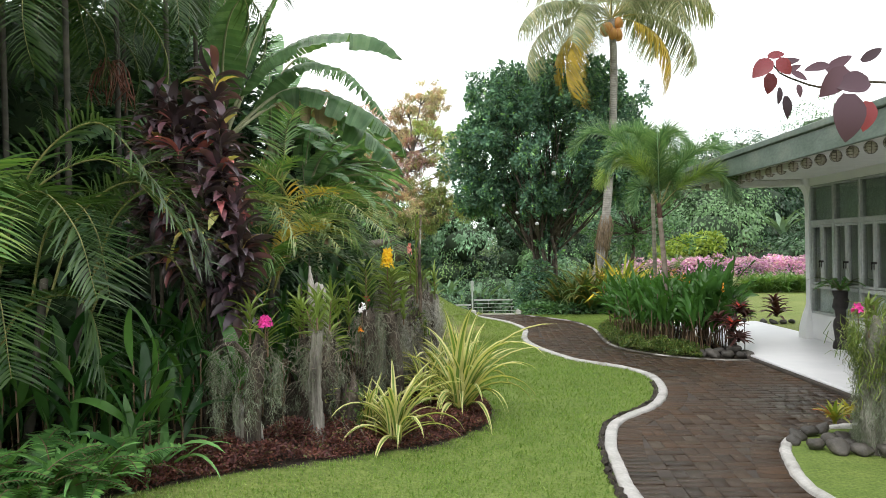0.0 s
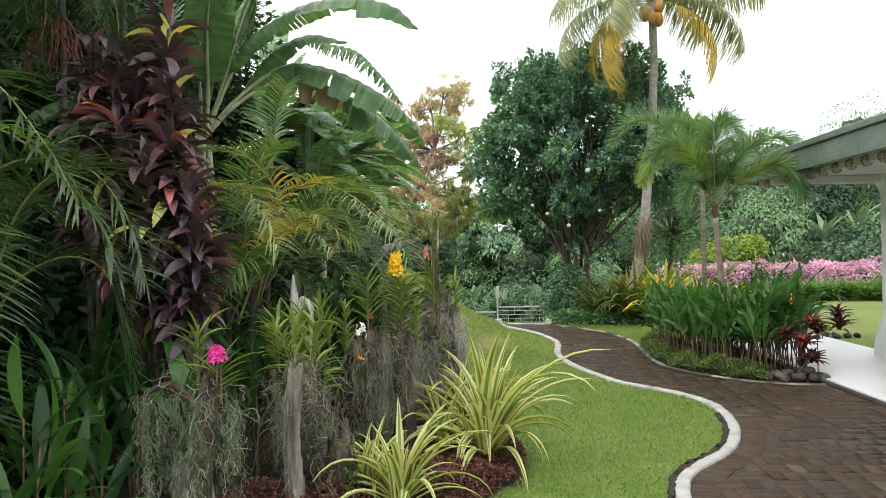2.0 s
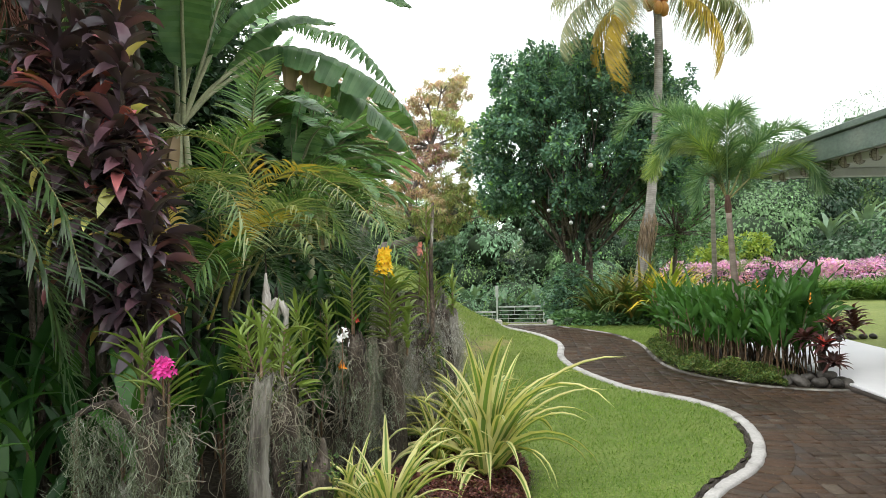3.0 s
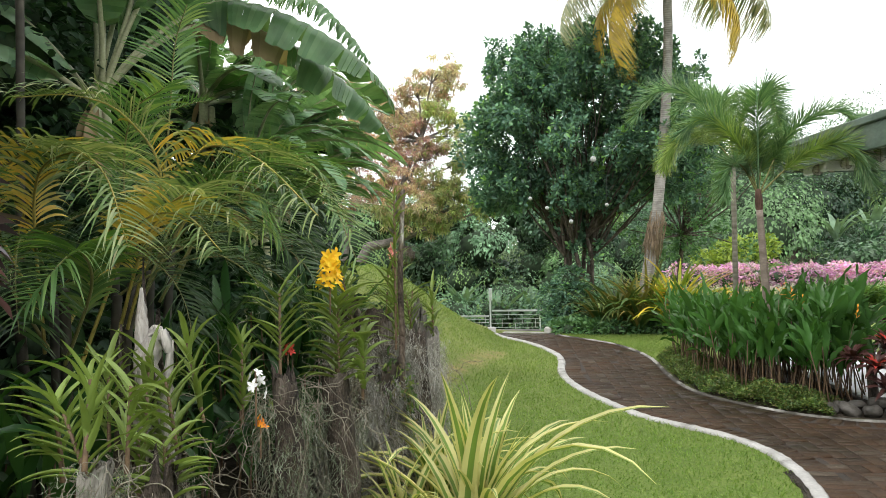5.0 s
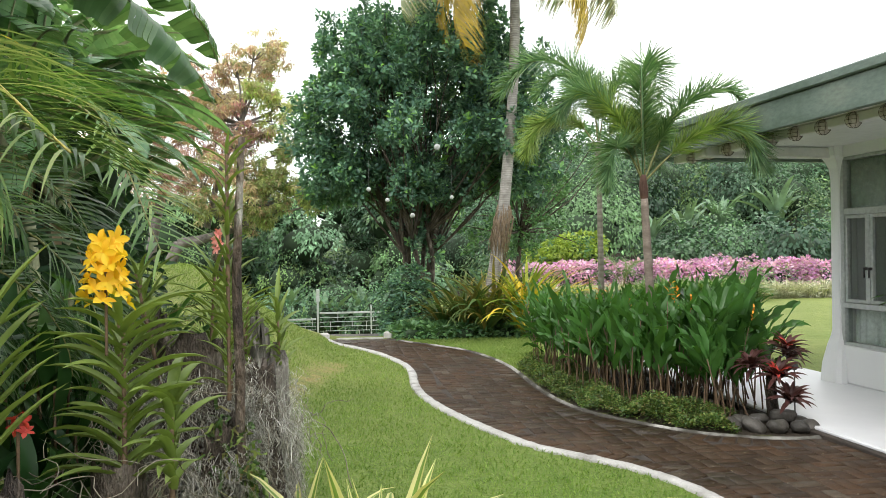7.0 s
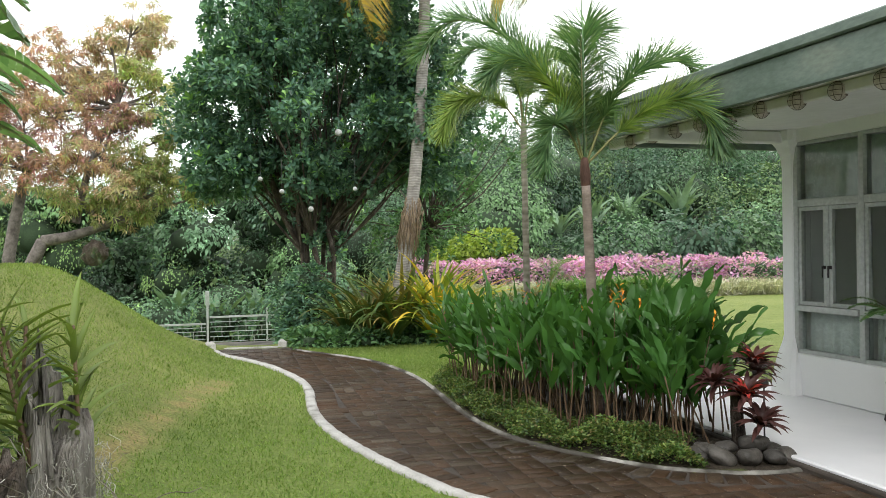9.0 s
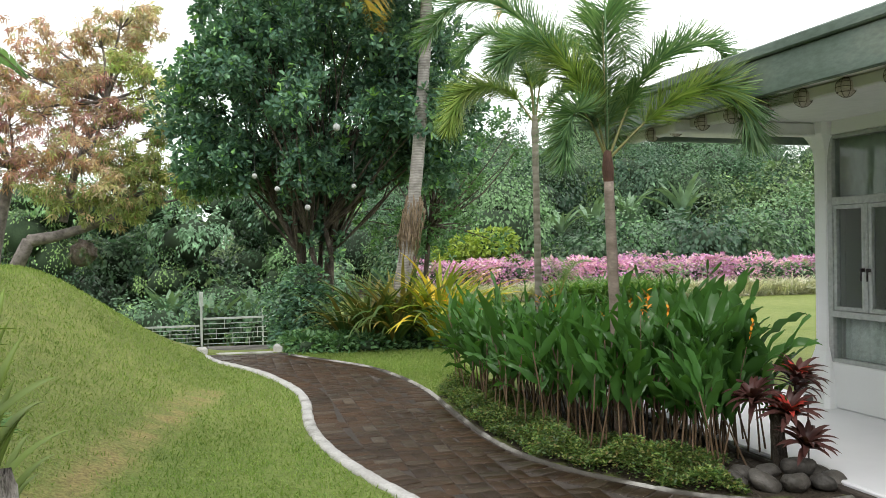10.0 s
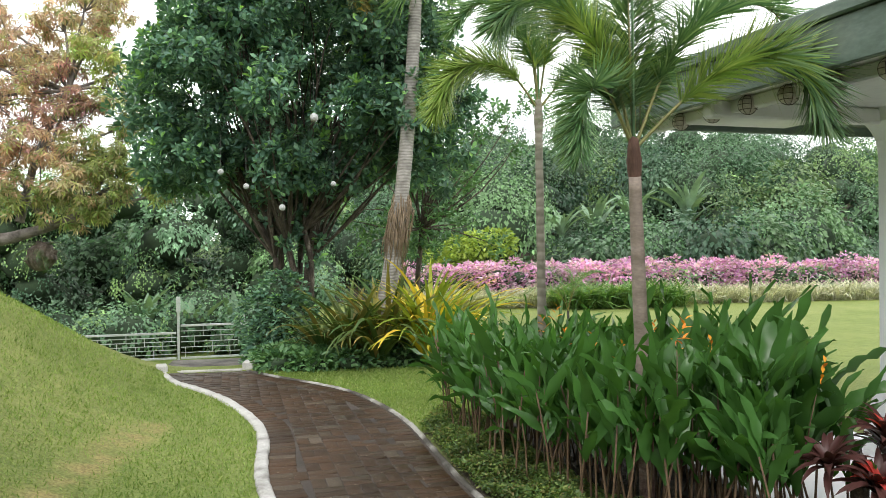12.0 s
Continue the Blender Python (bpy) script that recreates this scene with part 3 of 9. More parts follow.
def build_house():
    h = new("house")
    h.matrix_world = HM
    tagged(h, "low white house with casement windows and a mossy green flat roof edge", "house", kind="structure")
    wall = part("wall", box(0.06, 0.0, 0.052, U_END, 0.16, 0.46, bevel=0.01), M_white, h, "white-painted plinth wall")
    part("wall", box(0.06, -0.02, 2.50, U_END, 0.16, 2.62), M_white, h)
    part("wall", box(-0.10, 0.24, 0.0, 0.02, 7.0, 2.62), M_white, h)
    # corner pillar with a flared foot and a rounded head
    prof = [(0.0, 0.17), (0.25, 0.155), (0.45, 0.12), (0.55, 0.095), (0.62, 0.085), (2.25, 0.085), (2.38, 0.095), (2.46, 0.12), (2.52, 0.15), (2.62, 0.16)]
    bm = bmesh.new()
    rings = []
    for z, r in prof:
        rings.append([bm.verts.new((-0.02 + r * sx, 0.10 + r * 1.3 * sy, z)) for sx, sy in ((-1, -0.8), (-0.8, -1), (0.8, -1), (1, -0.8), (1, 0.8), (0.8, 1), (-0.8, 1), (-1, 0.8))])
    for a, b in zip(rings, rings[1:]):
        for k in range(8):
            bm.faces.new((a[k], a[(k + 1) % 8], b[(k + 1) % 8], b[k]))
    part("pillar", bm, M_white, h, "white rounded corner pillar")
    part("roof", box(-1.15, -1.60, 2.66, U_END, 7.0, 2.86), M_fascia, h, "flat roof slab")
    part("soffit", box(-1.10, -1.57, 2.62, U_END, -0.02, 2.655), M_soffit, h, "cream soffit boards")
    part("fascia", box(-1.20, -1.66, 2.58, U_END, -1.605, 2.84, bevel=0.006), M_fascia, h, "mossy grey-green fascia")
    part("fascia", box(-1.20, -1.605, 2.58, -1.152, 7.0, 2.84, bevel=0.006), M_fascia, h)
    part("roof_cap", box(-1.23, -1.69, 2.842, U_END, -1.56, 2.925, bevel=0.012), M_fascia, h, "weathered roof cap")
    part("beam", box(-0.10, -1.55, 2.50, 0.02, -0.05, 2.618, bevel=0.015), M_soffit, h, "cream bracket beam")
    part("beam", box(-1.05, -1.40, 2.53, 3.0, -1.31, 2.618, bevel=0.012), M_soffit, h)
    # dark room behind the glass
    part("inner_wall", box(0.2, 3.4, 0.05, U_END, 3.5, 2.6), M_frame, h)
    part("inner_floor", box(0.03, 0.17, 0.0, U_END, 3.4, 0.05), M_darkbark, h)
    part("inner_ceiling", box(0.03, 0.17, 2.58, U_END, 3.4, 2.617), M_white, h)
    # windows bay by bay
    n = int((U_END - 0.1) / BAY)
    pane_low = bm_mesh(box(0.03, 0.045, 0.50, BAY - 0.03, 0.051, 0.87), M_glass)
    pane_mid = bm_mesh(box(0.05, 0.040, 0.96, BAY / 2 - 0.05, 0.046, 1.83), M_glass)
    pane_top = bm_mesh(box(0.03, 0.045, 1.945, BAY - 0.03, 0.051, 2.47), M_glass)
    fb = bmesh.new()
    for a in ((-0.03, 0.0, 0.462, 0.03, 0.10, 2.498), (0.03, 0.005, 0.462, BAY - 0.03, 0.09, 0.50), (0.03, -0.02, 0.87, BAY - 0.03, 0.09, 0.925),
              (0.03, 0.0, 1.87, BAY - 0.03, 0.09, 1.94), (0.03, 0.005, 2.465, BAY - 0.03, 0.09, 2.498), (BAY / 2 - 0.018, 0.005, 0.927, BAY / 2 + 0.018, 0.085, 1.868)):
        add_box(fb, *a, bevel=0.004)
    frame_me = bm_mesh(fb, M_frame)
    sb = bmesh.new()
    w2 = BAY / 2
    for x0 in (0.032, w2 + 0.02):
        x1 = x0 + w2 - 0.055
        for a in ((x0, 0.012, 0.93, x0 + 0.035, 0.06, 1.866), (x1 - 0.035, 0.012, 0.93, x1, 0.06, 1.866), (x0 + 0.035, 0.012, 0.93, x1 - 0.035, 0.06, 0.965), (x0 + 0.035, 0.012, 1.83, x1 - 0.035, 0.06, 1.866)):
            add_box(sb, *a, bevel=0.003)
    sash_me = bm_mesh(sb, M_frame)
    hand_me = bm_mesh(add_box(box(-0.009, -0.02, 1.28, 0.009, 0.012, 1.31), -0.007, -0.03, 1.20, 0.007, -0.018, 1.31, bevel=0.002), M_black)
    # curtain: a wavy sheet
    cu = np.linspace(0, BAY - 0.1, 40)
    cw = 0.125 + 0.02 * np.sin(cu * 55) + 0.008 * np.sin(cu * 23)
    cV = np.concatenate([np.stack([cu + 0.05, cw, np.full(40, 0.47)], 1), np.stack([cu + 0.05, cw, np.full(40, 0.90)], 1)])
    cur_me = smooth(fast_mesh("curtain", cV, [(i, i + 1, i + 41, i + 40) for i in range(39)], M_curtain))
    blind_me = bm_mesh(box(0.035, 0.094, 1.945, BAY - 0.035, 0.10, 2.462), M_blind)
    for k in range(n):
        m = Matrix.Translation((0.08 + BAY * k, 0, 0))
        win = piece("window", frame_me, h, m, "grey-framed casement window")
        piece("sash", sash_me, win)
        for me in (pane_low, pane_top, pane_mid):
            p = piece("pane", me, win)
            p.visible_shadow = False
        p = piece("pane", pane_mid, win, Matrix.Translation((w2, 0, 0)))
        p.visible_shadow = False
        piece("curtain", cur_me, win)
        piece("blind", blind_me, win)
        piece("handle", hand_me, win, Matrix.Translation((w2 + 0.04, 0, 0)))
        piece("handle", hand_me, win, Matrix.Translation((w2 - 0.03 + w2 * 0.0, 0, 0)))


M_curtain = solid_mat("pale_curtain", [(0.3, (0.66, 0.70, 0.68)), (0.7, (0.80, 0.82, 0.80))], 0.9, 3, bumps=0)
M_blind = solid_mat("grey_green_blind", [(0.3, (0.34, 0.41, 0.365)), (0.7, (0.42, 0.49, 0.44))], 0.9, 2, bumps=0)
build_house()

M_capiz = solid_mat("capiz_lantern", [(0.3, (0.44, 0.38, 0.32)), (0.7, (0.66, 0.60, 0.53))], 0.5, 18, bumps=0.1)


def lantern_mesh(r):
    bm = bmesh.new()
    bmesh.ops.create_uvsphere(bm, u_segments=14, v_segments=9, radius=r * 0.96)
    return bm_mesh(bm, M_capiz, True)


def rib_mesh(r, sides=5):
    bits = []
    for k in range(7):
        a = np.linspace(-np.pi / 2, np.pi / 2, 9)
        c = np.pi * 2 * k / 7
        bits.append(tube(np.stack([np.cos(a) * np.cos(c) * r, np.cos(a) * np.sin(c) * r, np.sin(a) * r], 1), r * 0.030, 4))
    for h in (-0.5, 0.0, 0.5):
        a = np.linspace(0, 2 * np.pi, 17)
        q = r * math.cos(math.asin(h)) * 1.0
        bits.append(tube(np.stack([np.cos(a) * q, np.sin(a) * q, np.full(17, h * r)], 1), r * 0.030, 4, cap=False))
    bits.append(tube([(0, 0, r * 0.9), (0, 0, r * 1.5)], r * 0.06, 5))
    V, F = join(bits)
    return fast_mesh("ribs", V, F, M_darkbark)


lan_me, lan_rib = lantern_mesh(0.065), rib_mesh(0.067)
for k in range(18):
    e = thing("lantern", "small round ribbed shell lantern hanging under the eave", "lantern", "eave lanterns", at=at_house(-0.578 + 0.393 * k, -1.40, 2.555))
    piece("globe", lan_me, e)
    piece("ribs", lan_rib, e)

# ---- foliage materials ----
M_darktree = leaf_mat("dark_glossy_leaf", [(0.0, (0.020, 0.040, 0.031)), (0.55, (0.040, 0.072, 0.053)), (0.93, (0.070, 0.115, 0.074)), (1.0, (0.12, 0.20, 0.06))], 0.30, 0.28, gain=3.05)
M_jungle = leaf_mat("jungle_leaf", [(0.0, (0.036, 0.060, 0.042)), (0.5, (0.068, 0.104, 0.070)), (0.85, (0.105, 0.150, 0.098)), (1.0, (0.15, 0.20, 0.12))], 0.5, 0.4, 0.7, 0.3, gain=2.75)
# filler inside leaf masses; its dark colour stands for shade between leaves
M_core = solid_mat("dark_core_filler", [(0.3, (0.020, 0.040, 0.018)), (0.7, (0.040, 0.070, 0.032))], 0.95, 3, bumps=0)
# dark green that puts the thicket's deep shade into the leaf colour
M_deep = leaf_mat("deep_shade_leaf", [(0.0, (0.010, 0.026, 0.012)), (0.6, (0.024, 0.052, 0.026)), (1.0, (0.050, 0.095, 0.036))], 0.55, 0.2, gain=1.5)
M_heli = leaf_mat("heliconia_leaf", [(0.0, (0.022, 0.068, 0.026)), (0.5, (0.045, 0.118, 0.034)), (0.80, (0.110, 0.215, 0.048)), (1.0, (0.24, 0.30, 0.07))], 0.26, 0.35, 0.4, 2.5, False, gain=1.18)
M_stem = solid_mat("green_brown_stem", [(0.3, (0.085, 0.050, 0.032)), (0.7, (0.18, 0.115, 0.06))], 0.7, 12, bumps=0.1)
M_cover = leaf_mat("ground_cover_leaf", [(0.0, (0.040, 0.075, 0.022)), (0.5, (0.095, 0.150, 0.040)), (0.8, (0.19, 0.23, 0.065)), (1.0, (0.20, 0.15, 0.07))], 0.42, 0.3, 0.5, 4.0)
M_redcover = leaf_mat("red_ground_cover_leaf", [(0.0, (0.050, 0.020, 0.020)), (0.5, (0.105, 0.036, 0.034)), (0.85, (0.19, 0.075, 0.058)), (1.0, (0.10, 0.11, 0.04))], 0.55, 0.25)
M_stripe_g = leaf_mat("striped_leaf_green", [(0.0, (0.10, 0.17, 0.035)), (1.0, (0.19, 0.26, 0.06))], 0.4, 0.3)
M_stripe_c = leaf_mat("striped_leaf_cream", [(0.0, (0.42, 0.40, 0.15)), (1.0, (0.56, 0.53, 0.27))], 0.45, 0.3, 0.2)
M_areca = leaf_mat("areca_leaflet", [(0.0, (0.055, 0.110, 0.036)), (0.6, (0.095, 0.165, 0.050)), (1.0, (0.18, 0.23, 0.07))], 0.34, 0.35, gain=1.6)
M_areca_y = leaf_mat("yellowing_leaflet", [(0.0, (0.11, 0.165, 0.060)), (0.6, (0.20, 0.245, 0.105)), (0.9, (0.33, 0.34, 0.18)), (1.0, (0.46, 0.43, 0.26))], 0.32, 0.3, gain=1.2)
M_areca_o = leaf_mat("golden_leaflet", [(0.0, (0.30, 0.27, 0.07)), (0.6, (0.46, 0.36, 0.08)), (1.0, (0.56, 0.36, 0.07))], 0.42, 0.35)
# darker copy of areca_leaflet, with the bed's shade put into its colour
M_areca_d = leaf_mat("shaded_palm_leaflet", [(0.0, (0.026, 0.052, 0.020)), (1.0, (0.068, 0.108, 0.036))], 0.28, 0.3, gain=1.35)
M_foxleaf = leaf_mat("foxtail_leaflet", [(0.0, (0.078, 0.145, 0.078)), (0.6, (0.135, 0.220, 0.112)), (1.0, (0.26, 0.34, 0.20))], 0.36, 0.38)
M_foxleaf_y = leaf_mat("foxtail_leaflet_lime", [(0.0, (0.13, 0.195, 0.055)), (0.6, (0.215, 0.28, 0.080)), (1.0, (0.34, 0.37, 0.14))], 0.38, 0.34)
M_cocoleaf = leaf_mat("coconut_leaflet", [(0.0, (0.12, 0.145, 0.075)), (0.5, (0.22, 0.23, 0.13)), (1.0, (0.38, 0.35, 0.23))], 0.45, 0.3)
M_cocoleaf_y = leaf_mat("dying_coconut_leaflet", [(0.0, (0.36, 0.28, 0.07)), (0.6, (0.52, 0.37, 0.06)), (1.0, (0.34, 0.25, 0.12))], 0.5, 0.35)
M_rachis = solid_mat("frond_rachis", [(0.3, (0.15, 0.16, 0.05)), (0.7, (0.27, 0.25, 0.09))], 0.5, 8, bumps=0)
M_rachis_y = solid_mat("yellow_rachis", [(0.3, (0.26, 0.22, 0.05)), (0.7, (0.40, 0.33, 0.07))], 0.5, 8, bumps=0)
M_banana = leaf_mat("banana_leaf", [(0.0, (0.13, 0.225, 0.125)), (1.0, (0.22, 0.32, 0.19))], 0.24, 0.35, 0.4, 5)
# darker copy of banana_leaf: the shadowed undersides are put into the colour
M_bananatop = leaf_mat("tall_banana_leaf", [(0.0, (0.070, 0.130, 0.062)), (1.0, (0.135, 0.205, 0.105))], 0.26, 0.35, 0.3, 5)
M_bananadead = leaf_mat("dry_banana_leaf", [(0.0, (0.20, 0.14, 0.085)), (1.0, (0.32, 0.24, 0.15))], 0.8, 0.2)
M_bananarib = solid_mat("banana_midrib", [(0.3, (0.28, 0.30, 0.17)), (0.7, (0.44, 0.44, 0.28))], 0.5, 6, bumps=0)
M_cordy = leaf_mat("dark_red_cordyline_leaf", [(0.0, (0.016, 0.012, 0.015)), (0.6, (0.028, 0.018, 0.023)), (0.90, (0.055, 0.026, 0.033)), (0.945, (0.17, 0.05, 0.05)), (0.96, (0.42, 0.17, 0.05)), (1.0, (0.40, 0.33, 0.08))], 0.30, 0.2, gain=3.6)
M_cordy.node_tree.nodes["Principled BSDF"].inputs["Specular IOR Level"].default_value = 0.6
M_vanda = leaf_mat("orchid_leaf", [(0.0, (0.085, 0.125, 0.034)), (0.6, (0.17, 0.215, 0.055)), (1.0, (0.30, 0.31, 0.085))], 0.42, 0.25)
M_root = solid_mat("pale_air_root", [(0.3, (0.12, 0.10, 0.07)), (0.7, (0.34, 0.31, 0.24))], 0.85, 12, bumps=0)
M_moss = leaf_mat("grey_hanging_moss", [(0.0, (0.20, 0.19, 0.145)), (0.6, (0.34, 0.33, 0.285)), (1.0, (0.50, 0.49, 0.45))], 0.9, 0.0)
M_moss_dark = leaf_mat("olive_hanging_moss", [(0.0, (0.085, 0.095, 0.050)), (0.6, (0.18, 0.19, 0.13)), (1.0, (0.32, 0.33, 0.26))], 0.9, 0.0)
M_yflower = leaf_mat("yellow_orchid_petal", [(0.0, (0.72, 0.33, 0.01)), (1.0, (0.80, 0.48, 0.03))], 0.5, 0.3, 0.1)
M_pflower = leaf_mat("magenta_orchid_petal", [(0.0, (0.42, 0.02, 0.20)), (1.0, (0.66, 0.06, 0.36))], 0.5, 0.3, 0.1)
M_wflower = leaf_mat("white_orchid_petal", [(0.0, (0.72, 0.72, 0.68)), (1.0, (0.82, 0.82, 0.79))], 0.5, 0.0, 0.1)
M_oflower = leaf_mat("orange_bract", [(0.0, (0.62, 0.14, 0.02)), (1.0, (0.78, 0.30, 0.03))], 0.45, 0.25, 0.1)
M_pink = leaf_mat("pink_bougainvillea_bract", [(0.0, (0.46, 0.18, 0.46)), (0.45, (0.62, 0.33, 0.62)), (0.85, (0.72, 0.54, 0.70)), (1.0, (0.30, 0.32, 0.14))], 0.6, 0.35, 0.4, 0.9, gain=1.1)
M_greygrass = leaf_mat("silvery_border_grass", [(0.0, (0.27, 0.28, 0.20)), (0.6, (0.48, 0.47, 0.39)), (1.0, (0.64, 0.62, 0.55))], 0.6, 0.3)
M_crinum = leaf_mat("yellow_green_strap_leaf", [(0.0, (0.15, 0.22, 0.04)), (0.45, (0.32, 0.33, 0.05)), (0.75, (0.55, 0.42, 0.05)), (1.0, (0.66, 0.48, 0.06))], 0.42, 0.3, by_object=True)
M_crinum_d = leaf_mat("olive_strap_leaf", [(0.0, (0.05, 0.09, 0.03)), (0.6, (0.10, 0.13, 0.04)), (1.0, (0.25, 0.19, 0.06))], 0.45, 0.25, by_object=True)
M_lime = leaf_mat("lime_shrub_leaf", [(0.0, (0.15, 0.22, 0.04)), (1.0, (0.32, 0.36, 0.07))], 0.5, 0.3)
M_brom = leaf_mat("red_bromeliad_leaf", [(0.0, (0.040, 0.035, 0.026)), (0.7, (0.085, 0.032, 0.030)), (1.0, (0.18, 0.04, 0.04))], 0.38, 0.2)
M_bromred = leaf_mat("scarlet_bromeliad_leaf", [(0.0, (0.36, 0.04, 0.04)), (1.0, (0.58, 0.08, 0.06))], 0.38, 0.25)
M_bromy = leaf_mat("yellow_bromeliad_leaf", [(0.0, (0.16, 0.22, 0.04)), (0.6, (0.34, 0.30, 0.05)), (0.85, (0.40, 0.20, 0.05)), (1.0, (0.36, 0.07, 0.04))], 0.4, 0.25, by_object=True)
M_redleaf = leaf_mat("wine_red_leaf", [(0.0, (0.10, 0.022, 0.03)), (1.0, (0.20, 0.035, 0.045))], 0.4, 0.2, by_object=True)
M_winedark = leaf_mat("dark_wine_leaf", [(0.0, (0.030, 0.018, 0.026)), (1.0, (0.065, 0.030, 0.042))], 0.4, 0.12, by_object=True)
M_grass = leaf_mat("grass_blade", [(0.0, (0.108, 0.172, 0.036)), (0.6, (0.160, 0.220, 0.054)), (1.0, (0.25, 0.29, 0.10))], 0.6, 0.35, 0.2, 0.8)
nt_g = M_grass.node_tree
p_g = nt_g.nodes["Principled BSDF"]
src_g = p_g.inputs["Base Color"].links[0].from_socket
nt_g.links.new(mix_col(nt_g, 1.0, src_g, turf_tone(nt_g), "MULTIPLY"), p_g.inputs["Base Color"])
M_jackfruit = solid_mat("orange_coconut", [(0.3, (0.46, 0.19, 0.05)), (0.7, (0.58, 0.30, 0.08))], 0.5, 9, bumps=0.1)


# ---- plant makers ----
def frond_mesh(name, L, n, leaf, a0, droop, mats, width=0.035, sweep=0.75, hang=0.5, vee=0.35, start=0.14, plume=1, seed=0, curl=1.4, ragged=0.08, side=0.0, golden=0.0):
    """A feather-shaped palm frond along +y: a tapering rachis and leaflets in pairs; plume above 1 sets them all round it."""
    rng = np.random.default_rng(seed)
    k = 16
    s = np.linspace(0, 1, k + 1)
    ang = a0 - droop * s ** curl
    d = L / k
    y = np.concatenate([[0], np.cumsum(np.cos(ang[1:]) * d)])
    z = np.concatenate([[0], np.cumsum(np.sin(ang[1:]) * d)])
    x = side * s ** 2 * L
    rach = np.stack([x, y, z], 1)
    bits = [tube(rach, np.linspace(0.010, 0.002, k + 1) * (L / 1.6) ** 0.5, 5)]
    nr = len(bits[0][1])
    tone = [0] * nr
    for i in range(n):
        f = start + (1 - start) * (i + 0.5) / n
        base = np.array([np.interp(f, s, rach[:, q]) for q in range(3)])
        a = np.interp(f, s, ang)
        T = np.array([0, math.cos(a), math.sin(a)])
        U = np.array([0, -math.sin(a), math.cos(a)])
        prof = (0.45 + 0.55 * math.sin(math.pi * min(1, (f - start) / 0.55) / 2)) * (1 - 0.62 * max(0, (f - 0.6) / 0.4) ** 1.6)
        for sg in (-1, 1):
            for q in range(plume):
                sw = sweep * (1 - 0.35 * f) + rng.normal(0, ragged)
                up = (vee + rng.normal(0, ragged)) if plume == 1 else rng.uniform(-1.35, 1.45)
                dirn = np.array([sg * math.cos(up), 0, 0]) + U * math.sin(up)
                dirn = dirn * math.cos(sw) * 1.0 + T * math.sin(sw)
                l = leaf * prof * rng.uniform(0.85, 1.1)
                t = np.linspace(0, 1, 5)[:, None]
                down = np.array([0, 0, -1.0])
                c = base + dirn * l * t + down * hang * l * t ** 2.2 * (1 if up < 1.2 else 0.6)
                wv = np.cross(dirn, U if plume == 1 else T)
                wv /= np.linalg.norm(wv) + 1e-9
                if plume == 1:
                    wv = T * 0.85 + wv * 0.3
                w = width * np.array([0.55, 1.0, 0.85, 0.5, 0.06])[:, None] / 2
                V = np.stack([c - wv * w, c + wv * w], 1).reshape(-1, 3)
                bits.append((V, np.array([(2 * j, 2 * j + 1, 2 * j + 3, 2 * j + 2) for j in range(4)])))
                tone += [2 if f + rng.normal(0, 0.08) < golden and j < 3 else 1 for j in range(4)]
    V, F = join(bits)
    me = fast_mesh(name, V, F, mats)
    me.polygons.foreach_set("material_index", np.array(tone, np.int32))
    return smooth(me)


def stalk(parent, name, pts, radii, mat, sides=8, rough=0.0, seed=0, label="", step=0.15):
    c = catmull(pts, step)
    f = np.linspace(0, 1, len(c))
    r = np.interp(f, np.linspace(0, 1, len(radii)), radii)
    V, F = tube(c, r, sides, rough, np.random.default_rng(seed))
    return piece(name, smooth(fast_mesh(name, V, F, mat)), parent, None, label)


def put_fronds(parent, base, fronds, rng):
    """fronds: rows of mesh, yaw, tilt in degrees, size."""
    for me, yaw, tilt, size in fronds:
        m = Matrix.Translation(base) @ Matrix.Rotation(radians(yaw), 4, "Z") @ Matrix.Rotation(radians(tilt), 4, "X") @ Matrix.Rotation(rng.normal(0, 0.15), 4, "Y") @ Matrix.Scale(size, 4)
        piece("frond", me, parent, m)


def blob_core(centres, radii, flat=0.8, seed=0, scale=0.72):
    """Lumpy filler bodies inside a leaf mass, coloured dark for its inner shade, so that no light passes through it."""
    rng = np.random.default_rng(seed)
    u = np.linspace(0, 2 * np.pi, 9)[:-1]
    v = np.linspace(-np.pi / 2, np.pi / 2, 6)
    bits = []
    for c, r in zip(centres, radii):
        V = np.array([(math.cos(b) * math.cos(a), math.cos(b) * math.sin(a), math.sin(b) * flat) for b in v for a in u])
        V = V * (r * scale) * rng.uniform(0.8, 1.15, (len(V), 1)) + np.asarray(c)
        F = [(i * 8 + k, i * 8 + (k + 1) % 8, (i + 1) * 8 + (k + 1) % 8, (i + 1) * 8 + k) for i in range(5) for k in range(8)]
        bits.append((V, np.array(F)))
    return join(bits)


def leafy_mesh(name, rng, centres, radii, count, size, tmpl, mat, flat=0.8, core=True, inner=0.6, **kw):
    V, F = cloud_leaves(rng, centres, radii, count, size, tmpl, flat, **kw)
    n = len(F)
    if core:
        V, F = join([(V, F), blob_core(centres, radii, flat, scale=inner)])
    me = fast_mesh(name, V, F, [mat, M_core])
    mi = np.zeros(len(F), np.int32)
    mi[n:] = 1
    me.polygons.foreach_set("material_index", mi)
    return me


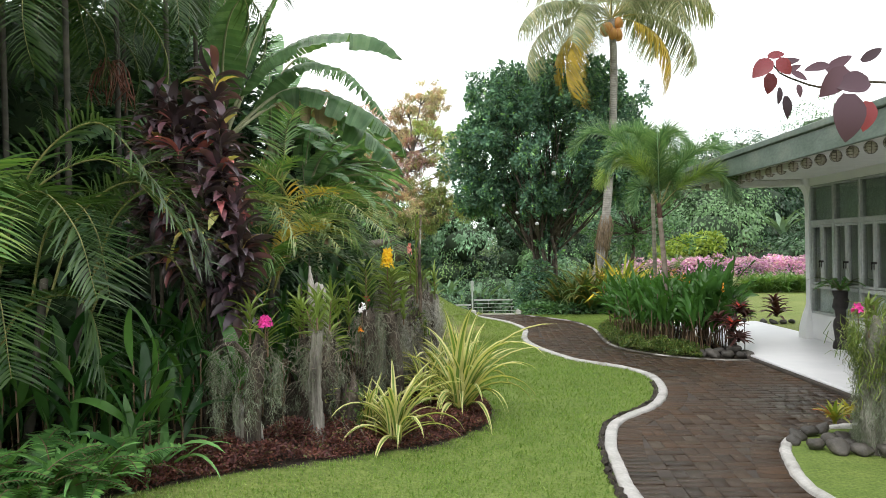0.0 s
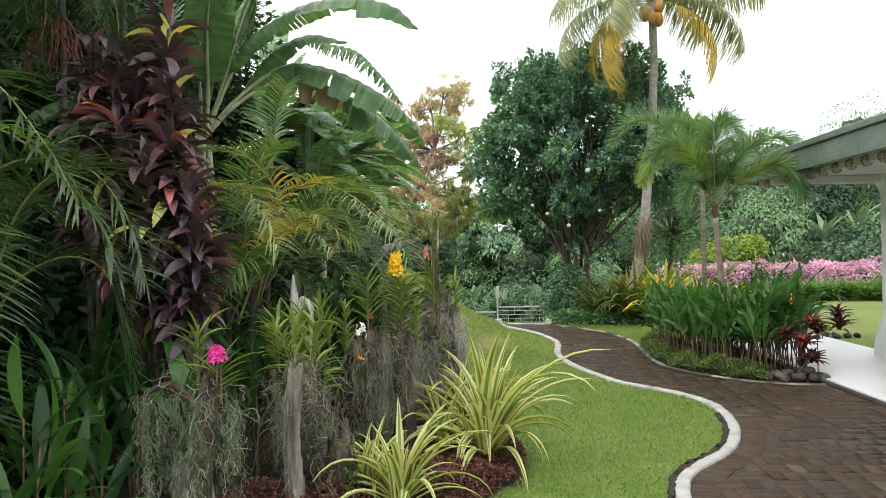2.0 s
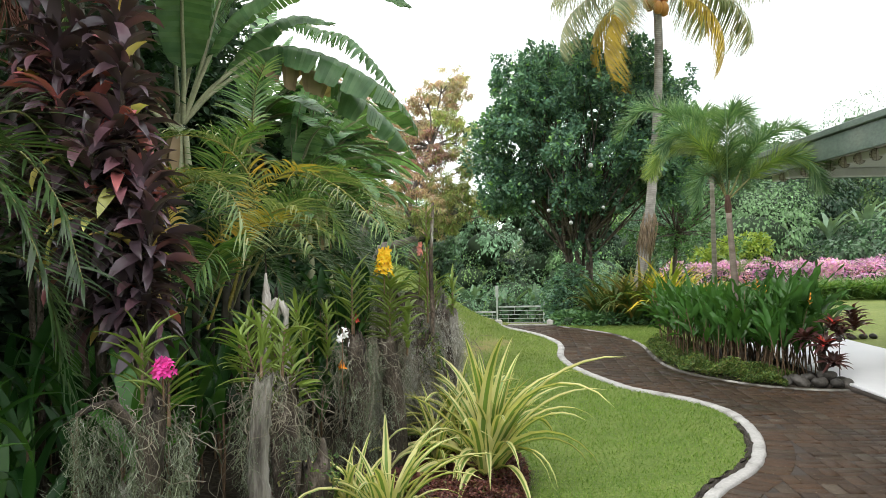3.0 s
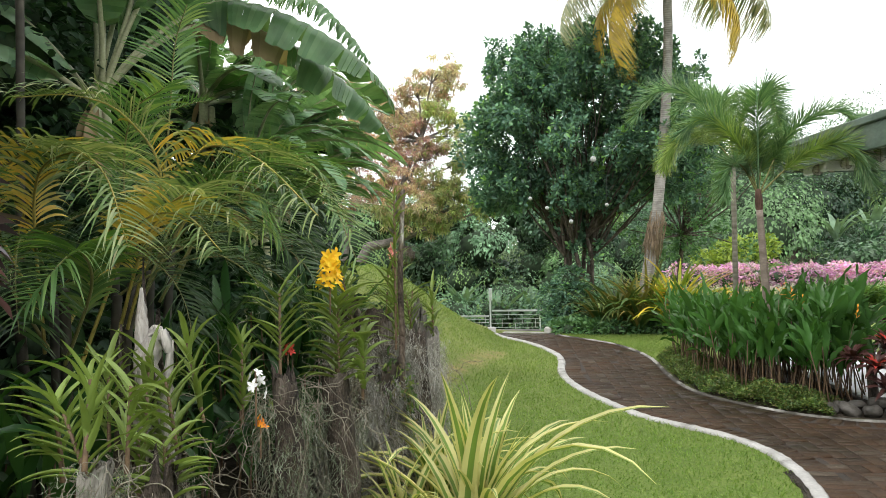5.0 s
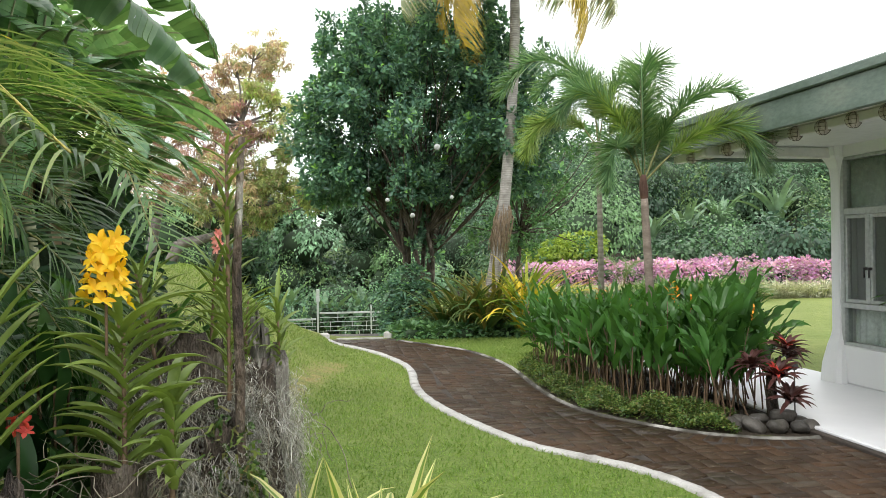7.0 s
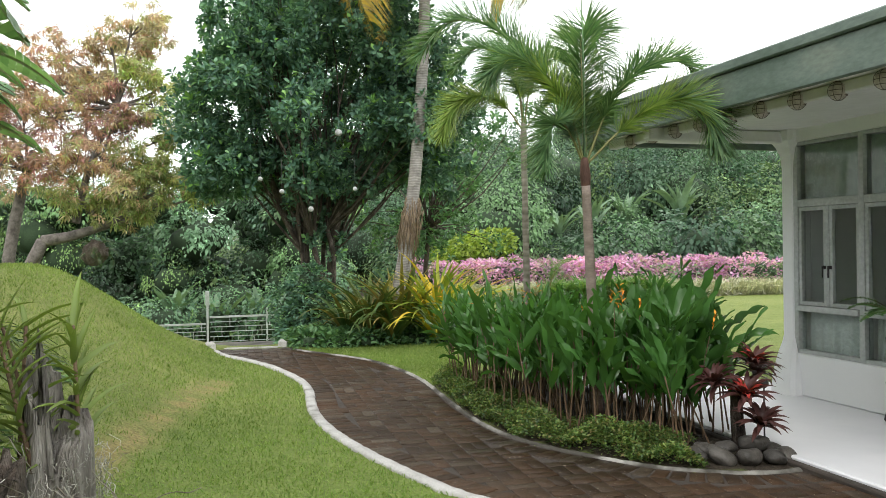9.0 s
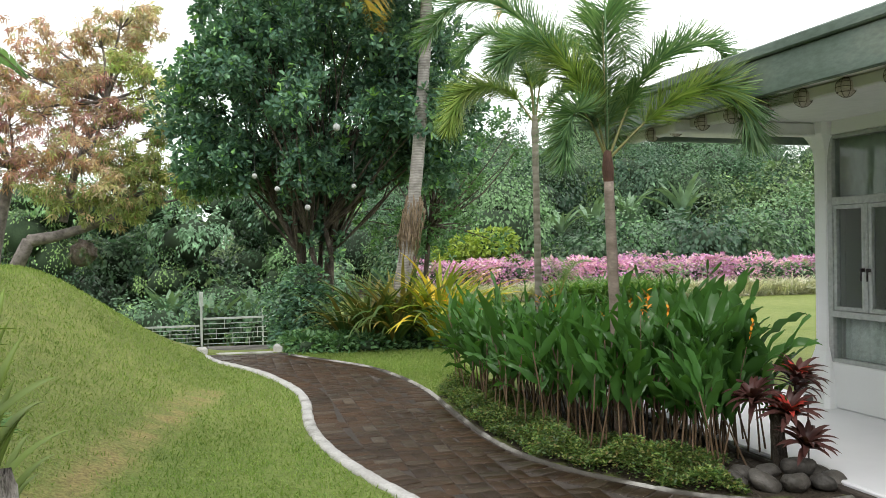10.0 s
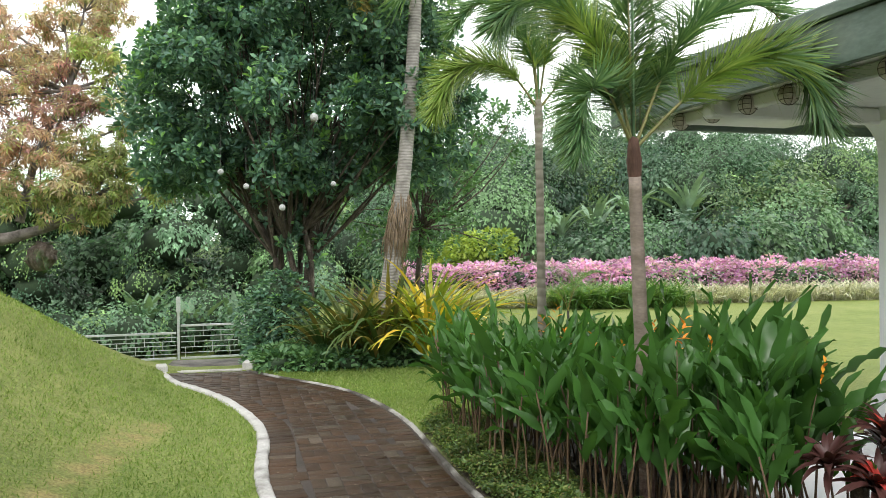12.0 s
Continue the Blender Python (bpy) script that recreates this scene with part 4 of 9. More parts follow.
def strap_clump(name, label, category, x, y, n, L, W, mats, a0=(0.7, 1.45), bend=(1.0, 2.2), seed=0, z=None, group="", n_mesh=6, parts=True, leafname="leaf"):
    """A rosette of arching strap leaves; every leaf a piece."""
    rng = np.random.default_rng(seed)
    e = thing(name, label, category, group, at=(x, y, float(height(x, y)) - 0.01 if z is None else z))
    meshes = []
    for k in range(n_mesh):
        a = rng.uniform(*a0)
        V, F = blade(L, W, 9, rng.uniform(*bend), 0.35, a, 0.3, rng.normal(0, 0.3), 0.5, 1.5)
        me = smooth(fast_mesh("leaf", V, F, mats if isinstance(mats, (list, tuple)) else [mats]))
        meshes.append(me)
    for k in range(n):
        m = pose(rng.normal(0, 0.025), rng.normal(0, 0.025), 0, 0, 0, k * 137.5 + rng.normal(0, 12)) @ Matrix.Scale(rng.uniform(0.6, 1.08), 4)
        piece(leafname, meshes[k % n_mesh], e, m)
    return e


# ---- heliconia bed ----
def heliconia_meshes():
    rng = np.random.default_rng(31)
    out = []
    for k in range(9):
        n = 10
        V, F = blade(rng.uniform(0.34, 0.50), rng.uniform(0.062, 0.096), n, rng.uniform(0.1, 0.6) if k < 7 else rng.uniform(0.9, 1.6), 0.30, rng.uniform(1.2, 1.52), 0.42, rng.normal(0, 0.6), 0.10, 1.8)
        wave = 0.010 * np.sin(np.repeat(np.arange(n + 1), 3) * rng.uniform(1.2, 2.0) + np.tile([0.0, 0.0, 2.2], n + 1) + k) * np.tile([1.0, 0.0, 1.0], n + 1)
        V[:, 1] -= wave
        V[:, 2] += wave * 0.6
        out.append(smooth(fast_mesh("leaf", V, F, M_heli)))
    stems = []
    for k in range(3):
        V, F = tube([(0, 0, -0.02), (rng.normal(0, 0.02), rng.normal(0, 0.02), 0.5), (rng.normal(0, 0.03), rng.normal(0, 0.03), 1.0)], [0.008, 0.007, 0.005], 5)
        stems.append(smooth(fast_mesh("stem", V, F, M_stem)))
    return out, stems


HELI_LEAVES, HELI_STEMS = heliconia_meshes()


def flower_mesh():
    bits = []
    for k in range(5):
        V, F = blade(0.085 - 0.010 * k, 0.020, 3, 0.3, 0.5, 0.55 + 0.1 * k, 0.3)
        a = radians(180 * (k % 2) + 8 * k)
        R = rot_rows(np.array([a]), np.array([0.0]), np.array([0.0]))[0]
        bits.append((V @ R.T + np.array([0, 0, 0.03 * k]), F))
    return fast_mesh("flower", *join(bits), M_oflower)


HELI_FLOWER = flower_mesh()


def heliconia_bed():
    rng = np.random.default_rng(77)
    pts = []
    tries = 0
    while len(pts) < 270 and tries < 20000:
        tries += 1
        x, y = rng.uniform(1.6, 3.8), rng.uniform(8.2, 12.6)
        if not inside(HELI_POLY, np.array([x]), np.array([y]))[0] or line_dist(LINE_R, np.array([x]), np.array([y]))[0] < (0.36 if y < 10.2 else 0.24):
            continue
        if math.hypot(x - 2.7, y - 9.72) < 0.08 or (x > 3.1 and y < 8.86) or math.hypot(x - 2.75, y - 11.9) < 0.12:
            continue
        if any((x - a) ** 2 + (y - b) ** 2 < 0.085 ** 2 for a, b in pts):
            continue
        pts.append((x, y))
    for k, (x, y) in enumerate(pts):
        h = rng.uniform(0.54, 0.90) * (1 if y > 8.8 else 0.9)
        e = thing("heliconia_plant", "upright green heliconia with lance-shaped leaves in a dense bed", "heliconia", "heliconias in the bed", at=(x, y, 0.0), rz=rng.uniform(0, 360))
        e.matrix_world = e.matrix_world @ pose(0, 0, 0, rng.normal(0, 7), rng.normal(0, 7), 0)
        piece("stem", HELI_STEMS[k % 3], e, Matrix.Diagonal((1, 1, h, 1)))
        big = 1.3 if x > 3.2 and y > 8.8 else 1.0
        nl = rng.integers(5, 8)
        for j in range(nl):
            f = (0.40 if y > 8.9 else 0.5) + 0.55 * (j + 1) / nl
            m = pose(0, 0, h * f, rng.normal(-30 * (1 - f), 13), rng.normal(0, 14), j * 180 + rng.normal(0, 40)) @ Matrix.Diagonal((rng.uniform(0.6, 1.15) * big ** 1.5, rng.uniform(0.75, 1.15) * big, rng.uniform(0.8, 1.1) * big, 1))
            piece("leaf", HELI_LEAVES[rng.integers(9)], e, m)
        if rng.random() < 0.06:
            piece("flower", HELI_FLOWER, e, pose(0, 0, h + rng.uniform(0.18, 0.32), rng.normal(0, 15), 0, rng.uniform(0, 360)), "orange heliconia bracts")
            piece("flower_stem", HELI_STEMS[0], e, Matrix.Translation((0, 0, h * 0.9)) @ Matrix.Diagonal((0.5, 0.5, 0.32, 1)))


heliconia_bed()


def band_cover(name, label, category, line, lo, hi, side, count, size, hmax, mat, tmpl, seed, keep=None):
    """Low leafy cover in a band along one side of a line, mounded in its middle."""
    rng = np.random.default_rng(seed)
    i = rng.integers(0, len(line) - 1, count)
    t = rng.random(count)[:, None]
    p = line[i] * (1 - t) + line[i + 1] * t
    T = line[i + 1] - line[i]
    T /= np.linalg.norm(T, axis=1)[:, None]
    Nn = np.stack([-T[:, 1], T[:, 0]], 1) * side
    o = rng.uniform(0, 1, count)
    p = p + Nn * (lo + (hi - lo) * o)[:, None]
    lump = np.array([noise.noise(Vector((a * 3.1, b * 3.1, seed))) for a, b in p])
    z = height(p[:, 0], p[:, 1]) + hmax * np.clip(np.sin(np.pi * np.clip(o * 0.9 + 0.08, 0, 1)) ** 0.5 * (0.7 + 1.0 * lump), 0.08, 1.4) * rng.random(count) ** 0.4
    R = rot_rows(rng.uniform(0, 6.28, count), rng.normal(0.25, 0.45, count), rng.normal(0, 0.4, count))
    P = np.stack([p[:, 0], p[:, 1], z], 1)
    if keep is not None:
        k = keep(P)
        P, R = P[k], R[k]
    V, F = scatter(tmpl, P, R, size * rng.uniform(0.7, 1.3, len(P)))
    return tagged(new(name, fast_mesh(name, V, F, mat)), label, category, kind="stuff")


lr = LINE_R[(LINE_R[:, 1] < 12.2)]
band_cover("ground_cover", "low green leafy ground cover edging the heliconia bed", "ground cover", lr, 0.03, 0.74, 1, 44000, 0.028, 0.21, M_cover, LEAF6, 3, lambda P: ~((P[:, 0] > 2.98) & (P[:, 1] < 8.9)))
lb = LINE_BED[(LINE_BED[:, 1] < 5.0)]
band_cover("red_ground_cover", "low dark red leafy ground cover edging the orchid bed", "ground cover", lb, 0.02, 0.80, 1, 60000, 0.024, 0.14, M_redcover, LEAF6, 4)


# ---- rocks ----
def rock_mesh(seed, sx, sy, sz):
    rng = np.random.default_rng(seed)
    bm = bmesh.new()
    bmesh.ops.create_icosphere(bm, subdivisions=3, radius=1)
    o = Vector(rng.uniform(-9, 9, 3))
    for v in bm.verts:
        n = 1 + 0.28 * noise.noise(v.co * 1.1 + o) + 0.07 * noise.noise(v.co * 3.0 + o)
        v.co = Vector((v.co.x * sx, v.co.y * sy, v.co.z * sz)) * n
    return bm_mesh(bm, M_rock, True)


ROCKS = [rock_mesh(k, 0.105, 0.080, 0.062) for k in range(5)]


def rocks(places, group, label):
    rng = np.random.default_rng(8)
    for k, (x, y, s, dz) in enumerate(places):
        o = new("rock", ROCKS[k % 5])
        o.matrix_world = pose(x, y, float(height(x, y)) + 0.05 * s + dz, rng.normal(0, 12), rng.normal(0, 12), rng.uniform(0, 360)) @ Matrix.Scale(s, 4)
        tagged(o, label, "rock", group)


rocks([(3.00, 8.47, 0.8, 0), (3.15, 8.38, 1.0, 0), (3.33, 8.32, 1.0, 0), (3.50, 8.29, 0.9, 0), (3.63, 8.36, 0.75, 0), (3.25, 8.50, 0.9, 0.03), (3.44, 8.46, 1.0, 0.06), (3.12, 8.58, 0.8, 0.01), (3.62, 8.53, 0.8, 0)],
      "rocks by the heliconia bed", "rounded grey-brown river stone at the corner of the bed")
rocks([(2.86, 3.20, 0.62, 0), (2.94, 3.36, 0.7, 0), (2.99, 3.06, 0.75, 0), (3.13, 3.18, 0.8, 0.01), (3.12, 2.94, 0.9, 0), (3.07, 3.50, 0.8, 0), (3.25, 3.05, 0.8, 0), (3.26, 3.30, 0.75, 0), (3.27, 2.88, 0.8, 0), (3.44, 2.82, 0.85, 0), (3.20, 3.62, 0.7, 0), (3.58, 2.88, 0.8, 0), (3.44, 3.45, 0.8, 0)],
      "rocks round the mossy post", "flat grey river stone beside the kerb")


# ---- palms ----
M_shaft = solid_mat("reddish_crownshaft", [(0.3, (0.07, 0.035, 0.025)), (0.7, (0.19, 0.10, 0.07))], 0.8, 10, bumps=0.6, stretch=(1, 1, 0.3))
M_greytrunk = ring_mat("grey_ringed_trunk", [(0.3, (0.15, 0.14, 0.105)), (0.7, (0.28, 0.26, 0.21))], 4.0)
M_foxlow = solid_mat("reddish_lower_trunk", [(0.3, (0.15, 0.085, 0.070)), (0.55, (0.26, 0.17, 0.14)), (0.75, (0.40, 0.33, 0.29))], 0.85, 9, bumps=0.6, stretch=(1, 1, 2.6), fine=40)


def plume_frond(pts, n, leaf, mats, seed, around=(-0.9, 1.3), width=0.015, hang=0.10, start=0.26, limey=0.35, ranks=4, sweep=0.3):
    """A foxtail frond along its own curve: stiff leaflets in whorls all round the rachis, those near its base paler."""
    rng = np.random.default_rng(seed)
    c = catmull(pts, 0.04)
    k = len(c)
    T = np.gradient(c, axis=0)
    T /= np.linalg.norm(T, axis=1)[:, None]
    S = np.cross(T, (0, 0, 1.0)) + np.array([1e-4, 0, 0])
    S /= np.linalg.norm(S, axis=1)[:, None]
    U = np.cross(S, T)
    bits = [tube(c, np.linspace(0.011, 0.003, k), 6)]
    tone = [0] * len(bits[0][1])
    for i in range(n):
        f = start + (1 - start) * (i + 0.5) / n
        at = f * (k - 1)
        j = min(int(at), k - 2)
        b = c[j] + (c[j + 1] - c[j]) * (at - j)
        prof = (0.62 + 0.38 * math.sin(math.pi * min(1, (f - start) / 0.4) / 2)) * (1 - 0.45 * max(0, (f - 0.6) / 0.4) ** 1.6)
        for q in range(ranks):
            up = rng.uniform(*around)
            sg = -1 if (q + i) % 2 else 1
            sw = sweep + 0.30 * f ** 2 + rng.normal(0, 0.10)
            d = (S[j] * sg * math.cos(up) + U[j] * math.sin(up)) * math.cos(sw) + T[j] * math.sin(sw)
            l = leaf * prof * rng.uniform(0.8, 1.1)
            t = np.linspace(0, 1, 5)[:, None]
            p = b + d * l * t + np.array([0, 0, -1.0]) * hang * l * t ** 2
            wv = np.cross(d, T[j])
            wv /= np.linalg.norm(wv) + 1e-9
            w = width * np.array([0.55, 1.0, 0.9, 0.6, 0.06])[:, None] / 2
            V = np.stack([p - wv * w, p + wv * w], 1).reshape(-1, 3)
            bits.append((V, np.array([(2 * z, 2 * z + 1, 2 * z + 3, 2 * z + 2) for z in range(4)])))
            tone += [2 if f + rng.normal(0, 0.12) < limey else 1] * 4
    me = fast_mesh("frond", *join(bits), mats)
    me.polygons.foreach_set("material_index", np.array(tone, np.int32))
    return smooth(me)


def foxtail(name_label, base, joint, radius, fronds, seed, spear=1.0, red_to=0.0, bark=None):
    e = thing("foxtail_palm", name_label, "palm tree", "foxtail palms", at=base)
    j = Vector(joint) - Vector(base)
    if red_to:
        stalk(e, "lower_trunk", [(0, 0, -0.05), tuple(j * red_to * 0.5), tuple(j * red_to)], [radius * 1.2, radius * 1.1, radius * 1.06], M_foxlow, 12, 0.03, label="reddish-brown ringed lower trunk")
    lo = Vector((0, 0, -0.05)) if not red_to else j * red_to
    stalk(e, "trunk", [tuple(lo), tuple((lo + j * 0.93) * 0.5), tuple(j * 0.93)], [radius * 1.05, radius, radius * 0.88], bark or M_foxtrunk, 12, 0.015)
    stalk(e, "crownshaft", [tuple(j * 0.93), tuple(j * 0.97), tuple(j * 1.03)], [radius * 0.92, radius * 1.08, radius * 0.7], M_shaft if red_to else M_greytrunk, 10, label="brown fibrous crownshaft" if red_to else "")
    stalk(e, "spear_leaf", [tuple(j), tuple(j + Vector((0.0, 0, spear * 0.6))), tuple(j + Vector((-0.01, 0, spear)))], [0.012, 0.008, 0.004], M_foxleaf, 5)
    for k, (pts, leaf, mats, limey) in enumerate(fronds):
        bushy = limey > 0.5
        piece("frond", plume_frond(pts, 110 if bushy else 100, leaf * (1.1 if bushy else 1.28), mats, seed * 20 + k, (-1.1, 1.4) if bushy else (-0.3, 1.2), width=0.0105, limey=limey, ranks=9 if bushy else 7, hang=0.10, start=0.24, sweep=0.52 if bushy else 0.30), e, Matrix.Translation(j))
    return e


FOX_G, FOX_Y = [M_rachis, M_foxleaf, M_foxleaf_y], [M_rachis, M_foxleaf_y, M_foxleaf_y]
O = (0, 0, 0)
foxtail("foxtail palm with a slim reddish trunk and bushy arching fronds", (2.75, 9.72, 0), (2.55, 9.42, 2.17), 0.041,
        [([O, (0.28, 0.05, 0.58), (0.62, 0.1, 0.86), (0.92, 0.1, 0.87), (1.13, 0.1, 0.62)], 0.25, FOX_G, 0.10),
         ([O, (0.33, -0.1, 0.33), (0.63, -0.2, 0.50), (0.90, -0.25, 0.45), (1.05, -0.25, 0.12)], 0.33, FOX_G, 0.62),
         ([O, (-0.12, 0.0, 0.42), (-0.36, 0.0, 0.75), (-0.60, 0.0, 0.86), (-0.80, 0.0, 0.70)], 0.33, FOX_G, 0.62),
         ([O, (-0.25, 0.2, 0.72), (-0.65, 0.35, 1.18), (-1.02, 0.4, 1.24), (-1.28, 0.4, 0.95)], 0.33, FOX_G, 0.15),
         ([O, (0.02, 0.1, 0.70), (0.06, 0.2, 1.10), (0.18, 0.3, 1.16), (0.32, 0.4, 0.85)], 0.30, FOX_G, 0.2),
         ([O, (-0.16, -0.05, 0.30), (-0.27, -0.1, 0.34), (-0.34, -0.1, 0.18), (-0.36, -0.1, -0.04)], 0.24, FOX_G, 0.1),
         ([O, (0.06, 0.12, 0.35), (0.16, 0.30, 0.50), (0.26, 0.5, 0.42), (0.30, 0.6, 0.2)], 0.25, FOX_G, 0.2)], 5, 1.35, 0.36)
foxtail("thinner foxtail palm with a grey-brown trunk in the bed", (2.75, 11.9, 0), (2.70, 11.8, 2.79), 0.038,
        [([O, (-0.24, -0.05, 0.28), (-0.50, -0.1, 0.36), (-0.76, -0.1, 0.26), (-0.92, -0.1, -0.05)], 0.34, FOX_Y, 0.9),
         ([O, (-0.05, 0.0, 0.45), (-0.25, 0.05, 0.82), (-0.5, 0.1, 0.92), (-0.72, 0.1, 0.70)], 0.31, FOX_G, 0.3),
         ([O, (0.1, 0.05, 0.5), (0.3, 0.1, 0.82), (0.55, 0.1, 0.76), (0.68, 0.1, 0.4)], 0.30, FOX_G, 0.25),
         ([O, (0.16, -0.05, 0.20), (0.34, -0.1, 0.34), (0.52, -0.1, 0.36), (0.66, -0.1, 0.20)], 0.28, FOX_G, 0.3),
         ([O, (0.0, 0.2, 0.5), (-0.05, 0.45, 0.9), (-0.1, 0.75, 0.9), (-0.12, 0.95, 0.55)], 0.28, FOX_G, 0.2)], 6, 0.9, 0.0, M_greytrunk)

COCO = [frond_mesh("coco_frond", 2.5, 92, 0.62, 0.9, 1.9, [M_rachis_y, M_cocoleaf], 0.028, 0.6, 1.0, vee=-0.1, seed=11, start=0.2),
        frond_mesh("coco_frond", 2.3, 84, 0.52, 0.3, 2.0, [M_rachis_y, M_cocoleaf_y], 0.028, 0.6, 1.0, vee=-0.3, seed=12, start=0.2, curl=1.1),
        frond_mesh("coco_frond", 2.5, 92, 0.62, 0.65, 1.6, [M_rachis, M_cocoleaf], 0.028, 0.6, 0.95, vee=-0.1, seed=13, start=0.2)]


M_fibre = solid_mat("brown_root_fibre", [(0.3, (0.16, 0.115, 0.075)), (0.7, (0.33, 0.25, 0.17))], 0.9, 9, bumps=0)


def coconut_palm():
    rng = np.random.default_rng(9)
    e = thing("coconut_palm", "tall leaning coconut palm with yellowing drooping fronds", "palm tree", at=(1.70, 16.4, 0))
    pts = [(0, 0, -0.1), (0.20, 0, 1.15), (0.38, 0, 2.3), (0.50, 0, 3.5), (0.59, 0, 4.7), (0.63, 0, 6.0), (0.59, 0, 7.0)]
    stalk(e, "trunk", pts, [0.15, 0.12, 0.105, 0.10, 0.092, 0.088, 0.085], M_coco, 14, 0.02)
    top = pts[-1]
    fr = [(2, -80, 6), (0, -50, 4), (0, -20, 14), (0, 25, 16), (2, 60, 8), (1, 85, -12), (1, 110, -22), (0, 140, 4), (2, 175, 0), (0, -150, 2), (0, -118, -4), (1, -98, -14), (1, 62, -26), (0, 95, 18), (2, -70, 24), (0, 95, -34), (0, -75, -30), (2, 30, -10), (0, -35, -14), (2, 120, -6), (0, -140, -18), (2, 155, -20), (2, 20, -30)]
    put_fronds(e, top, [(COCO[m], y, t, 1.12) for m, y, t in fr], rng)
    bm = bmesh.new()
    bmesh.ops.create_uvsphere(bm, u_segments=12, v_segments=8, radius=0.12)
    bmesh.ops.scale(bm, vec=(0.9, 0.9, 1.2), verts=bm.verts)
    nut = bm_mesh(bm, M_jackfruit, True)
    for k in range(9):
        a = k * 2.4
        piece("coconut", nut, e, Matrix.Translation((top[0] + 0.17 * math.cos(a), top[1] + 0.17 * math.sin(a), top[2] - 0.10 - 0.14 * (k % 3))))
    # hanging root mass on the trunk
    bits = []
    for k in range(230):
        a, h = rng.uniform(0, 6.28), rng.uniform(1.75, 2.35)
        l = rng.uniform(0.2, 0.42) if k % 3 else rng.uniform(0.3, 0.8)
        cx, cy = np.interp(h, [0, 1.15, 2.3, 3.5], [0, 0.20, 0.38, 0.50]), 0.0
        r = 0.11 + rng.random() * 0.07
        c, s = math.cos(a), math.sin(a)
        r = r * (0.75 + 0.4 * rng.random())
        bits.append(tube([(cx + c * 0.11, cy + s * 0.11, h), (cx + c * r, cy + s * r, h - l * 0.3), (cx + c * r - 0.10 * l, cy + s * r * (1 - 0.3 * l), h - l)], 0.006, 4))
    piece("root_mass", fast_mesh("root_mass", *join(bits), M_fibre), e, None, "brown hanging fibrous roots")


coconut_palm()


# ---- trees ----
def limb(p0, p1, r0, r1, rng, bendy=0.12, n=6):
    p0, p1 = np.array(p0, float), np.array(p1, float)
    t = np.linspace(0, 1, n)[:, None]
    L = np.linalg.norm(p1 - p0)
    c = p0 + (p1 - p0) * t + np.sin(np.pi * t) * rng.normal(0, bendy * L, 3) * 0.6 + rng.normal(0, bendy * L * 0.12, (n, 3)) * np.sin(np.pi * t)
    return tube(c, np.linspace(r0, r1, n), 7, 0.05, rng)


def sprig(n, lo, hi, tmpl, spread=0.35, seed=0):
    """A twig's tip: n leaves all round it, their rise from lo to hi."""
    rng = np.random.default_rng(seed)
    yaw = np.arange(n) * 2.4 + rng.normal(0, 0.25, n)
    pitch = np.linspace(lo, hi, n) + rng.normal(0, 0.12, n)
    P = np.stack([rng.normal(0, spread * 0.2, n), rng.normal(0, spread * 0.2, n), np.linspace(-spread, 0, n)], 1)
    return scatter(tmpl, P, rot_rows(yaw, pitch, rng.normal(0, 0.35, n)), rng.uniform(0.75, 1.15, n))


def sprig_places(rng, centres, radii, per_area, flat=0.85, inner=0.5):
    """Places of sprigs in clumps: more on the outside; each with the direction that it leans to."""
    P, D = [], []
    for c, r in zip(centres, radii):
        n = max(3, int(per_area * r * r))
        u = rng.standard_normal((n, 3))
        u /= np.linalg.norm(u, axis=1)[:, None]
        q = r * (inner + (1 - inner) * rng.random(n) ** 0.5)
        P.append(np.asarray(c) + u * q[:, None] * np.array([1, 1, flat]))
        D.append(u)
    return np.concatenate(P), np.concatenate(D)


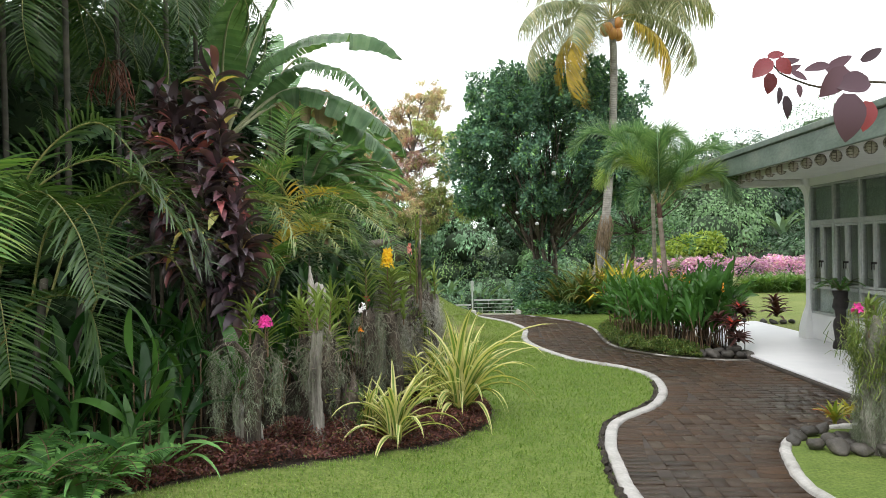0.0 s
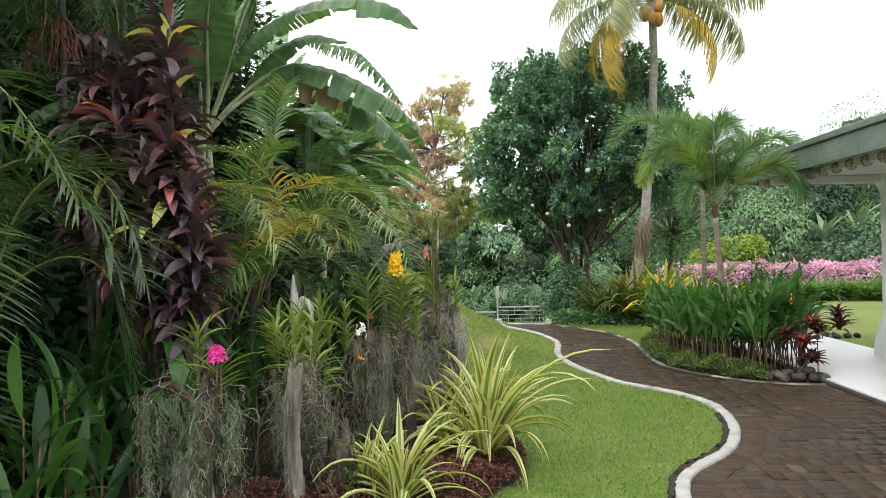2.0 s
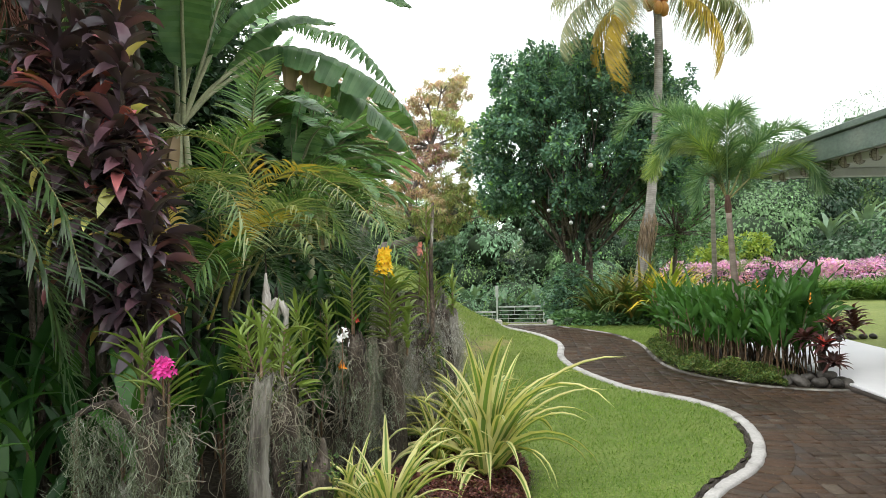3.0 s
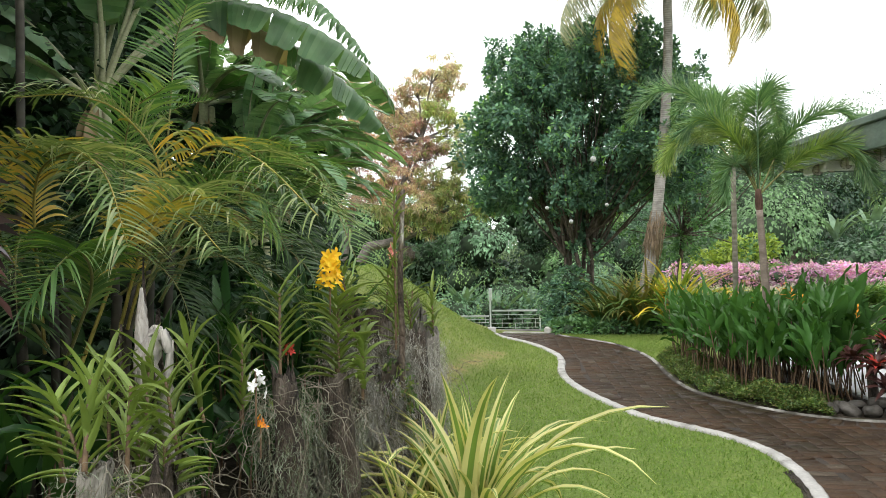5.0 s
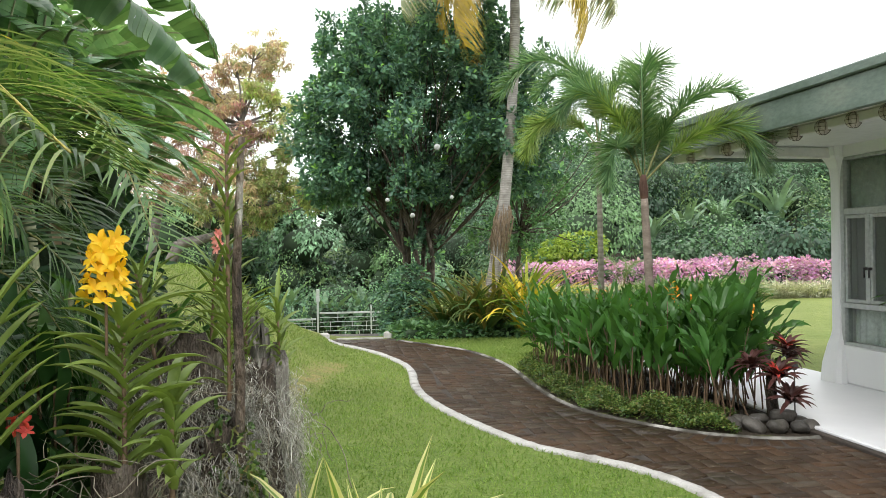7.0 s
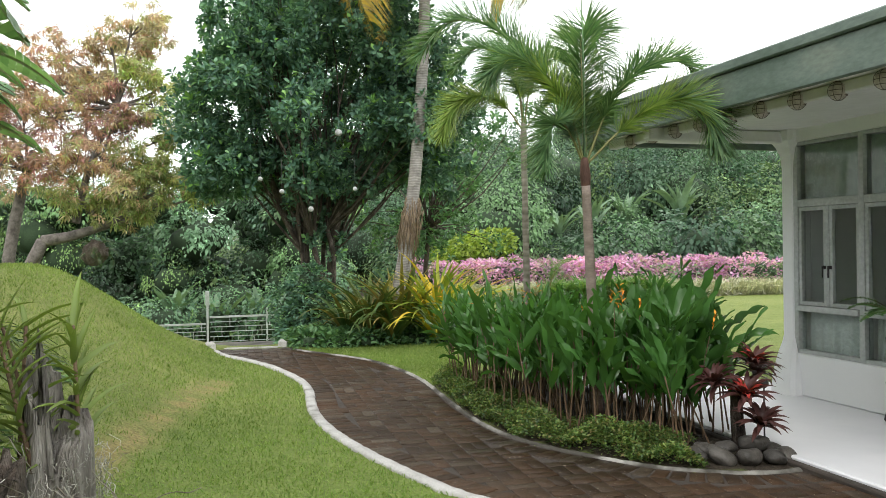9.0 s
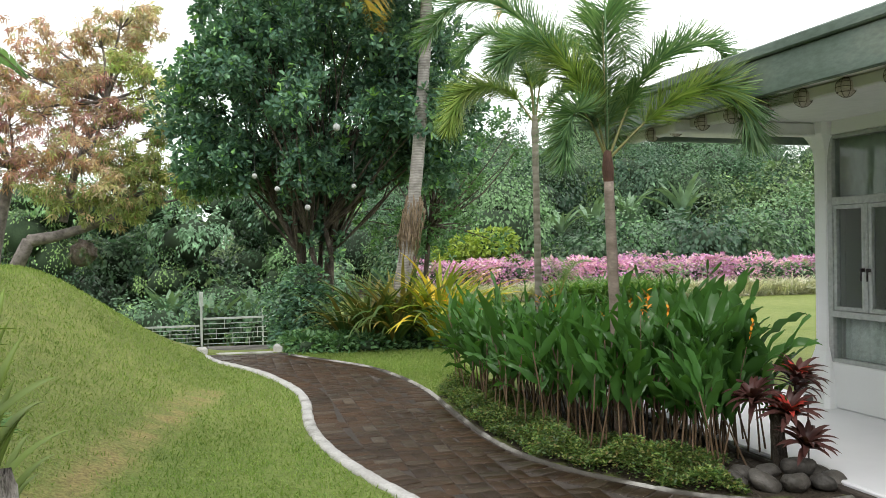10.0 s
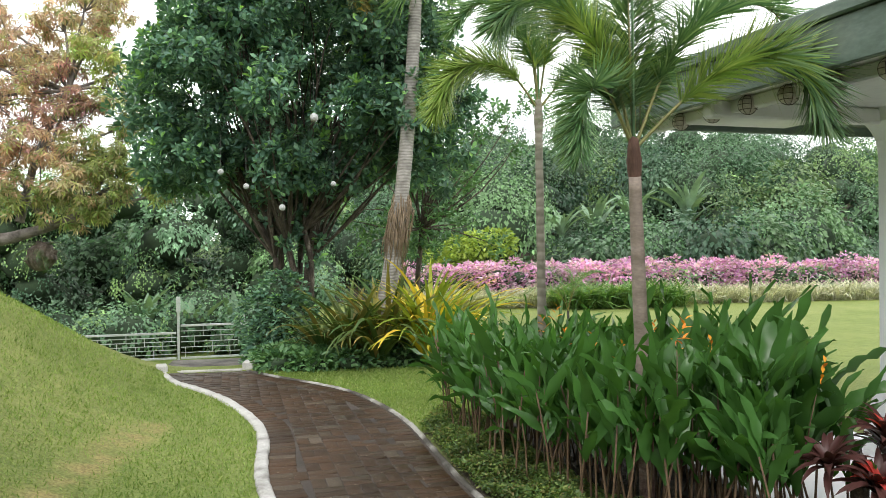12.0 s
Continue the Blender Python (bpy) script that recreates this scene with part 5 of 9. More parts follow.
def big_tree():
    rng = np.random.default_rng(21)
    c0 = np.array([0.60, 18.4, 0.0])
    e = thing("broadleaf_tree", "dense dark-green broadleaf tree with several trunks and hanging lanterns", "tree", at=tuple(c0))
    # crown: clumps through a squarish dome, upright shoots on its top
    cs, rs = [], []
    while len(cs) < 235:
        u = rng.uniform(-1, 1, 3)
        q = (abs(u[0]) ** 2.4 + abs(u[1]) ** 2.4 + abs(u[2]) ** 2.4) ** (1 / 2.4)
        if q > 1 or q < 0.42:
            continue
        wide = 2.55 * (1.0 if u[2] > -0.2 else 1 - 0.55 * (-u[2] - 0.2) / 0.8)
        lump = 1 + 0.16 * noise.noise(Vector((u[0] * 2.2, u[1] * 2.2, u[2] * 2.6)))
        x, z = 0.20 + u[0] * wide * lump, 4.15 + u[2] * 2.05 * lump
        if z < 2.45 and abs(x - 0.2) < 0.9 and u[1] < 0.35:
            continue
        cs.append((x, u[1] * wide * 0.9 * lump, z))
        rs.append(rng.uniform(0.26, 0.50))
    shoots = []
    for k in range(46):
        a, q = rng.uniform(0, 6.283), rng.random() ** 0.5
        x, y = 0.25 + 2.5 * q * math.cos(a), 2.2 * q * math.sin(a)
        shoots.append((x, y, 5.75 + 0.45 * (1 - q * q) + rng.uniform(-0.15, 0.35)))
    for x, y, z in shoots:
        for j in range(4):
            cs.append((x + rng.normal(0, 0.04), y + rng.normal(0, 0.04), z - 0.17 * j))
            rs.append(0.10 + 0.035 * j)
    # loose foliage on the lower stems
    for k in range(16):
        z = rng.uniform(1.35, 2.6)
        a, q = rng.uniform(0, 6.283), (0.15 + 0.36 * (z - 1.0)) * rng.uniform(0.6, 1.1)
        cs.append((q * math.cos(a), q * math.sin(a), z))
        rs.append(rng.uniform(0.10, 0.19))
    for k in range(34):
        sd = -1 if k < 24 else 1
        cs.append((0.2 + sd * rng.uniform(1.35, 2.35), rng.uniform(-1.4, 1.0), rng.uniform(2.65, 3.5)))
        rs.append(rng.uniform(0.22, 0.40))
    # stems fan out from one foot
    wood = []
    tips = [cs[k] for k in range(0, 235, 2) if cs[k][2] > 3.1]
    for k in range(8):
        a = k * 0.785 + 0.5
        m1 = ((0.30 + 0.05 * (k % 3)) * math.cos(a), 0.34 * math.sin(a), 1.45 + 0.22 * (k % 4))
        wood.append(limb((0.10 * math.cos(a), 0.10 * math.sin(a), -0.1), m1, 0.062, 0.042, rng, 0.10))
        near = sorted(tips, key=lambda t: abs(math.atan2(math.sin(math.atan2(t[1], t[0]) - a), math.cos(math.atan2(t[1], t[0]) - a))) + 0.25 * math.hypot(t[0], t[1]))[:16]
        for t in near:
            wood.append(limb(m1, t, 0.026, 0.006, rng, 0.1))
    piece("trunk", smooth(fast_mesh("trunk", *join(wood), M_darkbark)), e)
    P, D = sprig_places(rng, cs, rs, 215, 0.85, 0.25)
    n = len(P)
    yaw = np.arctan2(-D[:, 0], D[:, 1])
    lean = -(1 - np.clip(D[:, 2], -0.2, 1)) * 0.75 + rng.normal(0, 0.25, n)
    bits = []
    for v in range(3):
        k = np.arange(n) % 3 == v
        bits.append(scatter(sprig(9, -0.15, 1.15, BROAD_LEAF, 0.5, v), P[k], rot_rows(yaw[k], lean[k], rng.normal(0, 0.3, k.sum())), 0.120 * rng.uniform(0.8, 1.2, k.sum())))
    piece("crown", smooth(fast_mesh("crown", *join(bits), M_darktree)), e)
    k = rng.choice(n, 90, replace=False)
    k = k[D[k, 1] < 0.2]
    fresh = scatter(sprig(8, 0.1, 1.2, BROAD_LEAF, 0.4, 5), P[k] * np.array([1.03, 1.03, 1.0]) + np.array([0, 0, 0.05]), rot_rows(yaw[k], lean[k], yaw[k] * 0), 0.14 * rng.uniform(0.8, 1.2, len(k)))
    piece("young_leaves", smooth(fast_mesh("young_leaves", *fresh, M_freshleaf)), e, None, "fresh bright green shoots")


BROAD_LEAF = (np.array([(0, 0, 0), (-0.17, 0.35, 0.05), (-0.25, 0.72, 0.03), (0, 1, -0.10), (0.25, 0.72, 0.03), (0.17, 0.35, 0.05)], float), np.array([(0, 3, 2, 1), (0, 5, 4, 3)]))
M_freshleaf = leaf_mat("fresh_tree_leaf", [(0.0, (0.08, 0.17, 0.05)), (1.0, (0.20, 0.32, 0.08))], 0.4, 0.35)
big_tree()


def side_tree():
    """The smaller tree behind the coconut palm."""
    rng = np.random.default_rng(26)
    e = thing("small_tree", "medium green leafy small tree with drooping boughs", "tree", at=(3.1, 22.0, -0.02))
    cs = [(rng.normal(0.1, 0.75), rng.normal(0, 0.5), rng.uniform(1.4, 4.6)) for k in range(80)]
    cs += [(0.6 + 0.42 * k * 0.5 + rng.normal(0, 0.12), rng.normal(0, 0.2), 3.7 + 0.13 * k + rng.normal(0, 0.15)) for k in range(11)]
    rs = [rng.uniform(0.18, 0.36) for c in cs]
    wood = [limb((0, 0, -0.1), (0.1, 0, 2.0), 0.07, 0.05, rng, 0.05)] + [limb((0.1, 0, 2.0), c, 0.025, 0.006, rng, 0.1) for c in cs[::2]]
    piece("trunk", smooth(fast_mesh("trunk", *join(wood), M_darkbark)), e)
    P, D = sprig_places(rng, cs, rs, 95, 0.85, 0.3)
    n = len(P)
    V, F = scatter(sprig(9, -0.7, 0.7, BROAD_LEAF, 0.5, 8), P, rot_rows(np.arctan2(-D[:, 0], D[:, 1]), rng.normal(-0.5, 0.4, n), rng.normal(0, 0.4, n)), 0.12 * rng.uniform(0.7, 1.2, n))
    piece("crown", smooth(fast_mesh("crown", V, F, M_ferny)), e)


M_ferny = leaf_mat("fern_cover_leaf", [(0.0, (0.025, 0.060, 0.030)), (1.0, (0.085, 0.145, 0.060))], 0.45, 0.25, gain=2.1)
side_tree()


def ball_lights():
    rng = np.random.default_rng(3)
    me = lantern_mesh(0.07)
    me.materials[0] = M_whiteball
    for (x, y, z, s) in ((0.875, 16.0, 3.34, 1.25), (0.44, 16.5, 2.17, 1.0), (0.0, 15.8, 2.41, 0.85), (1.12, 16.0, 2.46, 0.8), (-0.32, 15.85, 2.6, 0.85)):
        e = thing("hanging_ball", "white round lantern ball hanging on a cord in the tree", "lantern", "ball lanterns in the tree", at=(x, y, z))
        piece("ball", me, e, Matrix.Scale(s * 0.68, 4))
        piece("cord", fast_mesh("cord", *tube([(0, 0, 0.05), (0, 0, 0.5)], 0.002, 4), M_wire), e)


M_whiteball = solid_mat("pale_ball", [(0.3, (0.36, 0.37, 0.37)), (0.7, (0.52, 0.53, 0.53))], 0.6, 30, bumps=0.4)
ball_lights()


def hue_leaf(name, rough=0.5, trans=0.4):
    """A thin leaf whose colour comes with the leaf itself (its age)."""
    m, nt, p, out = shader(name)
    att = nt.nodes.new("ShaderNodeAttribute")
    att.attribute_name = "hue"
    geo = nt.nodes.new("ShaderNodeNewGeometry")
    col = mix_col(nt, 1.0, att.outputs["Color"], ramp_node(nt, geo.outputs["Random Per Island"], [(0.0, (0.72,) * 3), (1.0, (1.2,) * 3)]), "MULTIPLY")
    nt.links.new(col, p.inputs["Base Color"])
    p.inputs["Roughness"].default_value = rough
    tr = nt.nodes.new("ShaderNodeBsdfTranslucent")
    nt.links.new(col, tr.inputs["Color"])
    mx = nt.nodes.new("ShaderNodeMixShader")
    mx.inputs["Fac"].default_value = trans
    nt.links.new(p.outputs[0], mx.inputs[1])
    nt.links.new(tr.outputs[0], mx.inputs[2])
    nt.links.new(mx.outputs[0], out.inputs["Surface"])
    return m


M_mango = hue_leaf("mango_leaf", 0.5, 0.5)
M_mangobark = solid_mat("grey_mango_bark", [(0.3, (0.09, 0.078, 0.07)), (0.7, (0.27, 0.24, 0.22))], 0.9, 9, bumps=0.8, bdist=0.02)


def mango_tree():
    """Airy boughs of drooping leaf sprays, each bough at its own age: straw, lime, orange-brown, pink-brown or olive."""
    rng = np.random.default_rng(22)
    x0, y0 = -5.7, 21.0
    z0 = float(height(x0, y0))
    e = thing("mango_tree", "spreading mango tree with straw, lime and orange-brown young leaves", "tree", at=(x0, y0, z0))
    straw, lime, rust, rose, olive = (0.66, 0.56, 0.33), (0.52, 0.60, 0.20), (0.60, 0.42, 0.26), (0.56, 0.36, 0.28), (0.32, 0.37, 0.13)
    boughs = [(-3.15, 0.0, 6.15, 0.62, straw), (-2.75, 0.1, 5.95, 0.42, straw), (-3.55, 0.1, 5.75, 0.5, straw), (-2.52, -0.1, 4.95, 0.42, lime), (-2.70, -0.2, 4.55, 0.34, lime), (-2.35, 0.0, 3.95, 0.40, olive),
              (-4.55, 0.2, 5.65, 0.62, rust), (-5.1, 0.3, 5.2, 0.7, rust), (-4.3, 0.0, 4.95, 0.55, straw), (-4.6, -0.2, 4.35, 0.55, rust), (-3.75, -0.2, 4.6, 0.5, rose), (-3.45, -0.4, 4.05, 0.5, rose), (-3.95, -0.4, 3.75, 0.45, rose),
              (-5.3, 0.1, 4.2, 0.7, rose), (-5.9, 0.0, 4.9, 0.8, rust), (-6.6, 0.2, 4.3, 0.9, rose), (-6.3, 0.2, 5.7, 0.8, rust), (-4.9, -0.5, 3.3, 0.5, rose), (-5.6, -0.4, 3.3, 0.6, rust), (-6.5, -0.4, 3.2, 0.8, rose),
              (-4.2, -0.7, 3.1, 0.5, rust), (-3.5, -0.8, 3.15, 0.5, rust), (-2.95, -0.6, 3.35, 0.45, olive), (-2.45, -0.7, 3.2, 0.4, olive), (-2.05, -0.7, 2.95, 0.33, lime), (-2.5, -0.9, 2.75, 0.4, olive), (-3.1, -1.0, 2.8, 0.4, straw),
              (-3.05, -0.7, 2.35, 0.35, olive), (-3.6, -0.9, 2.55, 0.35, olive), (-3.0, -0.2, 5.3, 0.3, lime), (-3.9, 0.3, 5.3, 0.4, straw), (-1.85, -0.8, 2.6, 0.25, olive), (-4.3, -0.9, 2.6, 0.3, olive)]
    wood, P, D, H = [], [], [], []
    fork = (0.95, -0.6, 1.75 - z0)
    wood.append(limb((0, 0, -0.2), (0.1, -0.1, 1.1), 0.22, 0.19, rng, 0.03))
    wood.append(limb((0.1, -0.1, 1.1), fork, 0.16, 0.13, rng, 0.05))
    wood.append(limb(fork, (3.3, -0.8, 2.55 - z0), 0.12, 0.05, rng, 0.06))
    wood.append(limb((0.1, -0.1, 1.1), (0.6, 0.1, 3.6 - z0), 0.15, 0.09, rng, 0.05))
    wood.append(limb((1.6, -0.7, 2.1 - z0), (2.3, -0.2, 4.6 - z0), 0.08, 0.045, rng, 0.05))
    forks = [np.array(f) for f in (fork, (1.9, -0.7, 2.25 - z0), (2.7, -0.75, 2.45 - z0), (0.5, 0.0, 3.2 - z0), (2.05, -0.45, 3.4 - z0), (2.3, -0.2, 4.5 - z0))]
    for x, y, z, r, hue in boughs:
        c = np.array([x - x0, y, z - z0])
        f = min(forks, key=lambda q: np.linalg.norm(q - c) + (2 if q[2] > c[2] + 0.2 else 0))
        wood.append(limb(f, c, 0.040, 0.016, rng, 0.08))
        m = int(6 + 20 * r)
        sub = c + rng.normal(0, 1, (m, 3)) * np.array([0.56, 0.5, 0.46]) * r
        for q in sub[::2]:
            wood.append(limb(c - np.array([0, 0, 0.25 * r]), q, 0.012, 0.004, rng, 0.12, 4))
        p, d = sprig_places(rng, sub, rng.uniform(0.12, 0.24, m), 330, 0.6, 0.45)
        P.append(p), D.append(d)
        tone = np.array(hue) * rng.uniform(0.8, 1.2, (len(p), 1)) * (1 + rng.normal(0, 0.10, (len(p), 3)))
        mixin = np.array((straw, lime, olive, rust))[rng.integers(0, 4, len(p))]
        H.append(np.where(rng.random((len(p), 1)) < 0.22, mixin, tone))
    P, D, H = np.concatenate(P), np.concatenate(D), np.concatenate(H)
    n = len(P)
    t = sprig(8, -1.15, 0.25, NARROW_CARD, 0.25, 3)
    V, F = scatter(t, P, rot_rows(rng.uniform(0, 6.283, n), rng.normal(0, 0.3, n), rng.normal(0, 0.3, n)), 0.135 * rng.uniform(0.75, 1.25, n))
    me = fast_mesh("crown", V, F, M_mango)
    at = me.color_attributes.new("hue", "FLOAT_COLOR", "POINT")
    col = np.repeat(np.concatenate([np.clip(H, 0.02, 0.8), np.ones((n, 1))], 1), len(t[0]), axis=0)
    at.data.foreach_set("color", col.astype(np.float32).ravel())
    piece("trunk", smooth(fast_mesh("trunk", *join(wood), M_mangobark)), e)
    piece("crown", me, e)


mango_tree()


# ---- hillside jungle, hedges ----
M_hill = hue_leaf("hillside_leaf", 0.45, 0.3)


def jungle():
    rng = np.random.default_rng(41)
    cen, rad = [], []
    for k in range(560):
        y = 29 + 32 * rng.random() ** 1.4
        x = rng.uniform(-26, 36)
        r = rng.choice((0.7, 1.0, 1.4, 2.2)) * rng.uniform(0.8, 1.15) * (0.8 + (y - 29) / 55)
        if x > 2 and y < 30.5:
            r *= 0.7
        low = 0.5 * min(1, max(0, (x - 2) / 6)) * min(1, max(0, (y - 38) / 10))
        cen.append((x, y, float(height(x, y)) + r * rng.uniform(0.1, 0.95) - low))
        rad.append(r)
    for k in range(70):
        x, y = rng.uniform(-9, 1.2), rng.uniform(26.3, 29.5)
        r = rng.uniform(0.5, 1.1)
        cen.append((x, y, float(height(x, y)) + r * 0.5))
        rad.append(r)
    for k in range(90):
        x, y = rng.uniform(-11, 1.5), rng.uniform(30, 36)
        r = rng.uniform(0.6, 1.3)
        cen.append((x, y, rng.uniform(0.2, 3.3)))
        rad.append(r)
    c, r = np.array(cen), np.array(rad)
    leafy = rng.choice((0.75, 1.0, 1.0, 1.35), len(c))
    n = 480000
    ix = rng.choice(len(c), n, p=r ** 2 / (r ** 2).sum())
    u = rng.standard_normal((n, 3))
    u /= np.linalg.norm(u, axis=1)[:, None]
    u[:, 2] = np.abs(u[:, 2] + 0.25) - 0.25
    u[:, 1] = np.where(u[:, 1] > 0.35, -u[:, 1], u[:, 1])
    lump = np.array([noise.noise(Vector((a * 2.2 + q * 0.7, b * 2.2, w * 2.2))) for (a, b, w), q in zip(u[:40000], ix[:40000])])
    lump = np.clip(np.resize(lump, n), -0.5, 0.3)
    ix = np.resize(ix[:40000], n)
    u = u[np.arange(n) % 40000] + rng.normal(0, 0.10, (n, 3))
    u /= np.linalg.norm(u, axis=1)[:, None]
    P = c[ix] + u * (r[ix] * (0.80 + 0.50 * lump + 0.20 * rng.random(n)))[:, None] * np.array([1, 1, 1.0])
    yaw = np.arctan2(-u[:, 0], u[:, 1]) + rng.normal(0, 0.6, n)
    R = rot_rows(yaw, np.arcsin(np.clip(u[:, 2], -1, 1)) - 1.05 + rng.normal(0, 0.40, n), rng.normal(0, 0.40, n))
    V, F = scatter(CARD_LEAF, P, R, rng.uniform(0.10, 0.21, n) * leafy[ix] * np.where((c[ix, 1] < 31) & (c[ix, 0] < 3), 0.68, 1.0))
    kinds = np.array([(0.066, 0.145, 0.066), (0.094, 0.190, 0.080), (0.128, 0.235, 0.096), (0.052, 0.115, 0.062), (0.160, 0.260, 0.088), (0.104, 0.185, 0.104)])
    hue = kinds[rng.integers(0, len(kinds), len(c))][ix] * rng.uniform(0.65, 1.3, (len(c), 1))[ix] * rng.uniform(0.85, 1.15, (n, 1))
    hue = hue * np.where((c[ix, 1] < 31) & (c[ix, 0] < 3), 1.5, 1.0)[:, None]
    hue = np.where(rng.random((n, 1)) < 0.03, hue * 1.7, hue)
    hue = np.concatenate([hue, np.ones((n, 1))], 1)
    m = len(F)
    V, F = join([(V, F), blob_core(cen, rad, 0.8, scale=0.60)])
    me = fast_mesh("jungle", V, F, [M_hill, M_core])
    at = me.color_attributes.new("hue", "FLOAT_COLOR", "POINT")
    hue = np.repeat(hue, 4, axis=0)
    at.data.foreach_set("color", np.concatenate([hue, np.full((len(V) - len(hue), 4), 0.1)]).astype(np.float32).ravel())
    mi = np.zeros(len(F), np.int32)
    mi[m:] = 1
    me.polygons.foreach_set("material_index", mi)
    tagged(new("hillside_jungle", me), "dense green tropical growth covering the hillside", "jungle", kind="stuff")


jungle()


def hedge(name, label, x0, x1, y0, y1, h, count, size, tmpl, mat, r=0.45, seed=1, core=True, jit=0.12):
    rng = np.random.default_rng(seed)
    n = int((x1 - x0) * (y1 - y0 + 0.4) * 3 / r)
    cen = [(rng.uniform(x0, x1), rng.uniform(y0, y1), h - r * 0.8 + rng.normal(0, jit)) for k in range(n)] + [(rng.uniform(x0, x1), y0 + 0.1, rng.uniform(0.1, h * 0.5)) for k in range(n // 2)]
    me = leafy_mesh(name, rng, cen, [r] * len(cen), count, size, tmpl, mat, 0.8, core=core, shell=0.75)
    return tagged(new(name, me), label, "hedge", kind="stuff")


hedge("bougainvillea_hedge", "long hedge covered in pink bougainvillea flowers", 3.4, 24, 26.3, 27.3, 1.0, 46000, 0.105, CARD_LEAF, M_pink, r=0.36, seed=2, core=False, jit=0.09)
hedge("pink_hedge_leaves", "green leaves of the bougainvillea hedge", 3.4, 24, 26.3, 27.5, 0.86, 16000, 0.12, CARD_LEAF, M_jungle, r=0.36, seed=3, core=True, jit=0.06)
hedge("lime_shrub", "yellow-green shrub behind the pink hedge", 4.6, 7.0, 28.8, 29.8, 1.45, 4500, 0.15, SMALL_LEAF, M_lime, r=0.32, seed=4, core=False, jit=0.3)


def tuft_border(name, label, x0, x1, y0, y1, n, L, W, mat, seed):
    rng = np.random.default_rng(seed)
    t = blade(1.0, W / L, 2, 1.6, 0.2, 1.35, 0.3)
    P = np.stack([rng.uniform(x0, x1, n), rng.uniform(y0, y1, n), np.zeros(n) - 0.02], 1)
    R = rot_rows(rng.uniform(0, 6.28, n), rng.normal(0, 0.2, n), rng.normal(0, 0.2, n))
    V, F = scatter(t, P, R, L * rng.uniform(0.6, 1.15, n))
    return tagged(new(name, fast_mesh(name, V, F, mat)), label, "border plants", kind="stuff")


tuft_border("silver_border", "pale silvery border grass in front of the pink hedge", 3.6, 24, 25.1, 26.2, 15000, 0.80, 0.034, M_greygrass, 5)
tuft_border("green_border", "tall green strap-leaved border in front of the hedge", 7.0, 10.3, 24.3, 25.3, 2600, 1.0, 0.05, M_areca, 6)

# ---- planting at the foot of the coconut palm ----
for k, (x, y, n, L, m, lab) in enumerate(((2.35, 15.95, 90, 1.35, M_crinum, "yellow"), (2.70, 16.15, 80, 1.4, M_crinum, "yellow"), (2.45, 16.4, 50, 1.5, M_crinum, "yellow"),
                                          (1.70, 16.0, 70, 1.25, M_crinum_d, "olive"), (1.35, 16.2, 70, 1.25, M_crinum_d, "olive"), (1.9, 16.3, 60, 1.4, M_crinum_d, "olive"), (1.0, 16.5, 50, 1.1, M_crinum_d, "olive"))):
    strap_clump(lab + "_strap_plant", ("large yellow-green arching strap-leaf clump by the coconut palm" if lab == "yellow" else "olive arching strap-leaf clump under the tree"), "strap plant", x, y, n, L * 1.15, 0.08, m, (0.95, 1.5), (0.7, 2.1), seed=k + 1, z=0.0, group="strap plants under the tree")


def low_shrub(name, label, places, count, size, mat, seed, tmpl=LEAF6, flat=0.6):
    rng = np.random.default_rng(seed)
    cen = [(x, y, float(height(x, y)) + r * 0.35 + dz) for x, y, r, dz in places]
    me = leafy_mesh(name, rng, cen, [p[2] for p in places], count, size, tmpl, mat, flat, shell=0.7)
    return tagged(new(name, me), label, "shrub", kind="stuff")


rs = np.random.default_rng(12)
low_shrub("fern_cover", "low dark-green fern cover beneath the tree", [(rs.uniform(0.15, 3.0), rs.uniform(15.9, 17.2), rs.uniform(0.18, 0.30), -0.03) for k in range(90)], 15000, 0.09, M_ferny, 1)
low_shrub("dark_shrub", "rounded dark-green shrub against the tree trunks", [(0.25, 17.6, 0.42, 0.2), (0.5, 17.5, 0.42, 0.45), (0.15, 18.0, 0.45, 0.5), (0.4, 17.7, 0.38, 0.85), (0.15, 17.4, 0.32, 0.0)], 4500, 0.08, M_darktree, 2, flat=0.95)

# ---- gate ----
def gate():
    e = thing("gate", "low galvanised steel gate with a tall post", "gate", at=(-2.17, 25.3, -1.1), rz=7)
    part("post", add_box(box(-0.028, -0.028, -0.2, 0.028, 0.028, 1.20, bevel=0.006), -0.05, -0.05, 1.2, 0.05, 0.05, 1.56, bevel=0.008), M_metal, e, "tall square steel post")
    part("post", box(1.50, -0.022, -0.2, 1.545, 0.022, 1.08, bevel=0.006), M_metal, e)
    part("post", box(-2.76, -0.03, -0.2, -2.70, 0.03, 0.6, bevel=0.006), M_metal, e)
    for x0, x1, zs in ((0.05, 1.90, (0.10, 0.87)), (-2.70, -0.05, (0.10, 0.70))):
        for z in zs:
            part("rail", box(x0, -0.02, z - 0.025, x1, 0.02, z + 0.025, bevel=0.005), M_metal, e)
        for k in range(1, 6):
            z = zs[0] + (zs[1] - zs[0]) * k / 6
            part("bar", box(x0, -0.008, z - 0.008, x1, 0.008, z + 0.008), M_metal, e)
        nn = int((x1 - x0) / 0.19)
        for k in range(nn):
            x = x0 + (k + 0.5) * (x1 - x0) / nn
            a = zs[0] + (zs[1] - zs[0]) * ((k * 2) % 5) / 6
            part("picket", box(x - 0.007, -0.007, a, x + 0.007, 0.007, a + (zs[1] - zs[0]) / 3), M_metal, e)


gate()

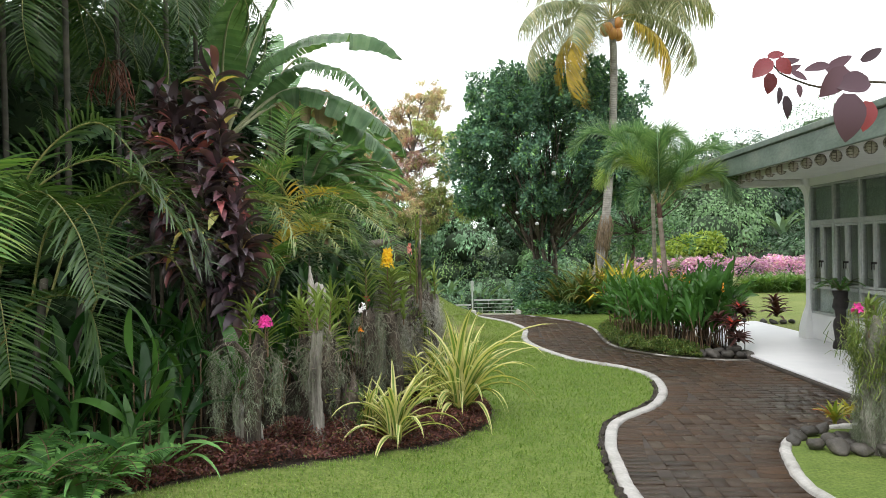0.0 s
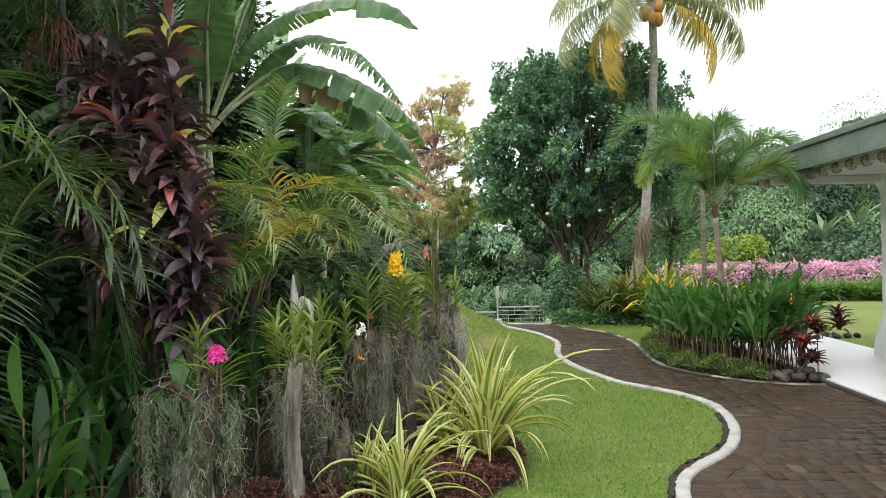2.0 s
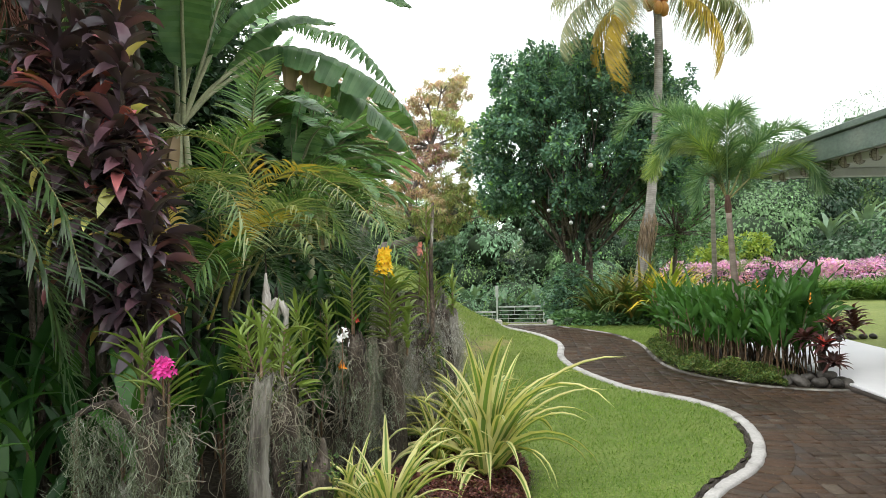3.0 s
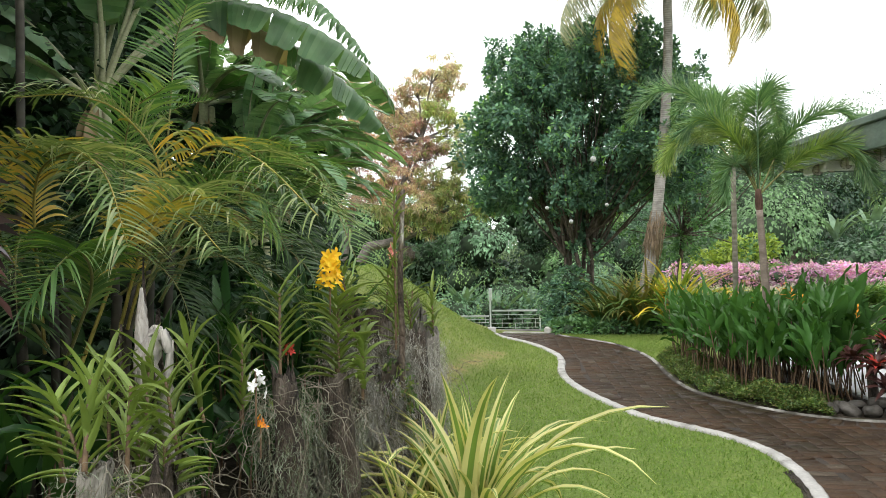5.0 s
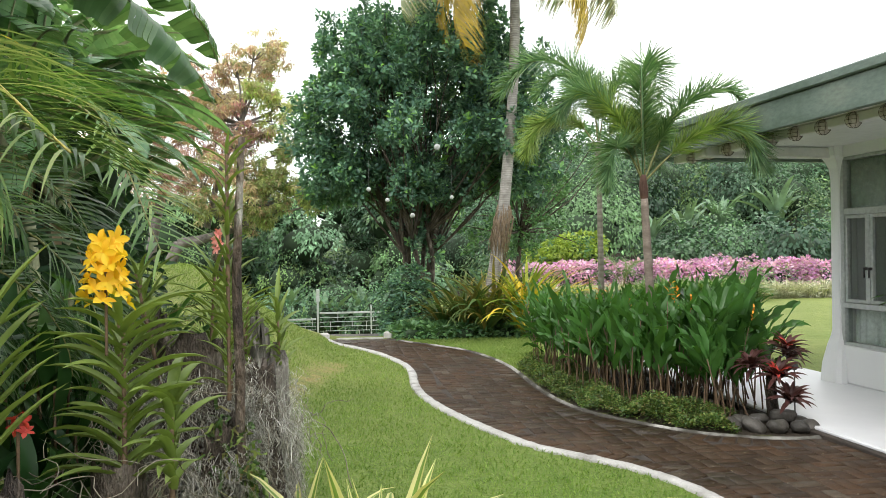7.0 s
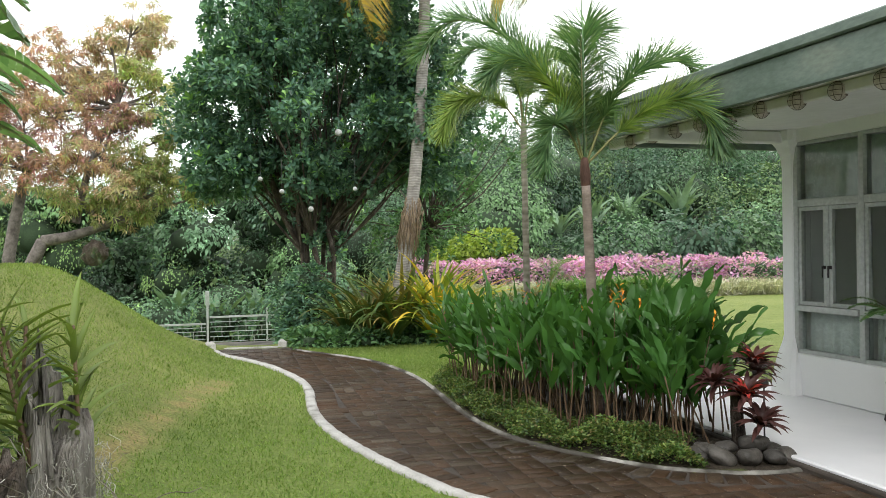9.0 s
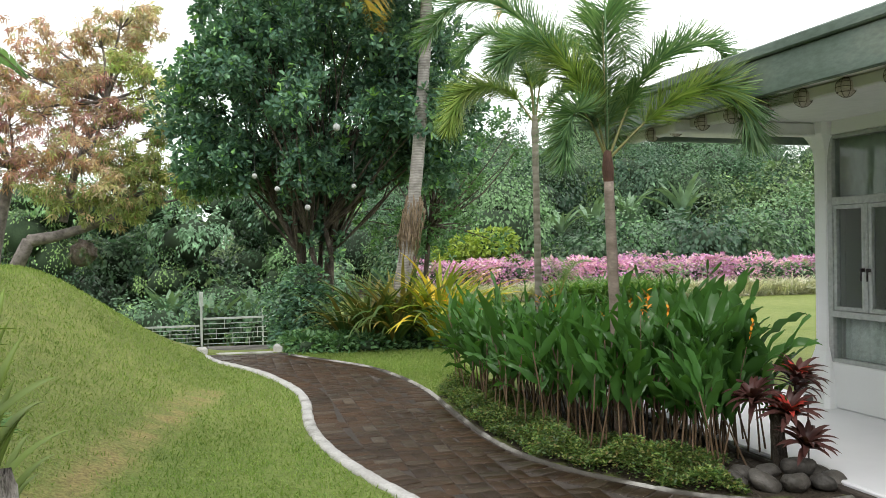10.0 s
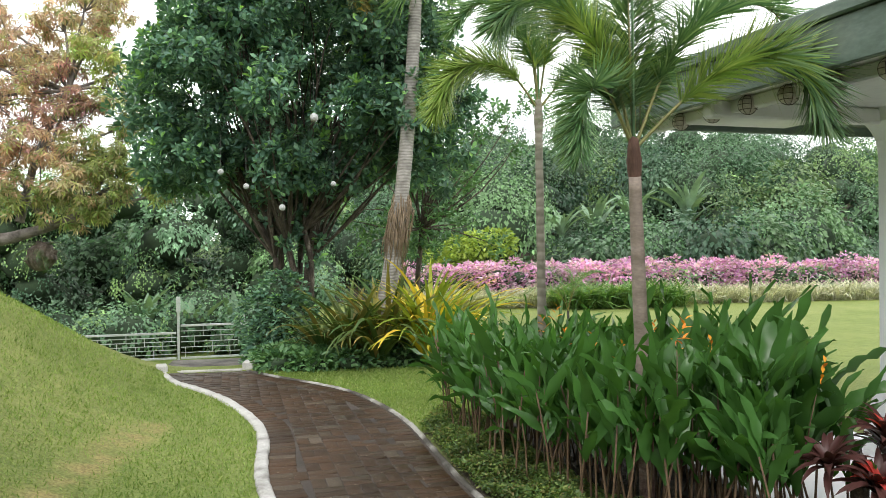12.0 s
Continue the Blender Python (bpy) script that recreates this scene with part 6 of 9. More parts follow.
# ---- the orchid bed: stumps, moss, orchids ----
def stump(name, label, x, y, h, r, mat, seed, lean=(0.0, 0.0), jag=0.15, sides=14, top_r=0.7, sink=0.1, knobs=0.0):
    """A rough post or stump: grooved bark, a splintered, uneven top; knobs sets leaf-scar steps along it."""
    rng = np.random.default_rng(seed)
    z0 = float(height(x, y)) - sink
    n, sides = 30, 30
    t = np.linspace(0, 1, n)
    a = np.linspace(0, 2 * np.pi, sides, endpoint=False)
    ph = rng.uniform(0, 6, 6)
    shard = 0.55 * np.sin(a + ph[0]) + 0.35 * np.sin(3 * a + ph[1]) + 0.22 * np.sin(8 * a + ph[2]) + 0.30 * rng.standard_normal(sides)
    tips = (h + sink) * (1 + jag * 0.55 * np.clip(shard, -1.3, 1.5))
    V = np.zeros((n, sides, 3))
    for i, q in enumerate(t):
        groove = np.array([noise.noise(Vector((math.cos(b) * 2.6, math.sin(b) * 2.6, q * h * 2.2 + seed))) for b in a])
        fine = np.array([noise.noise(Vector((math.cos(b) * 7, math.sin(b) * 7, q * h * 6 + seed))) for b in a])
        rr = r * (1.25 - 0.25 * min(1, q * 6)) * (1 - (1 - top_r) * q) * (1 + 0.26 * groove + 0.13 * fine)
        if knobs:
            rr = rr * (1 + knobs * ((q * h * 11 + 0.3 * np.sin(a + ph[3])) % 1.0 - 0.5))
        V[i, :, 0] = np.cos(a) * rr + lean[0] * q + 0.02 * math.sin(q * 5 + seed)
        V[i, :, 1] = np.sin(a) * rr + lean[1] * q
        V[i, :, 2] = np.minimum(q * (h + sink) * (1 + jag * 0.9), tips) if q < 1 else tips
    F = [(i * sides + k, i * sides + (k + 1) % sides, (i + 1) * sides + (k + 1) % sides, (i + 1) * sides + k) for i in range(n - 1) for k in range(sides)]
    # the split top: an inner rim a little lower, then the hollow's floor
    inner = V[-1].copy()
    mid = inner.mean(0)
    inner = mid + (inner - mid) * np.array([0.62, 0.62, 0.5]) - np.array([0, 0, 0.04 * h])
    V = np.concatenate([V.reshape(-1, 3), inner, [mid - np.array([0, 0, 0.10 * h])]])
    b, c = (n - 1) * sides, n * sides
    F += [(b + k, b + (k + 1) % sides, c + (k + 1) % sides, c + k) for k in range(sides)]
    F += [(c + k, c + k + 1, c + (k + 2) % sides, c + sides) for k in range(0, sides, 2)]
    e = thing(name, label, "stump", at=(x, y, z0))
    piece("trunk", smooth(fast_mesh("trunk", V, F, mat)), e)
    return e


def moss_on(e, zs, r, n, seed, length=(0.10, 0.35), at=(0, 0), mat=None, width=0.0023, name="moss", pale=False):
    """Fine curling strands that hang from a stump."""
    rng = np.random.default_rng(seed)
    n, k = (int(n * 1.6) if mat is None else n), 6
    m = max(5, n // 75)
    ca, cz, cl = rng.uniform(0, 6.283, m), rng.uniform(zs[0], zs[1], m), rng.uniform(0.6, 1.7, m)
    ix = rng.integers(0, m, n)
    free = rng.random(n) < 0.22
    a = np.where(free, rng.uniform(0, 6.283, n), ca[ix] + rng.normal(0, 0.16, n))
    z = np.where(free, rng.uniform(zs[0], zs[1], n), cz[ix] + rng.normal(0, 0.03, n) - rng.random(n) ** 2 * 0.16 * cl[ix])
    L = rng.uniform(*length, n) * np.where(free, 0.8, cl[ix])
    rr = r * rng.uniform(1.0, 1.4, n)
    c = np.zeros((n, k, 3))
    c[:, 0] = np.stack([at[0] + np.cos(a) * rr, at[1] + np.sin(a) * rr, z], 1)
    L = L * (0.40 if mat is None else 0.6)
    step = rng.normal(0, 0.95, (n, k - 1, 3))
    step[:, :, 2] -= 0.5
    step[:, 0, 0] += np.cos(a) * 0.4
    step[:, 0, 1] += np.sin(a) * 0.4
    c[:, 1:] = c[:, :1] + np.cumsum(step * (L / (k - 1))[:, None, None], axis=1)
    th = rng.uniform(0, 3.14, n)
    w = np.stack([np.cos(th), np.sin(th), np.zeros(n)], 1)[:, None, :] * (width / 2)
    V = np.stack([c - w, c + w], 2).reshape(-1, 3)
    i = np.arange(n)[:, None] * 2 * k + np.arange(k - 1)[None] * 2
    F = np.stack([i, i + 1, i + 3, i + 2], -1).reshape(-1, 4)
    o = piece(name, fast_mesh(name, V, F, mat or (M_moss if pale else M_moss_dark)), e, None, "grey hanging moss" if mat is None else "")
    o["kind"] = "stuff"
    return o


def air_roots(e, z, r, n, seed, L=(0.2, 0.6), at=(0, 0), thick=0.0019):
    rng = np.random.default_rng(seed)
    bits = []
    for q in range(int(n * 1.2)):
        a, l = rng.uniform(0, 6.283), rng.uniform(*L)
        p = np.array([at[0] + math.cos(a) * r * 0.9, at[1] + math.sin(a) * r * 0.9, z + rng.uniform(-0.15, 0.08)])
        d = np.array([math.cos(a), math.sin(a), rng.normal(0.1, 0.5)])
        c = [p]
        for s in range(11):
            d = d * 0.7 + rng.normal(0, 0.6, 3) + np.array([0, 0, -0.30])
            c.append(c[-1] + d / np.linalg.norm(d) * l / 9)
        bits.append(tube(catmull(c, l / 20), thick * rng.uniform(0.45, 1.1), 4))
    o = piece("root_tangle", fast_mesh("root_tangle", *join(bits), M_root), e, None, "pale tangled air roots")
    o["kind"] = "stuff"
    return o


VANDA = []
rv = np.random.default_rng(55)
for k in range(5):
    VANDA.append(smooth(fast_mesh("leaf", *blade(rv.uniform(0.13, 0.21), 0.0185, 7, rv.uniform(0.1, 0.8), 0.8, rv.uniform(0.55, 1.1), 0.25, 0, 0.8, 1.5), M_vanda)))
VANDA_W = [smooth(fast_mesh("leaf", *blade(0.18, 0.030, 7, b, 0.7, a, 0.3, 0, 0.7, 1.5), M_vanda)) for a, b in ((0.7, 0.9), (0.9, 1.3), (0.5, 0.7))]


def vanda(e, x, y, z, h, n, yaw, seed, meshes=None, size=1.0, tilt=(0, 0)):
    """An orchid: a stem with strap leaves in two ranks; parts of the stump or post e on which it grows."""
    rng = np.random.default_rng(seed)
    meshes = meshes or VANDA
    n = int(n * 1.9)
    base = pose(x, y, z, tilt[0], tilt[1], yaw)
    st = piece("orchid", smooth(fast_mesh("orchid", *tube([(0, 0, -0.04), (0, 0, h)], [0.008, 0.005], 6), M_stem)), e, base, "green orchid plant with strap leaves")
    for k in range(n):
        m = pose(0, 0, h * (k + 0.5) / n, rng.normal(10 * k / n, 6), rng.normal(0, 9), 90 + 180 * (k % 2) + rng.normal(0, 22)) @ Matrix.Scale(size * rng.uniform(0.8, 1.12), 4)
        piece("leaf", meshes[rng.integers(len(meshes))], st, m)
    return st


def blossom(mat, r, petals=5, seed=0):
    bits = []
    for k in range(petals):
        V, F = blade(r, r * 0.50, 4, 0.25 + 0.5 * (k % 2), 0.35, 0.45, 0.55)
        R = rot_rows(np.array([k * 6.283 / petals]), np.array([0.0]), np.array([0.0]))[0]
        bits.append((V @ R.T, F))
    return fast_mesh("petals", *join(bits), mat)


def spray(e, x, y, z, mat, n, spread, tall, r, seed, name="flower_spray", label=""):
    rng = np.random.default_rng(seed)
    me = blossom(mat, r)
    st = piece(name, fast_mesh("spray_stem", *tube([(0, 0, -0.12), (0, 0, tall)], 0.004, 5), M_stem), e, Matrix.Translation((x, y, z)), label)
    for k in range(n):
        a = k * 2.4
        f = (k + 0.5) / n
        q = spread * (1.05 - 0.6 * f) * rng.uniform(0.6, 1.1)
        m = pose(math.cos(a) * q, math.sin(a) * q, tall * f, rng.normal(0, 20), 62 + rng.normal(0, 24), math.degrees(a) + rng.normal(0, 20)) @ Matrix.Scale(rng.uniform(0.85, 1.15), 4)
        piece("blossom", me, st, m)


# pale palm-trunk post with roots and orchids
M_palelog = solid_mat("pale_palm_log", [(0.3, (0.14, 0.12, 0.10)), (0.45, (0.36, 0.33, 0.29)), (0.68, (0.62, 0.59, 0.55))], 0.9, 14, stretch=(1, 1, 0.16), bumps=1.0, bdist=0.02, fine=50)
s1 = stump("log_post", "grey weathered log post wrapped in orchid roots", -0.66, 2.05, 0.80, 0.047, M_greylog, 2, (0.0, 0.02), 0.05, 14, 0.92, knobs=0.22)
air_roots(s1, 0.86, 0.10, 34, 1, (0.12, 0.34))
moss_on(s1, (0.55, 0.90), 0.075, 160, 21, (0.06, 0.2))
for k, (dx, dy, yaw) in enumerate(((0.0, 0.0, 20), (-0.10, 0.03, 70), (0.09, 0.04, -30), (0.03, -0.06, 110))):
    vanda(s1, dx, dy, 0.86 + 0.03 * k, 0.20, 9, yaw, k, size=1.0, tilt=(0, 12 * (k - 1.5)))
# dark rotten stump beside it
s1b = stump("rotten_stump", "dark hollow rotten stump with a mossy top", -0.52, 2.28, 0.36, 0.10, M_darkbark, 12, (0.02, 0), 0.5)
air_roots(s1b, 0.4, 0.1, 16, 11, (0.2, 0.4))
moss_on(s1b, (0.25, 0.5), 0.1, 500, 12, (0.03, 0.1), mat=M_cover, width=0.012)
# magenta orchid on driftwood with hanging moss
s2 = stump("driftwood_post", "dark driftwood post hung with grey moss and a magenta orchid", -0.93, 1.52, 0.78, 0.060, M_darkbark, 3, (0.04, 0.03), 0.2)
stump("driftwood_post", "short pale driftwood foot in red ground cover", -1.02, 1.62, 0.30, 0.10, M_greylog, 13, (0.02, 0), 0.4)
moss_on(s2, (0.50, 0.80), 0.085, 620, 31, (0.07, 0.24), (0.07, 0.0))
moss_on(s2, (0.45, 0.82), 0.06, 620, 32, (0.07, 0.26), (-0.16, -0.06))
stalk(s2, "branch", [(0.0, 0, 0.70), (-0.10, -0.05, 0.86), (-0.22, -0.1, 0.82)], [0.024, 0.018, 0.010], M_darkbark, 8, 0.1)
air_roots(s2, 0.86, 0.1, 30, 3, (0.15, 0.4))
vanda(s2, 0.10, 0.02, 0.80, 0.16, 8, 15, 5, size=1.1)
vanda(s2, -0.03, 0.05, 0.88, 0.20, 10, 60, 6, size=1.2)
spray(s2, 0.10, -0.02, 0.965, M_pflower, 30, 0.042, 0.06, 0.025, 3, label="magenta orchid flower head")
# pointed driftwood stump
s3 = stump("driftwood_stump", "dark driftwood stump with a bleached split point", -0.93, 2.80, 0.86, 0.10, M_darkbark, 4, (-0.02, 0.0), 0.62)
stalk(s3, "spike", [(0.03, 0, 0.30), (0.03, 0.0, 0.80), (0.02, 0.0, 1.02), (0.0, 0.0, 1.17), (-0.012, 0.02, 1.33)], [0.075, 0.065, 0.055, 0.034, 0.005], M_palelog, 16, 0.22, 4, "bleached pointed wood", 0.04)
stalk(s3, "spike", [(0.07, -0.02, 0.30), (0.085, -0.02, 0.75), (0.105, -0.02, 1.0), (0.125, -0.01, 1.14)], [0.05, 0.045, 0.036, 0.005], M_palelog, 16, 0.25, 5, "", 0.04)
stalk(s3, "spike", [(0.01, 0.0, 1.02), (0.05, 0.0, 1.15), (0.085, -0.01, 1.165), (0.115, -0.015, 1.10)], [0.035, 0.034, 0.026, 0.016], M_palelog, 12, 0.22, 6, "", 0.03)
moss_on(s3, (0.2, 0.75), 0.125, 800, 41, (0.06, 0.2), (0.04, -0.02))
for k, (dx, dy, yaw) in enumerate(((0.14, -0.06, 10), (0.2, -0.12, 60), (-0.06, -0.12, -20), (0.1, -0.16, 100), (0.22, 0.02, 150))):
    vanda(s3, dx, dy, 0.72 + 0.04 * k, 0.26, 10, yaw, 20 + k, size=1.15, tilt=(0, 10 * (k - 2)))
air_roots(s3, 0.72, 0.14, 34, 4, (0.25, 0.7), (0.08, -0.08))
# stump with the white orchid
s4 = stump("orchid_stump", "dark fibrous stump with pale roots and a white orchid", -0.58, 3.30, 0.88, 0.070, M_darkbark, 5, (0.0, 0.02), 0.08)
moss_on(s4, (0.3, 0.92), 0.085, 1300, 51, (0.05, 0.18))
air_roots(s4, 0.9, 0.09, 40, 5, (0.2, 0.6))
air_roots(s4, 0.6, 0.09, 22, 55, (0.2, 0.45))
spray(s4, 0.045, -0.40, 0.965, M_wflower, 6, 0.03, 0.09, 0.026, 4, label="white orchid flowers")
spray(s4, -0.02, -0.20, 0.80, M_oflower, 5, 0.015, 0.04, 0.022, 14, label="small red flower among the roots")
spray(s4, -0.09, 0.30, 1.03, M_bromred, 5, 0.018, 0.04, 0.024, 15, label="small orange-red flower")
vanda(s4, -0.02, 0.02, 1.02, 0.3, 12, 20, 31, VANDA, 1.1)
vanda(s4, -0.16, -0.05, 0.82, 0.3, 12, 80, 32, VANDA, 1.1)
# stump with the yellow orchid
s5 = stump("orchid_stump", "dark bark stump carrying a tall yellow orchid", -0.46, 3.72, 0.84, 0.080, M_darkbark, 6, (-0.01, 0.0), 0.06)
moss_on(s5, (0.15, 0.85), 0.095, 600, 61, (0.06, 0.2))
air_roots(s5, 0.85, 0.10, 34, 6, (0.2, 0.5))
air_roots(s5, 0.55, 0.10, 16, 56, (0.15, 0.4))
vanda(s5, 0.0, -0.02, 0.88, 0.42, 18, 20, 41, VANDA_W, 1.15)
vanda(s5, 0.10, 0.03, 0.86, 0.25, 11, 80, 42, VANDA_W, 1.0)
vanda(s5, -0.05, 0.10, 0.92, 0.40, 12, -30, 43, VANDA, 1.0)
spray(s5, -0.02, -0.08, 1.345, M_yflower, 30, 0.048, 0.16, 0.034, 5, label="dense yellow orchid flower spike")
# broad mossy stump
s6 = stump("mossy_stump", "broad old stump thickly hung with grey moss", -0.50, 4.62, 1.05, 0.125, M_darkbark, 7, (0.0, 0.0), 0.12, 18, 0.85)
moss_on(s6, (0.35, 1.08), 0.145, 4000, 71, (0.08, 0.28), pale=True)
for k, (px, py, ph, pr) in enumerate(((-0.30, 4.78, 0.98, 0.085), (-0.72, 4.72, 1.08, 0.075), (-0.40, 4.40, 0.80, 0.06), (-0.62, 4.35, 0.62, 0.07))):
    sk = stump("mossy_stump", "narrow dark stump hung with grey moss", px, py, ph, pr, M_darkbark, 170 + k, (0.02 * (k - 1), 0.0), 0.10, 18, 0.85)
    moss_on(sk, (0.3, ph * 1.03), pr * 1.3, 3000, 171 + k, (0.06, 0.26), pale=True)
    air_roots(sk, ph * 0.8, pr * 1.3, 12, 175 + k, (0.15, 0.4))
air_roots(s6, 0.9, 0.24, 40, 7, (0.2, 0.6))
for k, (dx, dy, yaw) in enumerate(((-0.1, -0.1, 30), (0.1, 0.05, 80), (0.0, 0.15, -20), (-0.2, 0.05, 120))):
    vanda(s6, dx, dy, 0.98, 0.42, 14, yaw, 50 + k, VANDA, 1.0, (0, 8 * (k - 1.5)))
s9 = stump("mossy_stump", "pale mossy stump at the end of the orchid bed", -0.42, 5.55, 0.95, 0.10, M_greylog, 17, (0.0, 0.0), 0.3, 16, 0.75)
moss_on(s9, (0.1, 0.95), 0.11, 1600, 75, (0.06, 0.22), pale=True)
air_roots(s9, 0.8, 0.12, 20, 17, (0.2, 0.5))
for k, (dx, dy, yaw) in enumerate(((-0.04, -0.04, 30), (0.06, 0.05, 80), (-0.12, 0.1, -20), (-0.25, -0.1, 60))):
    vanda(s9, dx, dy, 0.88, 0.40, 14, yaw, 150 + k, VANDA, 1.05, (0, 8 * (k - 1.5)))
M_coral = leaf_mat("coral_pink_petal", [(0.0, (0.50, 0.10, 0.10)), (1.0, (0.70, 0.30, 0.28))], 0.45, 0.25, 0.1)
zf = 1.70 - float(height(-0.42, 5.55))
stalk(s9, "flower_stem", [(-0.02, 0.0, 0.85), (-0.14, 0.06, zf - 0.30), (-0.244, 0.13, zf - 0.10)], [0.006, 0.005, 0.004], M_stem, 6)
spray(s9, -0.244, 0.13, zf - 0.06, M_coral, 12, 0.022, 0.11, 0.026, 18, label="coral-pink orchid flowers")
# thin dark stem with tufts
s7 = thing("orchid_pole", "thin dark upright stem with tufts of narrow leaves", "orchid", at=(-0.33, 4.40, 0.15))
stalk(s7, "stem", [(0, 0, -0.1), (0.015, 0.0, 0.8), (0.01, 0.0, 1.35), (0.03, 0.0, 1.78)], [0.022, 0.019, 0.016, 0.011], M_bark, 8, 0.12)
for k in range(4):
    vanda(s7, -0.02, 0.0, 0.95 + 0.2 * k, 0.2, 7, 15 + 40 * k, 60 + k, VANDA, 0.8)
moss_on(s7, (0.65, 0.85), 0.05, 500, 81, (0.03, 0.12), mat=M_cover, width=0.012)
# small stump with wide-leaved orchids close to the lawn edge
s8 = stump("orchid_stump", "short mossy stump with broad green orchid leaves", -0.72, 2.55, 0.62, 0.085, M_darkbark, 8, (0.0, 0.0), 0.3)
moss_on(s8, (0.15, 0.62), 0.105, 900, 91, (0.06, 0.2))
vanda(s8, 0.02, -0.02, 0.62, 0.22, 10, 30, 71, VANDA_W, 1.05)
vanda(s8, -0.10, 0.03, 0.60, 0.26, 10, 90, 72, VANDA, 1.15)
air_roots(s8, 0.6, 0.1, 30, 8, (0.2, 0.5))


# ---- striped plants ----
def striped_leaf(L, W, a0, bend, seed):
    """A strap leaf with a green middle and cream margins: five points across, three strips."""
    V, F = blade(L, W, 10, bend, 0.5, a0, 0.3, np.random.default_rng(seed).normal(0, 0.3), 0.55, 1.7)
    V = V.reshape(-1, 3, 3)
    l, c, r = V[:, 0], V[:, 1], V[:, 2]
    q = np.stack([l, l * 0.38 + c * 0.62, c, r * 0.38 + c * 0.62, r], 1)
    n = len(q)
    F, mi = [], []
    for i in range(n - 1):
        for k in range(4):
            F.append((i * 5 + k, i * 5 + k + 1, i * 5 + k + 6, i * 5 + k + 5))
            mi.append(1 if k in (0, 3) else 0)
    me = smooth(fast_mesh("leaf", q.reshape(-1, 3), F, [M_stripe_g, M_stripe_c]))
    me.polygons.foreach_set("material_index", np.array(mi, np.int32))
    return me


STRIPED = [striped_leaf(L, 0.044, a, b, k) for k, (L, a, b) in enumerate(((0.62, 1.40, 0.9), (0.66, 1.25, 1.5), (0.70, 1.1, 2.0), (0.60, 0.9, 2.1), (0.55, 1.45, 0.4), (0.68, 1.15, 1.2), (0.6, 0.7, 1.7)))]


def striped(x, y, n, size, seed):
    rng = np.random.default_rng(seed)
    e = thing("striped_plant", "spiky plant with arching cream-edged green strap leaves", "striped plant", "striped plants by the lawn", at=(x, y, float(height(x, y)) + 0.02))
    for k in range(n):
        m = pose(rng.normal(0, 0.02), rng.normal(0, 0.02), 0.0, rng.normal(0, 5), 0, k * 137.5 + rng.normal(0, 10)) @ Matrix.Scale(size * rng.uniform(0.7, 1.1), 4)
        piece("leaf", STRIPED[rng.integers(len(STRIPED))], e, m)


striped(-0.18, 2.45, 46, 1.08, 1)
striped(-0.40, 2.60, 28, 0.80, 2)
striped(0.14, 3.98, 46, 1.42, 3)
striped(0.13, 3.86, 22, 1.80, 6)
striped(-0.12, 4.40, 40, 1.25, 4)
striped(-0.20, 3.90, 26, 1.0, 5)


# ---- cordyline ----
def cordyline(x, y, tops, seed):
    rng = np.random.default_rng(seed)
    z0 = float(height(x, y))
    e = thing("cordyline", "tall dark wine-red cordyline shrub with a few orange leaves", "cordyline", at=(x, y, z0))
    t = blade(0.26, 0.060, 6, 1.3, 0.4, 0.35, 0.5, 0.4, 0.12, 1.3)
    for (dx, dy, h, lo) in tops:
        stalk(e, "stem", [(dx * 0.2, dy * 0.2, -0.1), (dx * 0.7, dy * 0.6, h * 0.5), (dx, dy, h)], [0.02, 0.016, 0.012], M_darkbark, 7)
        n = int((h - lo) * 130)
        f = rng.random(n)
        hh = lo + (h - lo) * f
        P = np.stack([np.interp(hh / h, [0, 0.5, 1], [dx * 0.2, dx * 0.7, dx]), np.interp(hh / h, [0, 0.5, 1], [dy * 0.2, dy * 0.6, dy]), hh], 1)
        pitch = 0.9 * f ** 3 + rng.normal(-0.08, 0.5, n)
        R = rot_rows(rng.uniform(0, 6.283, n), pitch, rng.normal(0, 0.3, n))
        V, F = scatter(t, P, R, rng.uniform(0.75, 1.2, n))
        piece("leaf_tuft", smooth(fast_mesh("leaf_tuft", V, F, M_cordy)), e)


cordyline(-1.55, 2.32, [(0.0, 0.1, 2.75, 1.5), (0.13, -0.1, 2.3, 1.2), (-0.15, 0.0, 2.42, 1.2), (0.24, -0.12, 1.72, 1.0), (0.08, 0.05, 2.05, 1.0), (0.02, -0.2, 1.85, 1.0), (-0.28, -0.05, 2.45, 1.75), (-0.18, -0.15, 2.1, 1.3), (0.30, -0.15, 1.5, 0.85)], 1)
cordyline(-1.98, 2.35, [(0.0, 0.0, 2.5, 1.5), (-0.2, 0.2, 2.3, 1.3), (0.2, 0.1, 2.2, 1.2)], 2)

